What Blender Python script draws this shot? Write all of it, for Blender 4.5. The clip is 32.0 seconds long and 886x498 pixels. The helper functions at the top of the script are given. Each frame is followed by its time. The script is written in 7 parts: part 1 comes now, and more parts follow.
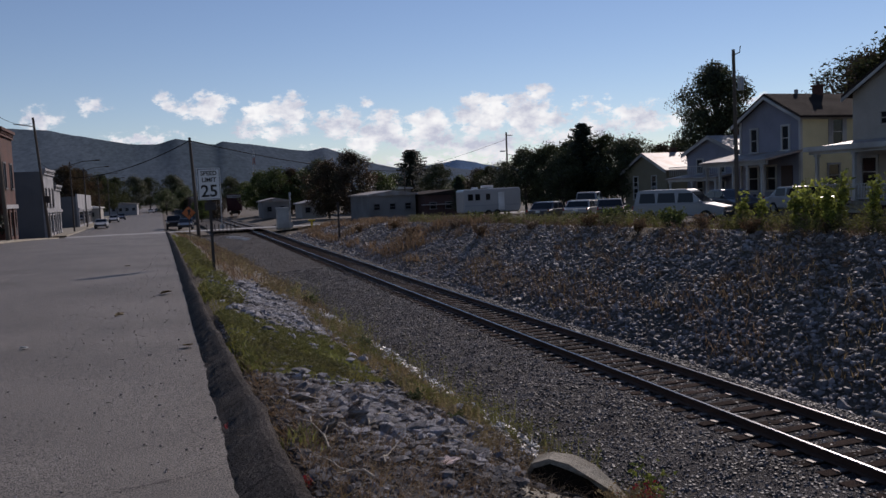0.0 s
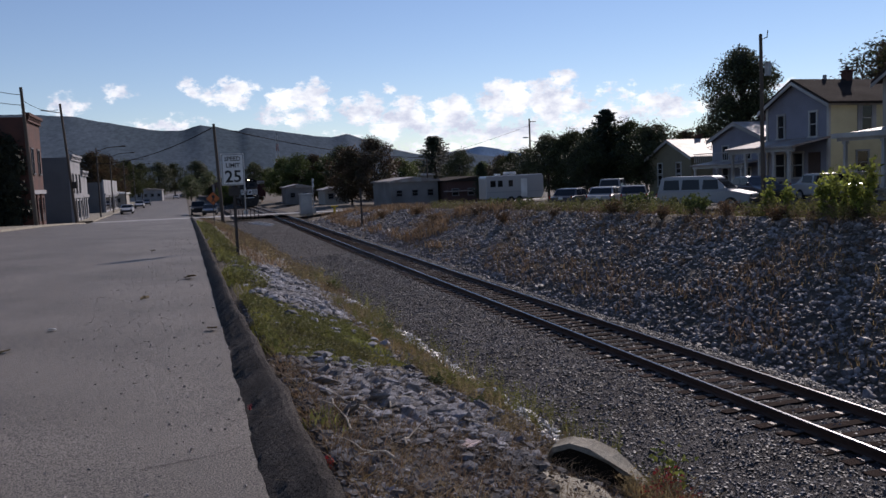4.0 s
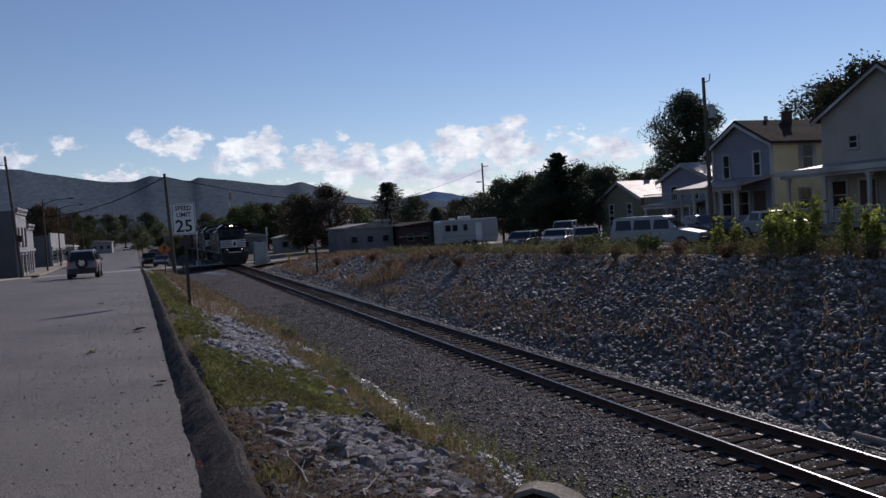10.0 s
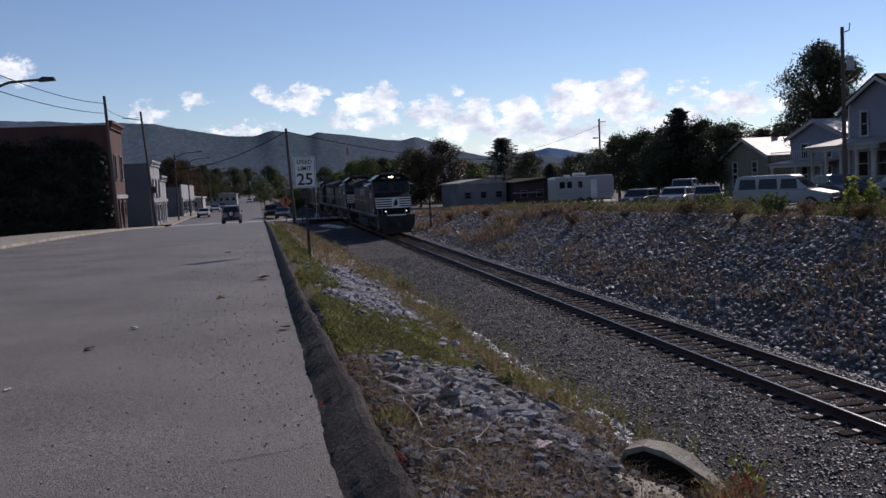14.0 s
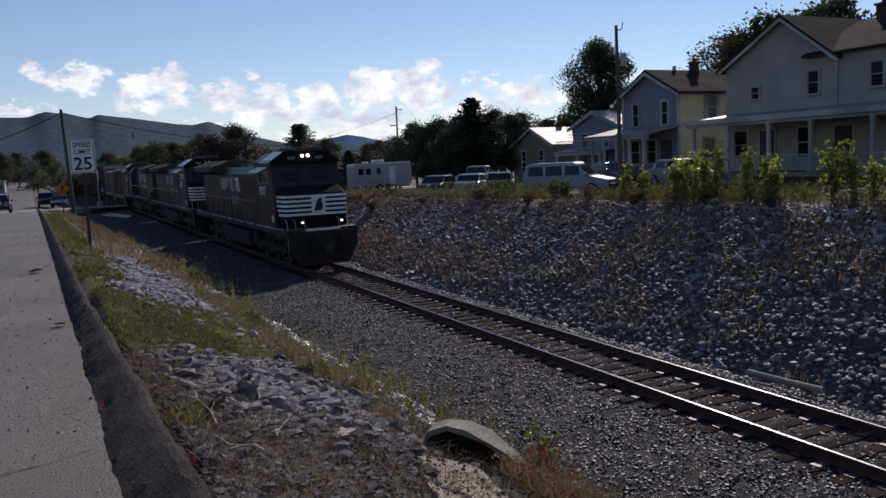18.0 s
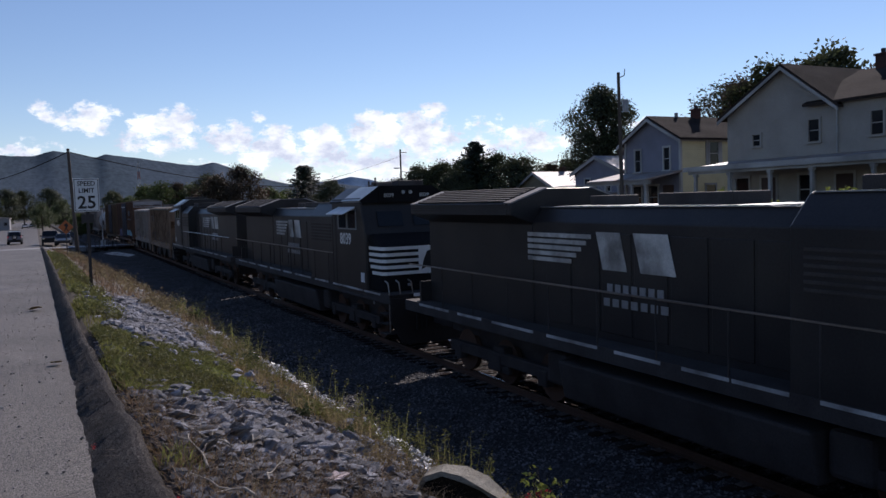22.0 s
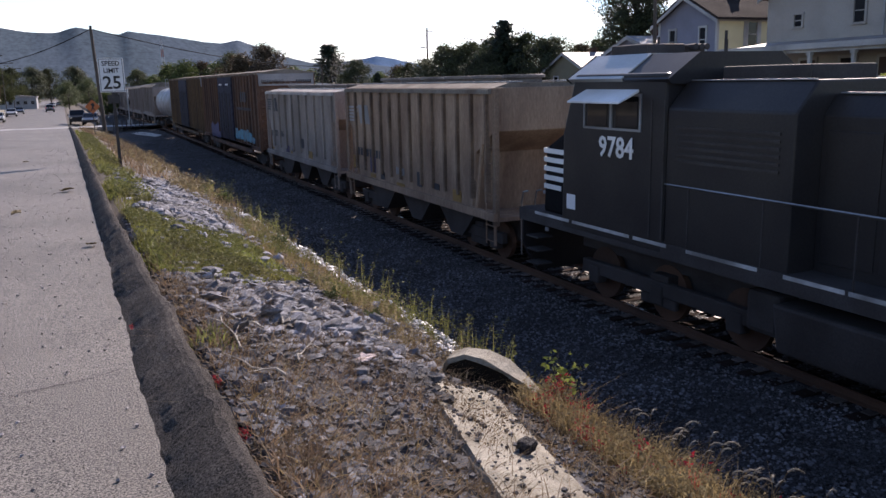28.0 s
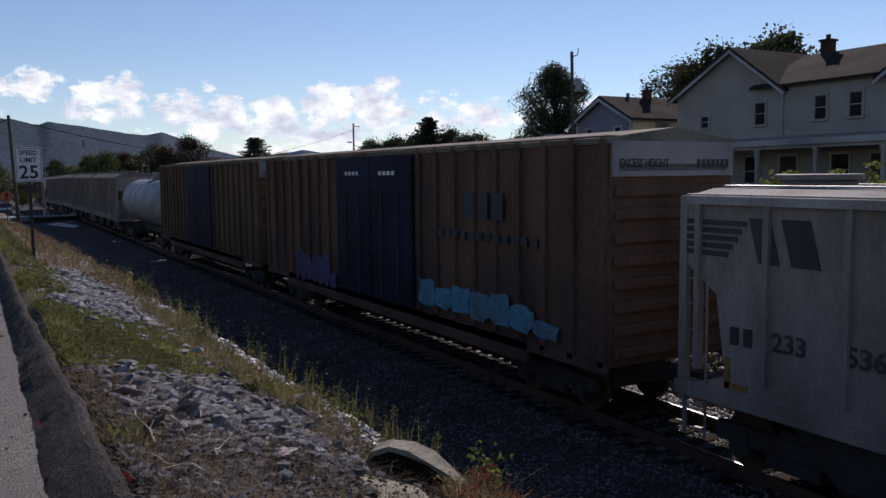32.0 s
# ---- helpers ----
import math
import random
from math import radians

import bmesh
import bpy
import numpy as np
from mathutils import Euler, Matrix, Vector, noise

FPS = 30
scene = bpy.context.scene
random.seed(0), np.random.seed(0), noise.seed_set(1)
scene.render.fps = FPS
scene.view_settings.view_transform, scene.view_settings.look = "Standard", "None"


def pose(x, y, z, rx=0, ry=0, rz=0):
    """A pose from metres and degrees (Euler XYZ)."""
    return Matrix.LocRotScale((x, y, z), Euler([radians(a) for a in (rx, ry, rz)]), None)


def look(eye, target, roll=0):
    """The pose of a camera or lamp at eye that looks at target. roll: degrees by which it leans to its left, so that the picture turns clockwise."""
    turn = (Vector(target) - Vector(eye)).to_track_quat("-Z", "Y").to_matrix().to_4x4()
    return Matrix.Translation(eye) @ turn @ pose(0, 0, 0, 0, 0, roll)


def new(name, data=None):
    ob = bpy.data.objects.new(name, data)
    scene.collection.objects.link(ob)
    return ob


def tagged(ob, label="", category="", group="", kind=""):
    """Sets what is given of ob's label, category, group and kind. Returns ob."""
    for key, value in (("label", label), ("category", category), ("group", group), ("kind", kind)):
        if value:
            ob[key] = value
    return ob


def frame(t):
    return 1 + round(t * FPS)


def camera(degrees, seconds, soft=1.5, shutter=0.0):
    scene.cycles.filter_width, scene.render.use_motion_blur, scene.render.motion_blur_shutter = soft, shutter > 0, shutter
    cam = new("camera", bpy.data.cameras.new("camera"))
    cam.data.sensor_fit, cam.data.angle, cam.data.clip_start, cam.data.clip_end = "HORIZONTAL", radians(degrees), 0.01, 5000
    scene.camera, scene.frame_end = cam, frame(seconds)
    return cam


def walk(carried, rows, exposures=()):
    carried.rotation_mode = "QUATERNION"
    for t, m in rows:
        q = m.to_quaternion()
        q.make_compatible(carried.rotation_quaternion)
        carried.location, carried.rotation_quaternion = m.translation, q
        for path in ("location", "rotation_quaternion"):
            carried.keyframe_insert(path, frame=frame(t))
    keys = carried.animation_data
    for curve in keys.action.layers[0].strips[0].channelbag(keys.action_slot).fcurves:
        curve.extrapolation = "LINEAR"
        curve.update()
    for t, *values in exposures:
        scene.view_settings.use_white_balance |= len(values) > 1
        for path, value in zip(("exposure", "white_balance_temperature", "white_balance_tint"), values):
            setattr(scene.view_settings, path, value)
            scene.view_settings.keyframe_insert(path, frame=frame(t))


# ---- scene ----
cam = camera(57.2, 32.0, soft=1.5)
# seconds, place in metres, tilt, lean and turn in degrees
PATH = [
    (0, -0.000, -0.000, 1.650, 85.90, 2.30, -19.20),
    (0.5, -0.005, -0.016, 1.642, 85.33, 2.49, -18.61),
    (1, -0.003, -0.009, 1.643, 84.53, 2.21, -18.47),
    (1.5, 0.002, -0.013, 1.640, 84.86, 2.26, -18.29),
    (2, -0.001, -0.014, 1.640, 84.83, 1.87, -17.93),
    (2.5, -0.006, -0.016, 1.639, 85.30, 1.84, -17.59),
    (4.5, -0.000, -0.015, 1.632, 84.96, 2.21, -17.65),
    (5, -0.005, -0.022, 1.640, 84.83, 2.19, -17.56),
    (5.5, -0.001, -0.012, 1.664, 82.62, 2.23, -16.29),
    (6, 0.008, 0.006, 1.665, 82.63, 2.56, -17.15),
    (6.5, 0.006, 0.001, 1.647, 84.09, 2.65, -17.28),
    (7, -0.002, -0.006, 1.653, 83.65, 2.50, -16.62),
    (7.5, -0.006, -0.008, 1.654, 84.95, 2.39, -16.03),
    (8, 0.007, 0.006, 1.663, 83.67, 2.13, -16.65),
    (8.5, 0.024, 0.035, 1.667, 84.56, 2.75, -17.80),
    (9, 0.067, 0.079, 1.633, 87.01, 4.97, -21.81),
    (9.5, 0.062, 0.095, 1.610, 87.83, 3.62, -24.35),
    (10, 0.032, 0.062, 1.610, 88.05, 3.40, -20.79),
    (10.5, 0.018, 0.029, 1.610, 88.32, 2.67, -19.13),
    (11, 0.021, 0.025, 1.611, 88.28, 2.68, -18.34),
    (11.5, 0.019, 0.022, 1.623, 88.34, 3.29, -17.48),
    (12, 0.022, 0.030, 1.614, 88.49, 2.65, -18.22),
    (12.5, 0.008, 0.019, 1.609, 87.40, 2.28, -17.76),
    (13, 0.005, -0.001, 1.603, 86.91, 2.23, -14.47),
    (13.5, -0.002, -0.008, 1.606, 86.07, 2.85, -12.38),
    (15.5, -0.025, 0.097, 1.586, 84.11, 2.45, -16.83),
    (16, -0.004, 0.107, 1.579, 83.76, 2.53, -18.07),
    (16.5, -0.013, 0.109, 1.581, 84.05, 1.80, -19.86),
    (17, 0.020, 0.146, 1.574, 84.71, 1.76, -23.98),
    (17.5, 0.034, 0.162, 1.564, 84.74, 1.89, -24.89),
    (18, 0.048, 0.157, 1.560, 83.85, 2.45, -26.88),
    (18.5, 0.027, 0.135, 1.568, 84.47, 3.03, -25.11),
    (19, 0.066, 0.140, 1.562, 84.28, 2.32, -26.78),
    (19.5, 0.094, 0.140, 1.559, 85.16, 1.84, -29.44),
    (20, 0.091, 0.137, 1.577, 86.02, 1.42, -29.02),
    (20.5, 0.091, 0.135, 1.577, 86.89, 0.70, -30.46),
    (21, 0.088, 0.127, 1.564, 87.45, 0.66, -30.82),
    (21.5, 0.077, 0.149, 1.552, 87.11, 1.09, -28.50),
    (22, 0.085, 0.148, 1.557, 86.86, 1.79, -26.64),
    (22.5, 0.099, 0.143, 1.555, 86.14, 2.54, -29.18),
    (23, 0.098, 0.138, 1.559, 86.02, 2.47, -30.13),
    (23.5, 0.062, 0.137, 1.556, 84.70, 1.48, -26.93),
    (24, 0.095, 0.153, 1.593, 80.20, 2.01, -26.50),
    (24.5, 0.101, 0.143, 1.613, 81.51, 2.31, -27.51),
    (26.5, 0.097, 0.114, 1.595, 82.33, 1.85, -26.17),
    (27, 0.093, 0.111, 1.594, 82.51, 2.08, -24.55),
    (27.5, 0.081, 0.101, 1.597, 80.65, 1.86, -24.54),
    (28, 0.078, 0.122, 1.605, 78.66, 1.40, -24.77),
    (28.5, 0.063, 0.112, 1.599, 78.67, 1.42, -24.58),
    (29, 0.083, 0.107, 1.588, 78.91, 1.65, -25.90),
    (29.5, 0.079, 0.103, 1.587, 80.58, 1.36, -27.29),
    (30, 0.075, 0.102, 1.585, 82.06, 1.26, -26.61),
    (30.5, 0.077, 0.098, 1.590, 83.33, 1.25, -26.96),
    (31, 0.076, 0.078, 1.593, 85.22, 1.00, -28.93),
    (31.5, 0.068, 0.068, 1.587, 85.92, 1.11, -29.93),
    (32, 0.072, 0.083, 1.588, 85.06, 0.80, -29.94),
]
walk(cam, [(t, pose(x, y, z, rx, ry, rz)) for t, x, y, z, rx, ry, rz in PATH],
     exposures=[(0, -0.38, 6500, 22), (1, -0.15, 6400, 22), (2, -0.1, 6400, 22), (5, -0.1, 6400, 22), (6, 0.08, 6300, 22), (7.5, -0.08, 6300, 22), (9, -0.3, 6300, 22), (11, -0.38, 6200, 22), (13, -0.2, 6300, 22), (16, -0.08, 6400, 22), (17, -0.12, 6500, 22), (19, -0.2, 6300, 22), (22, -0.05, 6200, 22), (23.5, 0.2, 6300, 22), (24, 0.82, 6400, 22),
                (24.5, 0.42, 6400, 22), (27, 0.12, 6300, 22), (28, 1.0, 6700, 24), (29, 0.95, 6700, 24), (30, 0.34, 6400, 22), (31, -0.38, 6300, 22), (32, -0.15, 6400, 22)])

# ---- light ----
SUN_AZ, SUN_EL = 47.0, 31.0      # degrees to the right of +y, degrees above the horizon
sun_dir = Vector((math.sin(radians(SUN_AZ)) * math.cos(radians(SUN_EL)), math.cos(radians(SUN_AZ)) * math.cos(radians(SUN_EL)), math.sin(radians(SUN_EL))))
sun = new("sun", bpy.data.lights.new("sun", "SUN"))
sun.data.energy, sun.data.angle, sun.data.color = 4.5, radians(0.6), (1.0, 0.93, 0.82)
sun.matrix_world = look((0, 0, 60), Vector((0, 0, 60)) - sun_dir)

# azimuth and elevation of the cloud masses in degrees, half width, half height, density
CLOUDS = [
    (-6.7, 5.5, 1.4, 1.1, 0.8), (-3.7, 6.2, 1.3, 0.7, 0.7), (0.7, 6.6, 0.8, 0.8, 0.8), (3.3, 6.2, 2.2, 1.2, 1.0), (7.2, 5.6, 2.0, 1.2, 1.0), (8.9, 5.9, 1.8, 1.3, 1.0),
    (8.0, 4.5, 3.2, 0.9, 0.8), (12.2, 4.9, 1.9, 1.4, 1.1), (15.3, 4.4, 2.2, 1.4, 1.2), (18.4, 4.6, 2.4, 1.4, 1.1), (22.0, 5.2, 2.6, 1.7, 1.2), (25.4, 5.3, 2.3, 2.0, 1.2),
    (20.5, 2.9, 9.0, 1.5, 0.85), (28.0, 3.6, 4.5, 1.4, 0.9), (29.8, 5.5, 1.6, 0.9, 0.6), (33.5, 4.4, 3.0, 1.2, 0.9), (-0.6, 4.1, 3.0, 0.9, 0.7), (14.0, 3.2, 5.0, 0.9, 0.7),
    (14.0, 6.4, 0.7, 0.5, 0.6), (-14.5, 8.2, 1.4, 1.1, 0.9), (38.0, 4.6, 4.0, 1.3, 0.7), (-20.0, 7.0, 3.0, 1.2, 0.7),
]


def make_world():
    w = bpy.data.worlds.new("sky")
    scene.world = w
    w.use_nodes = True
    nt = w.node_tree
    nt.nodes.clear()
    n, l = nt.nodes.new, nt.links.new
    out, bg = n("ShaderNodeOutputWorld"), n("ShaderNodeBackground")
    sky = n("ShaderNodeTexSky")
    sky.sky_type, sky.sun_disc = "NISHITA", False
    sky.sun_elevation, sky.sun_rotation = radians(SUN_EL), radians(SUN_AZ)
    sky.altitude, sky.air_density, sky.dust_density, sky.ozone_density = 300, 1.0, 0.0, 3.0
    tc = n("ShaderNodeTexCoord")

    def math_node(op, a, b=None, c=None):
        m = n("ShaderNodeMath")
        m.operation = op
        for i, v in enumerate((a, b, c)):
            if v is None:
                continue
            if isinstance(v, (int, float)):
                m.inputs[i].default_value = v
            else:
                l(v, m.inputs[i])
        return m.outputs[0]

    sep = n("ShaderNodeSeparateXYZ")
    l(tc.outputs["Generated"], sep.inputs[0])
    az = math_node("MULTIPLY", math_node("ARCTAN2", sep.outputs[0], sep.outputs[1]), 57.2958)
    el = math_node("MULTIPLY", math_node("ARCSINE", sep.outputs[2]), 57.2958)
    comb = n("ShaderNodeCombineXYZ")
    l(az, comb.inputs[0]), l(math_node("MULTIPLY", el, 1.5), comb.inputs[1])
    nz = n("ShaderNodeTexNoise")
    nz.inputs["Scale"].default_value, nz.inputs["Detail"].default_value, nz.inputs["Roughness"].default_value = 0.62, 12, 0.66
    l(comb.outputs[0], nz.inputs["Vector"])
    fine = n("ShaderNodeTexNoise")
    fine.inputs["Scale"].default_value, fine.inputs["Detail"].default_value, fine.inputs["Roughness"].default_value = 0.5, 8, 0.6
    l(comb.outputs[0], fine.inputs["Vector"])
    total = None
    for a, e, wd, hg, den in CLOUDS:
        dx = math_node("DIVIDE", math_node("SUBTRACT", az, a), wd)
        dy = math_node("DIVIDE", math_node("SUBTRACT", el, e), hg)
        d2 = math_node("ADD", math_node("MULTIPLY", dx, dx), math_node("MULTIPLY", dy, dy))
        v = math_node("MULTIPLY", math_node("MAXIMUM", math_node("SUBTRACT", 1.25, d2), 0.0), den)
        total = v if total is None else math_node("MAXIMUM", total, v)
    mixed = math_node("ADD", total, math_node("MULTIPLY", math_node("SUBTRACT", nz.outputs[0], 0.5), 5.4))
    mask = n("ShaderNodeMapRange")
    mask.interpolation_type = "SMOOTHSTEP"
    mask.inputs["From Min"].default_value, mask.inputs["From Max"].default_value = 0.3, 1.15
    l(mixed, mask.inputs["Value"])
    gate = math_node("MINIMUM", math_node("MULTIPLY", total, 3.0), 1.0)
    amount = math_node("MULTIPLY", mask.outputs[0], gate)
    # grey bellies and white rims
    ramp = n("ShaderNodeValToRGB")
    ramp.color_ramp.elements[0].position, ramp.color_ramp.elements[0].color = 0.36, (6.6, 7.4, 8.3, 1)
    ramp.color_ramp.elements[1].position, ramp.color_ramp.elements[1].color = 0.62, (11.6, 12.4, 11.8, 1)
    l(fine.outputs[0], ramp.inputs[0])
    mix = n("ShaderNodeMix")
    mix.data_type = "RGBA"
    l(amount, mix.inputs[0]), l(sky.outputs[0], mix.inputs[6]), l(ramp.outputs[0], mix.inputs[7])
    l(mix.outputs[2], bg.inputs[0])
    bg.inputs[1].default_value = 0.1
    l(bg.outputs[0], out.inputs[0])


make_world()
scene.view_settings.exposure = 0.0

# ---- materials ----
MATS = {}


def mat(name, col, rough=0.8, metal=0.0, scale=3.0, vary=0.25, bump=0.3, col2=None, big=0.4, spec=0.4, emit=0.0, per_object=0.0, island=0.0, stretch=(1, 1, 1), dist=0.02, speckle=0.25):
    """A surface with fine grain, broad stains and relief at real size."""
    if name in MATS:
        return MATS[name]
    m = bpy.data.materials.new(name)
    m.use_nodes = True
    nt = m.node_tree
    n, l = nt.nodes.new, nt.links.new
    b = nt.nodes["Principled BSDF"]
    tc, mp = n("ShaderNodeTexCoord"), n("ShaderNodeMapping")
    mp.inputs["Scale"].default_value = stretch
    l(tc.outputs["Object"], mp.inputs[0])
    a, g = n("ShaderNodeTexNoise"), n("ShaderNodeTexNoise")
    a.inputs["Scale"].default_value, a.inputs["Detail"].default_value, a.inputs["Roughness"].default_value = scale * 6, 6, 0.7
    g.inputs["Scale"].default_value, g.inputs["Detail"].default_value = big, 5
    l(mp.outputs[0], a.inputs["Vector"]), l(mp.outputs[0], g.inputs["Vector"])
    c2 = col2 or tuple(c * 0.55 for c in col)
    mx = n("ShaderNodeMix")
    mx.data_type = "RGBA"
    mx.inputs[6].default_value, mx.inputs[7].default_value = (*col, 1), (*c2, 1)
    r = n("ShaderNodeMapRange")
    r.inputs["From Min"].default_value, r.inputs["From Max"].default_value = 0.38, 0.66
    l(g.outputs[0], r.inputs["Value"]), l(r.outputs[0], mx.inputs[0])
    hsv = n("ShaderNodeHueSaturation")
    v = n("ShaderNodeMapRange")
    v.inputs["From Min"].default_value, v.inputs["From Max"].default_value = 0.5 - speckle, 0.5 + speckle
    v.inputs["To Min"].default_value, v.inputs["To Max"].default_value = 1 - vary, 1 + vary
    l(a.outputs[0], v.inputs["Value"])
    val = v.outputs[0]
    for amount, node, sock in ((per_object, "ShaderNodeObjectInfo", "Random"), (island, "ShaderNodeNewGeometry", "Random Per Island")):
        if amount:
            o, q, mu = n(node), n("ShaderNodeMapRange"), n("ShaderNodeMath")
            q.inputs["To Min"].default_value, q.inputs["To Max"].default_value = 1 - amount, 1 + amount
            l(o.outputs[sock], q.inputs["Value"])
            mu.operation = "MULTIPLY"
            l(val, mu.inputs[0]), l(q.outputs[0], mu.inputs[1])
            val = mu.outputs[0]
    l(mx.outputs[2], hsv.inputs["Color"]), l(val, hsv.inputs["Value"])
    l(hsv.outputs[0], b.inputs["Base Color"])
    b.inputs["Roughness"].default_value, b.inputs["Metallic"].default_value, b.inputs["Specular IOR Level"].default_value = rough, metal, spec
    if emit:
        b.inputs["Emission Color"].default_value, b.inputs["Emission Strength"].default_value = (*col, 1), emit
    if bump:
        bp = n("ShaderNodeBump")
        bp.inputs["Strength"].default_value, bp.inputs["Distance"].default_value = bump, dist
        l(a.outputs[0], bp.inputs["Height"]), l(bp.outputs[0], b.inputs["Normal"])
    MATS[name] = m
    return m


def leaf_mat(name, col, col2, through_light=0.35):
    m = mat(name, col, rough=0.65, scale=0.3, vary=0.2, bump=0, col2=col2, big=0.6, spec=0.25, island=0.45)
    nt = m.node_tree
    b, out = nt.nodes["Principled BSDF"], nt.nodes["Material Output"]
    tr, ms = nt.nodes.new("ShaderNodeBsdfTranslucent"), nt.nodes.new("ShaderNodeMixShader")
    src = b.inputs["Base Color"].links[0].from_socket
    nt.links.new(src, tr.inputs[0])
    ms.inputs[0].default_value = through_light
    nt.links.new(b.outputs[0], ms.inputs[1]), nt.links.new(tr.outputs[0], ms.inputs[2]), nt.links.new(ms.outputs[0], out.inputs[0])
    return m


def glass_mat(name, col=(0.02, 0.025, 0.03)):
    return mat(name, col, rough=0.06, scale=1, vary=0.05, bump=0, spec=0.3)


ASPHALT = mat("asphalt", (0.138, 0.123, 0.107), rough=0.65, scale=17, vary=0.9, bump=0.7, speckle=0.07, col2=(0.092, 0.081, 0.07), big=0.4, spec=0.3, dist=0.01)
TAR = mat("old_asphalt_kerb", (0.056, 0.049, 0.045), rough=0.95, spec=0.12, speckle=0.09, scale=16, vary=0.85, bump=0.9, big=3.0, col2=(0.03, 0.026, 0.024), dist=0.015)
EARTH = mat("earth", (0.1, 0.08, 0.062), rough=0.95, scale=6, vary=0.5, bump=0.8, col2=(0.065, 0.056, 0.042), big=1.4, speckle=0.15)
GRAVEL = mat("gravel", (0.07, 0.066, 0.066), spec=0.12, rough=0.95, scale=7, vary=0.85, bump=1.0, col2=(0.045, 0.041, 0.04), big=0.7, dist=0.05, speckle=0.14)
STONE = mat("grey_stone", (0.21, 0.198, 0.196), rough=0.62, scale=2, vary=0.25, bump=0.5, col2=(0.1, 0.098, 0.1), big=1.5, per_object=0.45)
RUBBLE = mat("riprap_stone", (0.245, 0.222, 0.216), rough=0.68, scale=2, vary=0.3, bump=0.5, col2=(0.15, 0.132, 0.122), big=1.3, island=0.5, spec=0.3)
VERGESTONE = mat("verge_stone", (0.185, 0.185, 0.2), rough=0.85, scale=4, vary=0.4, bump=0.6, col2=(0.09, 0.084, 0.081), big=1.6, island=0.5, per_object=0.45, spec=0.12)
PEBBLE = mat("ballast_stone", (0.108, 0.103, 0.106), rough=0.6, scale=3, vary=0.2, bump=0.2, col2=(0.05, 0.047, 0.048), big=1.0, island=0.9, spec=0.35)
CONCRETE = mat("concrete", (0.27, 0.245, 0.195), rough=0.9, scale=5, vary=0.4, bump=0.7, col2=(0.14, 0.12, 0.085), big=2.6)
PALE_ROAD = mat("pale_road", (0.34, 0.33, 0.32), rough=0.8, scale=5, vary=0.2, bump=0.3)
RUST = mat("rusty_steel", (0.12, 0.065, 0.042), rough=0.75, scale=8, vary=0.35, bump=0.3, metal=0.2)
SHINY = mat("polished_rail_steel", (0.25, 0.25, 0.255), rough=0.26, metal=1.0, scale=2, vary=0.12, bump=0.05, stretch=(1, 0.05, 1))
TIE = mat("creosoted_wood", (0.036, 0.023, 0.019), spec=0.05, rough=1.0, scale=6, vary=0.5, bump=0.7, stretch=(0.2, 2, 1), per_object=0.45, col2=(0.02, 0.014, 0.012))
WOODPOLE = mat("weathered_pole_wood", (0.1, 0.08, 0.065), rough=0.9, scale=5, vary=0.3, bump=0.5, stretch=(3, 3, 0.2))
GALV = mat("galvanised_steel", (0.35, 0.36, 0.37), rough=0.5, metal=0.7, scale=4, vary=0.15, bump=0.1)
SIGNWHITE = mat("sign_white", (0.78, 0.78, 0.78), rough=0.5, scale=2, vary=0.05, bump=0)
BLACK = mat("black_paint", (0.021, 0.019, 0.02), rough=0.42, scale=4, vary=0.3, bump=0.05, col2=(0.036, 0.032, 0.03), big=0.6, spec=0.22)
DARKSTEEL = mat("dark_grimy_steel", (0.05, 0.043, 0.041), rough=0.8, scale=5, vary=0.35, bump=0.3, col2=(0.032, 0.026, 0.024), big=1.5)
WHITEPAINT = mat("white_paint", (0.72, 0.72, 0.72), rough=0.5, scale=4, vary=0.1, bump=0.05, col2=(0.55, 0.54, 0.52), big=0.8)
# black roof turned pale: the sky's reflection is put into the base colour
ROOFSHEEN = mat("black_roof_painted_sheen", (0.42, 0.41, 0.38), rough=0.3, scale=4, vary=0.2, bump=0.1, spec=0.6)
GLASS = glass_mat("dark_glass", (0.012, 0.014, 0.017))
CABLE = mat("black_cable", (0.015, 0.015, 0.015), rough=0.9, bump=0, spec=0.03)
LAMPGLOW = mat("headlight_glow", (1.0, 0.78, 0.5), rough=0.3, bump=0, emit=14.0)
DITCHGLOW = mat("ditch_light_glow", (1.0, 0.85, 0.65), rough=0.3, bump=0, emit=2.2)
RUBBER = mat("rubber", (0.02, 0.02, 0.02), rough=0.85, scale=5, bump=0.2)


# ---- mesh helpers ----
def box(bm, c, s, rot=None, taper=1.0):
    """A box of centre c and size s; taper shrinks its top."""
    vs = []
    for dz in (-0.5, 0.5):
        k = taper if dz > 0 else 1.0
        for dx, dy in ((-0.5, -0.5), (0.5, -0.5), (0.5, 0.5), (-0.5, 0.5)):
            p = Vector((dx * s[0] * k, dy * s[1] * k, dz * s[2]))
            if rot is not None:
                p = rot @ p
            vs.append(bm.verts.new(p + Vector(c)))
    for f in ((3, 2, 1, 0), (4, 5, 6, 7), (0, 1, 5, 4), (1, 2, 6, 5), (2, 3, 7, 6), (3, 0, 4, 7)):
        bm.faces.new([vs[i] for i in f])


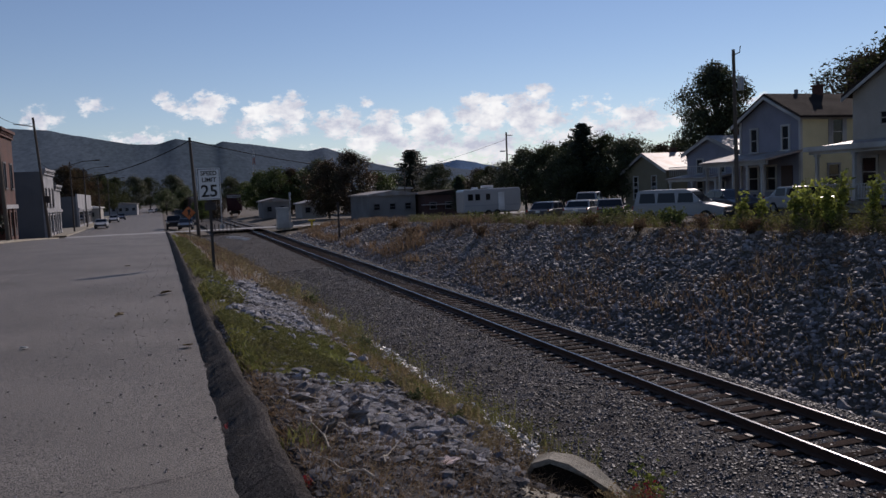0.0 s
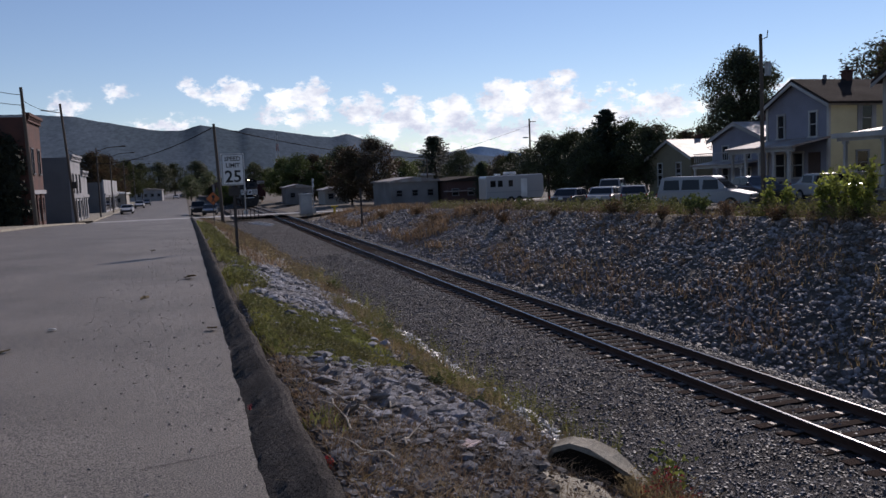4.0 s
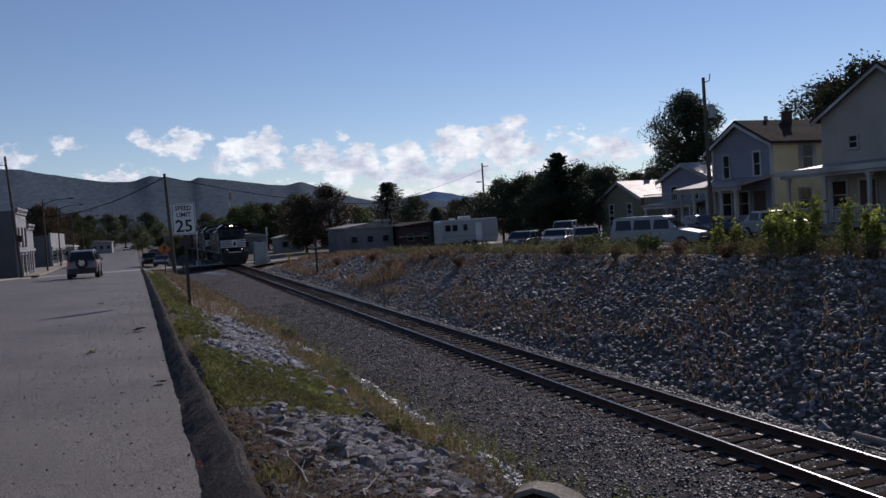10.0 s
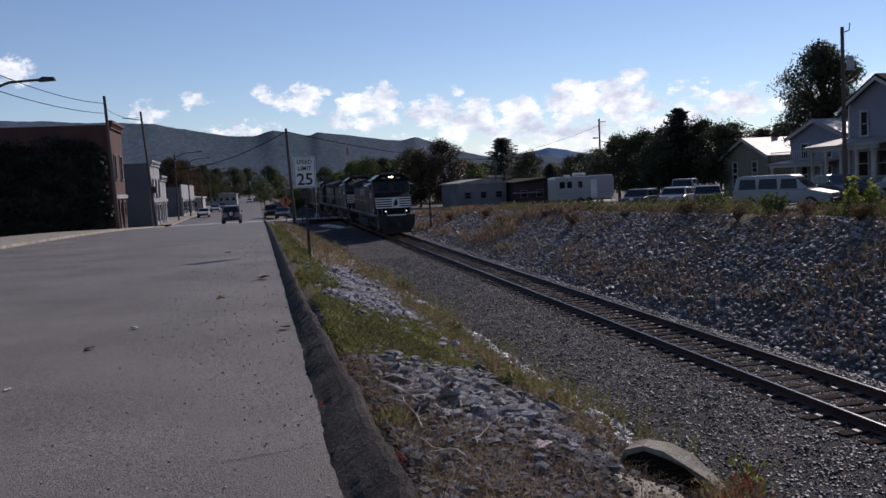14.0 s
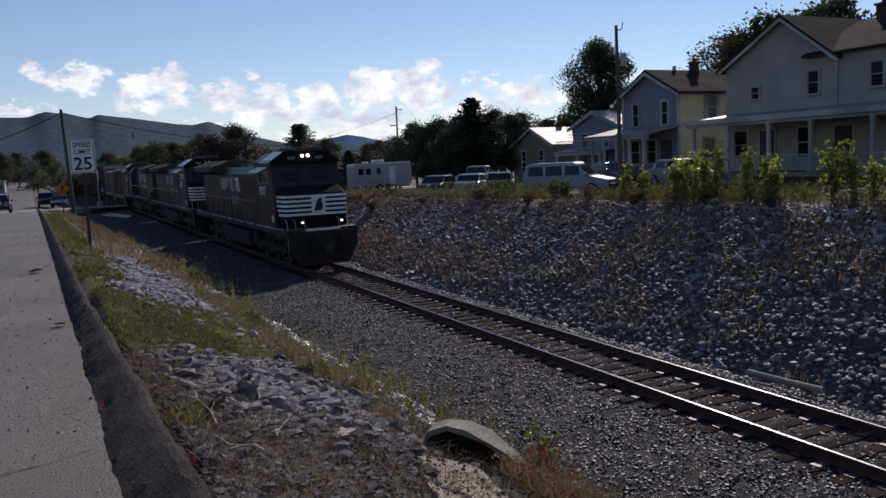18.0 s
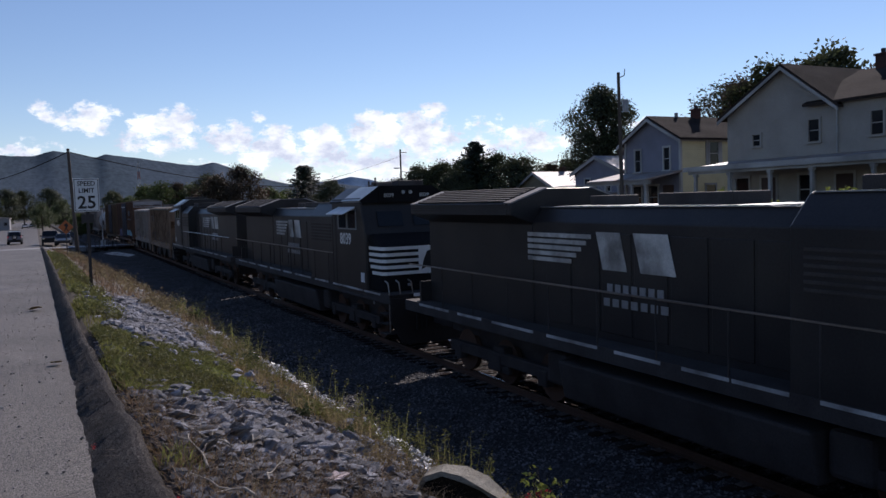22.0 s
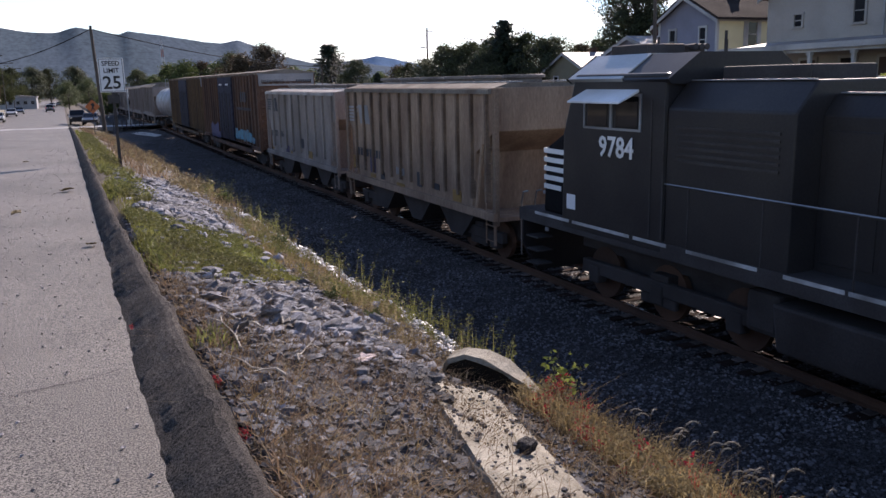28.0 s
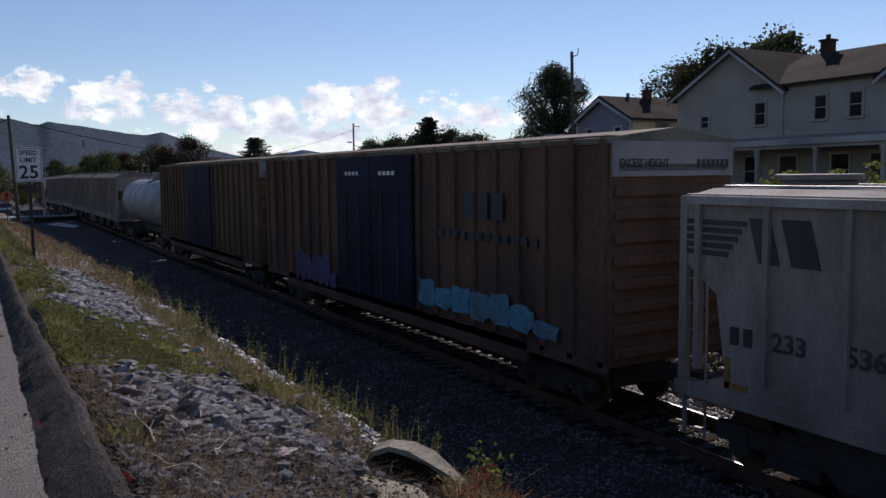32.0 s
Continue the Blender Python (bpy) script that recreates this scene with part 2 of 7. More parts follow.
def tube(bm, pts, r, seg=8, cap=True, r2=None):
    """A round bar along points, from radius r to r2."""
    rings = []
    pts = [Vector(p) for p in pts]
    for i, p in enumerate(pts):
        d = (pts[min(i + 1, len(pts) - 1)] - pts[max(i - 1, 0)]).normalized()
        u = d.orthogonal().normalized() if abs(d.z) > 0.9 else d.cross(Vector((0, 0, 1))).normalized()
        v = d.cross(u)
        rr = r if r2 is None else r + (r2 - r) * i / (len(pts) - 1)
        rings.append([bm.verts.new(p + (u * math.cos(2 * math.pi * k / seg) + v * math.sin(2 * math.pi * k / seg)) * rr) for k in range(seg)])
    for a, b in zip(rings, rings[1:]):
        for k in range(seg):
            bm.faces.new((a[k], a[(k + 1) % seg], b[(k + 1) % seg], b[k]))
    if cap:
        bm.faces.new(rings[0][::-1]), bm.faces.new(rings[-1])


def prism(bm, outline, axis, a, b):
    """An outline of two coordinates drawn from a to b along an axis (0 x, 1 y, 2 z)."""
    def put(p, t):
        q = list(p)
        q.insert(axis, t)
        return bm.verts.new(q)
    lo, hi = [put(p, a) for p in outline], [put(p, b) for p in outline]
    k = len(outline)
    bm.faces.new(lo[::-1]), bm.faces.new(hi)
    for i in range(k):
        bm.faces.new((lo[i], lo[(i + 1) % k], hi[(i + 1) % k], hi[i]))


def mesh_of(bm, name, material, smooth=False):
    bmesh.ops.recalc_face_normals(bm, faces=bm.faces)
    me = bpy.data.meshes.new(name)
    bm.to_mesh(me)
    bm.free()
    for m in (material if isinstance(material, (list, tuple)) else [material]):
        me.materials.append(m)
    if smooth:
        for p in me.polygons:
            p.use_smooth = True
    return me


def part(name, bm, material, parent=None, label="", smooth=False, bevel=0.0, at=None):
    ob = new(name, bm if isinstance(bm, bpy.types.Mesh) else mesh_of(bm, name, material, smooth))
    ob.parent = parent
    if at is not None:
        ob.matrix_basis = at
    if label:
        tagged(ob, label)
    if bevel:
        mod = ob.modifiers.new("bevel", "BEVEL")
        mod.width, mod.segments, mod.limit_method = bevel, 2, "ANGLE"
    return ob


def boxes(name, items, material, parent=None, label="", bevel=0.0, at=None):
    bm = bmesh.new()
    for it in items:
        box(bm, *it)
    return part(name, bm, material, parent, label, bevel=bevel, at=at)


def thing(name, at, label, category, group="", kind=""):
    ob = new(name)
    ob.empty_display_size = 0.2
    ob.matrix_basis = at
    return tagged(ob, label, category, group, kind)


def text_mesh(body, size, extrude=0.004, align="CENTER"):
    """Letters of the built-in font as a mesh in the x-y plane."""
    cu = bpy.data.curves.new("letters", "FONT")
    cu.offset = size * 0.018
    cu.body, cu.size, cu.extrude, cu.align_x, cu.align_y, cu.resolution_u = body, size, extrude, align, "CENTER", 2
    ob = bpy.data.objects.new("letters", cu)
    scene.collection.objects.link(ob)
    bpy.context.view_layer.update()
    me = bpy.data.meshes.new_from_object(ob.evaluated_get(bpy.context.evaluated_depsgraph_get()))
    bpy.data.objects.remove(ob)
    return me


def letters(body, size, material, parent, m, squeeze=1.0, label="", bold=0.0):
    me = text_mesh(body, size)
    me.materials.clear()
    me.materials.append(material)
    for v in me.vertices:
        v.co.x *= squeeze
    ob = new("lettering", me)
    ob.parent = parent
    ob.matrix_basis = m
    if label:
        tagged(ob, label)
    return ob


# ---- the lie of the land ----
def level(y):
    """Height of road and yards: they fall gently to the crossing."""
    if y < 0:
        return 0.0
    return -0.0002 * y * y if y < 100 else -2.0


def rail_z(y):
    return -2.9 + 0.008 * max(-90, min(100, y))


TRACK_X = 10.78


def yard_dip(y):
    """The parking strip lies a little below the crest of the bank."""
    return 0.35 * min(1.0, max(0.0, (y - 20) / 6)) * min(1.0, max(0.0, (72 - y) / 6))


def land(x, y):
    bed = rail_z(y) - 0.5
    lv = level(y)
    drop = min(1.0, max(0.0, (lv - bed) / 2.0))
    lip = lv - 0.95 * drop
    pts = [(-20, lv - 0.05), (0.62, lv - 0.05), (0.75, lv + 0.03), (2.0, lv - 0.42 * drop), (3.1, lip + 0.08), (3.5, lip - 0.05), (4.35, bed), (13.2, bed), (18.3, lv - 0.12), (19.0, lv), (20.6, lv - yard_dip(y)), (29.4, lv - yard_dip(y)), (31.5, lv), (400, lv)]
    for (x0, z0), (x1, z1) in zip(pts, pts[1:]):
        if x0 <= x <= x1:
            return z0 + (z1 - z0) * (x - x0) / (x1 - x0)
    return lv - 0.05 if x < 0 else lv


def bumpy(x, y):
    z = land(x, y)
    if 0.8 < x < 60:
        z += 0.05 * noise.noise(Vector((x * 1.3, y * 1.3, 0))) + 0.02 * noise.noise(Vector((x * 5, y * 5, 3)))
    return z

# ---- ground, road, pavement ----
def grid_mesh(name, xs, ys, zf, material):
    verts = [(x, y, zf(x, y)) for y in ys for x in xs]
    k = len(xs)
    faces = [(j * k + i, j * k + i + 1, (j + 1) * k + i + 1, (j + 1) * k + i) for j in range(len(ys) - 1) for i in range(k - 1)]
    me = bpy.data.meshes.new(name)
    me.from_pydata(verts, [], faces)
    for m in (material if isinstance(material, (list, tuple)) else [material]):
        me.materials.append(m)
    me.polygons.foreach_set("use_smooth", [True] * len(faces))
    return me


def steps(a, b, d):
    k = max(1, round((b - a) / d))
    return [a + (b - a) * i / k for i in range(k)]


XS = [-3000, -1200, -500, -200, -80, -40, -25, -14, -8, -3, 0.3, 0.62] + steps(0.75, 6.2, 0.22) + steps(6.2, 13.2, 1.0) + steps(13.2, 19.2, 0.4) + [19.2, 20, 21, 22, 23, 24, 26, 28, 30, 34, 40, 50, 60, 80, 120, 200, 500, 1200, 3000]
YS = [-3000, -1000, -300, -120, -60, -30, -15, -8] + steps(-4, 30, 0.3) + steps(30, 60, 1.0) + steps(60, 120, 3) + [120, 140, 160, 200, 260, 350, 500, 800, 1500, 3000]
ground = new("ground", grid_mesh("ground", XS, YS, bumpy, EARTH))
tagged(ground, "dry earth and thin grass falling to the railway cut", "ground", kind="structure")

ROAD_Y = steps(-60, 0, 10) + steps(0, 100, 4) + [100, 130, 170, 220, 300, 420, 600]
road = new("road", grid_mesh("road", [-10.6, -8, -6, -4, -2, -1, -0.5, 0, 0.36], ROAD_Y, lambda x, y: level(y) + 0.012 + 0.02 * (1 - ((x + 5) / 5.5) ** 2) + (0.004 * noise.noise(Vector((x, y * 0.4, 1)))), ASPHALT))
tagged(road, "grey worn asphalt street with a ragged edge", "road", kind="structure")

crossing = new("crossing_road", grid_mesh("crossing_road", [-10.5, -5, 0, 0.35, 3, 6, 9, 12.5, 16, 20, 26, 34, 44, 60, 90, 140], [98.0, 100, 102, 104.2], lambda x, y: max(level(y) + 0.03, level(y) + 0.035 if x < 6 else rail_z(y) - 0.01 + (0.03 if x < 14 else 0)) + (0.0 if x < 20 else 0.012 * (x - 20)), PALE_ROAD))
tagged(crossing, "pale side road crossing the street and the railway", "road", kind="structure")

# the broken asphalt kerb along the street
def make_kerb():
    verts, faces = [], []
    ys = steps(-6, 2, 0.2) + steps(2, 14, 0.04) + steps(14, 40, 0.12) + steps(40, 97, 2.0) + [97]
    prof = ((0.0, -0.03), (0.02, 0.01), (0.14, 0.034), (0.3, 0.06), (0.46, 0.086), (0.62, 0.112), (0.76, 0.13), (0.88, 0.132), (0.98, 0.105), (1.06, 0.05), (1.16, -0.14))
    k = len(prof)
    for y in ys:
        lv = level(y)
        f = 1.0 - 0.3 * min(1.0, max(0.0, (y - 5) / 6))
        edge = 0.035 * noise.noise(Vector((0, y * 0.9, 5))) + 0.018 * noise.noise(Vector((0, y * 5, 2)))
        h = 1.15 + 0.2 * noise.noise(Vector((4, y * 1.6, 1))) - 0.5 * max(0.0, noise.noise(Vector((9, y * 0.7, 1))) - 0.3)
        for j, (u, z) in enumerate(prof):
            rag = noise.noise(Vector((u * 9, y * 7, 3)))
            x = 0.305 + 0.335 * f * u + edge * (0.6 if j < 2 else 1.0) + 0.016 * rag
            verts.append((x, y, lv + z * (h if z > 0.05 else 1.0) + ((0.008 * rag + 0.008 * noise.noise(Vector((u * 30, y * 22, 8)))) if 1 < j < k - 1 else 0)))
    for j in range(len(ys) - 1):
        for i in range(k - 1):
            faces.append((j * k + i, j * k + i + 1, (j + 1) * k + 1 + i, (j + 1) * k + i))
    me = bpy.data.meshes.new("kerb")
    me.from_pydata(verts, [], faces)
    me.materials.append(TAR)
    return tagged(new("kerb", me), "low worn asphalt kerb with a crumbled edge", "kerb", kind="structure")


make_kerb()

pavement = new("pavement", grid_mesh("pavement", [-16.5, -13, -10.75, -10.6, -10.598], steps(-60, 97, 4) + [97], lambda x, y: level(y) + (0.15 if x < -10.6 else (0.15 if x < -10.599 else 0.0)), CONCRETE))
tagged(pavement, "pale concrete pavement with kerb along the shops", "pavement", kind="structure")
pavement2 = new("pavement_far", grid_mesh("pavement_far", [-16.5, -13, -10.75, -10.6, -10.598], [105, 130, 160, 200, 300, 400], lambda x, y: level(y) + (0.15 if x < -10.599 else 0.0), CONCRETE))
tagged(pavement2, "pale concrete pavement beyond the crossing", "pavement", kind="structure")
yard = new("gravel_yard", grid_mesh("gravel_yard", [20.6, 23, 26, 29.0], steps(6, 94, 4) + [94], lambda x, y: land(x, y) + 0.045, GRAVEL))
tagged(yard, "gravel parking strip in front of the houses", "yard", kind="structure")

# ---- railway ----
def ballast_z(x, y):
    d = abs(x - TRACK_X)
    r = rail_z(y)
    side = 2.05 if x > TRACK_X else 4.75
    d = min(d, 5.2)
    if d < 1.35:
        z = r - 0.20
    else:
        z = r - 0.20 - 0.16 * (d - 1.35) / (side - 1.35)
    return z + 0.025 * noise.noise(Vector((x * 3, y * 3, 7)))


ballast = new("ballast", grid_mesh("ballast", steps(4.15, 13.0, 0.3) + [13.0], steps(-60, 0, 3) + steps(0, 40, 0.4) + steps(40, 97, 2) + [97], ballast_z, GRAVEL))
tagged(ballast, "grey crushed stone ballast bed", "ballast", kind="structure")
slope = new("ballast_slope", grid_mesh("ballast_slope", [x for x in XS if 3.45 < x < 4.6], [y for y in YS if -4.1 < y < 98], lambda x, y: bumpy(x, y) + 0.012, GRAVEL))
tagged(slope, "dark spilled ballast on the slope of the cut", "ballast", kind="structure")
ballast2 = new("ballast_far", grid_mesh("ballast_far", [6, 9, 12, 13.5], [105, 150, 220, 320, 420], lambda x, y: rail_z(y) - 0.18, GRAVEL))
tagged(ballast2, "grey ballast beyond the crossing", "ballast", kind="structure")

RAIL = [(-0.075, -0.17), (0.075, -0.17), (0.075, -0.155), (0.012, -0.13), (0.012, -0.05), (0.036, -0.03), (0.036, -0.008), (0.026, 0), (-0.026, 0), (-0.036, -0.008), (-0.036, -0.03), (-0.012, -0.05), (-0.012, -0.13), (-0.075, -0.155)]


def make_rail(x):
    ys = [-90, 100, 420]
    rail = thing("rail", pose(x, 0, 0), "steel rail, rust-brown web and polished top", "rail", "rails of the track", "structure")
    bm = bmesh.new()
    rings = [[bm.verts.new((px, y, pz + rail_z(y))) for px, pz in RAIL] for y in ys]
    k = len(RAIL)
    for a, b in zip(rings, rings[1:]):
        for i in range(k):
            bm.faces.new((a[i], a[(i + 1) % k], b[(i + 1) % k], b[i]))
    part("rail_body", bm, RUST, rail)
    bm = bmesh.new()
    rings = [[bm.verts.new((px, y, pz + rail_z(y))) for px, pz in ((-0.031, -0.002), (-0.022, 0.003), (0.022, 0.003), (0.031, -0.002))] for y in ys]
    for a, b in zip(rings, rings[1:]):
        for i in range(3):
            bm.faces.new((a[i], a[i + 1], b[i + 1], b[i]))
    part("running_surface", bm, SHINY, rail, "polished running surface")


make_rail(TRACK_X - 0.755)
make_rail(TRACK_X + 0.755)


PLATE = mat("worn_tie_plate", (0.15, 0.128, 0.116), rough=0.6, metal=0.4, scale=8, vary=0.35, bump=0.2, per_object=0.4)


def make_ties():
    bm = bmesh.new()
    box(bm, (0, 0, 0), (2.6, 0.22, 0.17))
    for v in bm.verts:
        v.co += Vector((0.02 * noise.noise(v.co * 9), 0.012 * noise.noise(v.co * 7 + Vector((3, 0, 0))), 0))
    tie_me = mesh_of(bm, "sleeper", TIE)
    bm = bmesh.new()
    box(bm, (0, 0, 0.093), (0.5, 0.16, 0.02))
    for dx, dy in ((-0.12, 0.06), (0.12, -0.06), (-0.12, -0.06), (0.12, 0.06)):
        box(bm, (dx, dy, 0.108), (0.03, 0.03, 0.03))
    plate_me = mesh_of(bm, "tie_plate", PLATE)
    y = -6.0
    bed = thing("sleepers", pose(0, 0, 0), "dark creosoted wooden sleepers half sunk in ballast", "sleepers", kind="structure")
    i = 0
    rest = bmesh.new()
    while y < 97.5:
        jit = random.uniform(-0.05, 0.05)
        m = pose(TRACK_X + random.uniform(-0.06, 0.06), y + random.uniform(-0.02, 0.02), rail_z(y) - 0.262 + random.uniform(-0.006, 0.006), random.uniform(-1, 1), 0, random.uniform(-1.2, 1.2))
        if i < 130:
            ob = part("sleeper", tie_me, None, bed, at=m)
            for s in (-0.755, 0.755):
                part("tie_plate", plate_me, None, ob, at=pose(s, 0, 0))
        else:
            box(rest, m.translation, (2.6, 0.22, 0.17))
        y += 0.495
        i += 1
    tagged(part("far_sleepers", rest, TIE, bed), "creosoted sleepers farther up the line", kind="stuff")


make_ties()

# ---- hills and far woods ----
# distance haze is painted into the base colours of both hill ranges
HAZE_HILL = mat("haze_tinted_woods", (0.08, 0.102, 0.13), rough=1.0, scale=0.018, vary=0.24, speckle=0.15, bump=0, col2=(0.06, 0.08, 0.098), big=0.004, spec=0.0, stretch=(1, 0.17, 1))
HAZE_FARHILL = mat("haze_blue_far_hill", (0.16, 0.24, 0.36), rough=1.0, scale=0.002, vary=0.1, bump=0, spec=0.0)


def ridge_height(az, table):
    for (a0, h0), (a1, h1) in zip(table, table[1:]):
        if a0 <= az <= a1:
            k = (az - a0) / (a1 - a0)
            return h0 + (h1 - h0) * k
    return table[0][1] if az < table[0][0] else table[-1][1]


# azimuth in degrees right of the track, elevation in degrees of the crest
RIDGE = [(-60, 5.2), (-26, 5.0), (-15, 5.1), (-9.1, 4.9), (-6.4, 4.75), (-4.3, 4.35), (-2.6, 4.0), (-1.3, 3.8), (0.1, 3.81), (1.2, 4.12), (2.3, 4.0), (3.7, 3.7), (4.3, 3.93), (6.3, 3.63), (8.2, 3.35), (10.1, 3.09), (11.1, 3.27), (12.1, 2.95), (13.6, 2.31), (15.9, 1.75), (19.1, 1.75), (20.7, 1.45), (24, 1.0), (30, 0.8), (70, 0.8)]
RIDGE_FAR = [(-60, 1.0), (14, 1.2), (18, 1.75), (20.3, 2.13), (21.5, 1.9), (23.5, 1.4), (27, 1.2), (33, 1.1), (70, 1.0)]


def make_ridge(name, dist, depth, table, material, label, rough_amp):
    verts, faces = [], []
    azs = [a * 0.25 for a in range(-240, 281)]
    rows = 26
    for a in azs:
        e = ridge_height(a, table)
        top = math.tan(radians(e)) * dist + 1.65
        for r in range(rows):
            k = r / (rows - 1)
            d = dist - depth * (1 - k)
            z = -4 + (top + 4) * (k ** 1.15)
            z += rough_amp * k * noise.fractal(Vector((a * 0.5, k * 3.2, dist)), 1.0, 2.0, 4) + rough_amp * 0.25 * min(1, k * 3) * noise.noise(Vector((a * 2.1, k * 2.5, 0)))
            verts.append((math.sin(radians(a)) * d, math.cos(radians(a)) * d, z))
    for i in range(len(azs) - 1):
        for r in range(rows - 1):
            faces.append((i * rows + r, (i + 1) * rows + r, (i + 1) * rows + r + 1, i * rows + r + 1))
    me = bpy.data.meshes.new(name)
    me.from_pydata(verts, [], faces)
    me.materials.append(material)
    me.polygons.foreach_set("use_smooth", [True] * len(faces))
    return tagged(new(name, me), label, "hill", kind="structure")


make_ridge("backdrop_ridge", 2000, 900, RIDGE, HAZE_HILL, "long wooded ridge with blue haze painted into its colour", 2.5)
make_ridge("backdrop_far_hills", 2900, 300, RIDGE_FAR, HAZE_FARHILL, "far hills with pale blue haze painted into their colour", 3)

# ---- trees ----
LEAF_DARK = leaf_mat("dark_green_leaves", (0.062, 0.072, 0.032), (0.046, 0.05, 0.026), 0.3)
LEAF_BROWN = leaf_mat("autumn_brown_leaves", (0.075, 0.05, 0.032), (0.05, 0.045, 0.025), 0.3)
LEAF_GREEN = leaf_mat("green_leaves", (0.085, 0.11, 0.035), (0.06, 0.075, 0.028), 0.4)
LEAF_YELLOW = leaf_mat("yellow_green_leaves", (0.24, 0.26, 0.055), (0.13, 0.17, 0.04), 0.55)
NEEDLE = leaf_mat("conifer_needles", (0.025, 0.04, 0.02), (0.018, 0.026, 0.016), 0.1)
BARK = mat("bark", (0.075, 0.06, 0.05), rough=0.95, scale=4, vary=0.4, bump=0.9, stretch=(2, 2, 0.4))


def leaf_cloud(bm, centre, r, count, size, flat=0.75):
    """Small leaf blades scattered through a clump with an uneven rim."""
    for _ in range(count):
        d = Vector((random.gauss(0, 1), random.gauss(0, 1), random.gauss(0, 1))).normalized()
        p = Vector(centre) + Vector((d.x, d.y, d.z * flat)) * r * random.uniform(0.45, 1.1)
        u = Vector((random.gauss(0, 1), random.gauss(0, 1), random.gauss(0, 1))).normalized()
        v = u.orthogonal().normalized()
        s = size * random.uniform(0.6, 1.4)
        a, b, c, e = p - u * s, p + v * s * 0.5, p + u * s, p - v * s * 0.5
        bm.faces.new([bm.verts.new(q) for q in (a, b, c, e)])


def tree_meshes(seed, height, width, leafmat, trunk_r, clumps=26, leaves=70, leaf=0.28, start=0.25):
    random.seed(seed)
    tr = bmesh.new()
    tube(tr, [(0, 0, -0.4), (0.05, 0, height * 0.2), (-0.1, 0.1, height * 0.5), (0, 0, height * 0.85)], trunk_r, 8, True, trunk_r * 0.2)
    cr = bmesh.new()
    for i in range(clumps):
        k = random.uniform(start, 1.0)
        spread = width * 0.5 * math.sin(math.pi * min(0.98, (k - start) / (1 - start) * 0.8 + 0.16)) * random.uniform(0.35, 1.0)
        a = random.uniform(0, 2 * math.pi)
        c = Vector((math.cos(a) * spread, math.sin(a) * spread, height * k * 0.94))
        tube(tr, [(0, 0, c.z * 0.72), (c.x * 0.5, c.y * 0.5, c.z * 0.85), c], trunk_r * 0.22, 5, False, trunk_r * 0.05)
        leaf_cloud(cr, c, width * random.uniform(0.1, 0.23), leaves, leaf)
    return mesh_of(tr, "trunk", BARK), mesh_of(cr, "crown", leafmat)


def conifer_meshes(seed, height, width):
    random.seed(seed)
    tr, cr = bmesh.new(), bmesh.new()
    tube(tr, [(0, 0, -0.3), (0, 0, height)], 0.28, 8, True, 0.03)
    for b in range(150):
        k = 0.14 + 0.86 * (b / 150) ** 0.9
        a = b * 2.4 + random.uniform(-0.4, 0.4)
        ln = width * 0.5 * (1.04 - k) ** 0.65 * random.uniform(0.5, 1.25)
        z = height * k
        tube(tr, [(0, 0, z), (math.cos(a) * ln * 0.9, math.sin(a) * ln * 0.9, z + 0.12 * ln)], 0.03, 4, False, 0.01)
        for s in range(6):
            q = (s + 1.2) / 6.4
            p = Vector((math.cos(a) * ln * q, math.sin(a) * ln * q, z + 0.12 * ln * q))
            leaf_cloud(cr, p, 0.42 * (1.25 - q * 0.6), 14, 0.2, 0.6)
    return mesh_of(tr, "trunk", BARK), mesh_of(cr, "crown", NEEDLE)


def plant_tree(meshes, x, y, scale, label, rz=0.0, group="", z=None, sz=None):
    t = thing("tree", pose(x, y, level(y) if z is None else z, 0, 0, rz), label, "tree", group)
    for me in meshes:
        ob = part(me.name.split(".")[0], me, None, t)
        ob.scale = (scale, scale, sz or scale)
    return t


TREE_BROWN = tree_meshes(1, 10, 8, LEAF_BROWN, 0.25, 60, 170, 0.17, 0.16)
TREE_DARK = tree_meshes(2, 12, 9, LEAF_DARK, 0.3, 70, 180, 0.17, 0.16)
TREE_GREEN = tree_meshes(3, 9, 8, LEAF_GREEN, 0.22, 60, 170, 0.17, 0.14)
TREE_TALL = tree_meshes(4, 14, 7.6, LEAF_DARK, 0.32, 130, 260, 0.13, 0.3)
CONIFER = conifer_meshes(5, 14, 12)
random.seed(11)


def by_angle(az, dist):
    return math.sin(radians(az)) * dist, math.cos(radians(az)) * dist

# ---- the train ----
TRAIN = []      # every vehicle with the distance of its front end behind the leading headlight
SPEED, Y19 = 8.07, 26.5


def wheelset(parent, y, r=0.46):
    bm = bmesh.new()
    for s in (-0.755, 0.755):
        tube(bm, [(s - 0.06, y, r), (s + 0.06, y, r)], r, 20)
    tube(bm, [(-0.75, y, r), (0.75, y, r)], 0.08, 8)
    return part("wheelset", bm, RUST, parent)


def bogie(parent, y, axles, base, r=0.46):
    items = []
    for s in (-1.02, 1.02):
        items.append(((s, y, r + 0.12), (0.16, base * (axles - 1) + 0.9, 0.28)))
        for i in range(axles):
            yy = y + (i - (axles - 1) / 2) * base
            items.append(((s, yy, r), (0.22, 0.34, 0.36)))
        items.append(((s, y, r - 0.12), (0.12, base * 0.5, 0.2)))
    items.append(((0, y, r + 0.25), (2.1, 0.5, 0.25)))
    items.append(((0, y, r + 0.3), (1.3, base * (axles - 1) + 1.0, 0.55)))
    b = boxes("bogie_frame", items, DARKSTEEL, parent, bevel=0.03)
    for i in range(axles):
        w = wheelset(parent, y + (i - (axles - 1) / 2) * base, r)
        w.parent = b
    return b


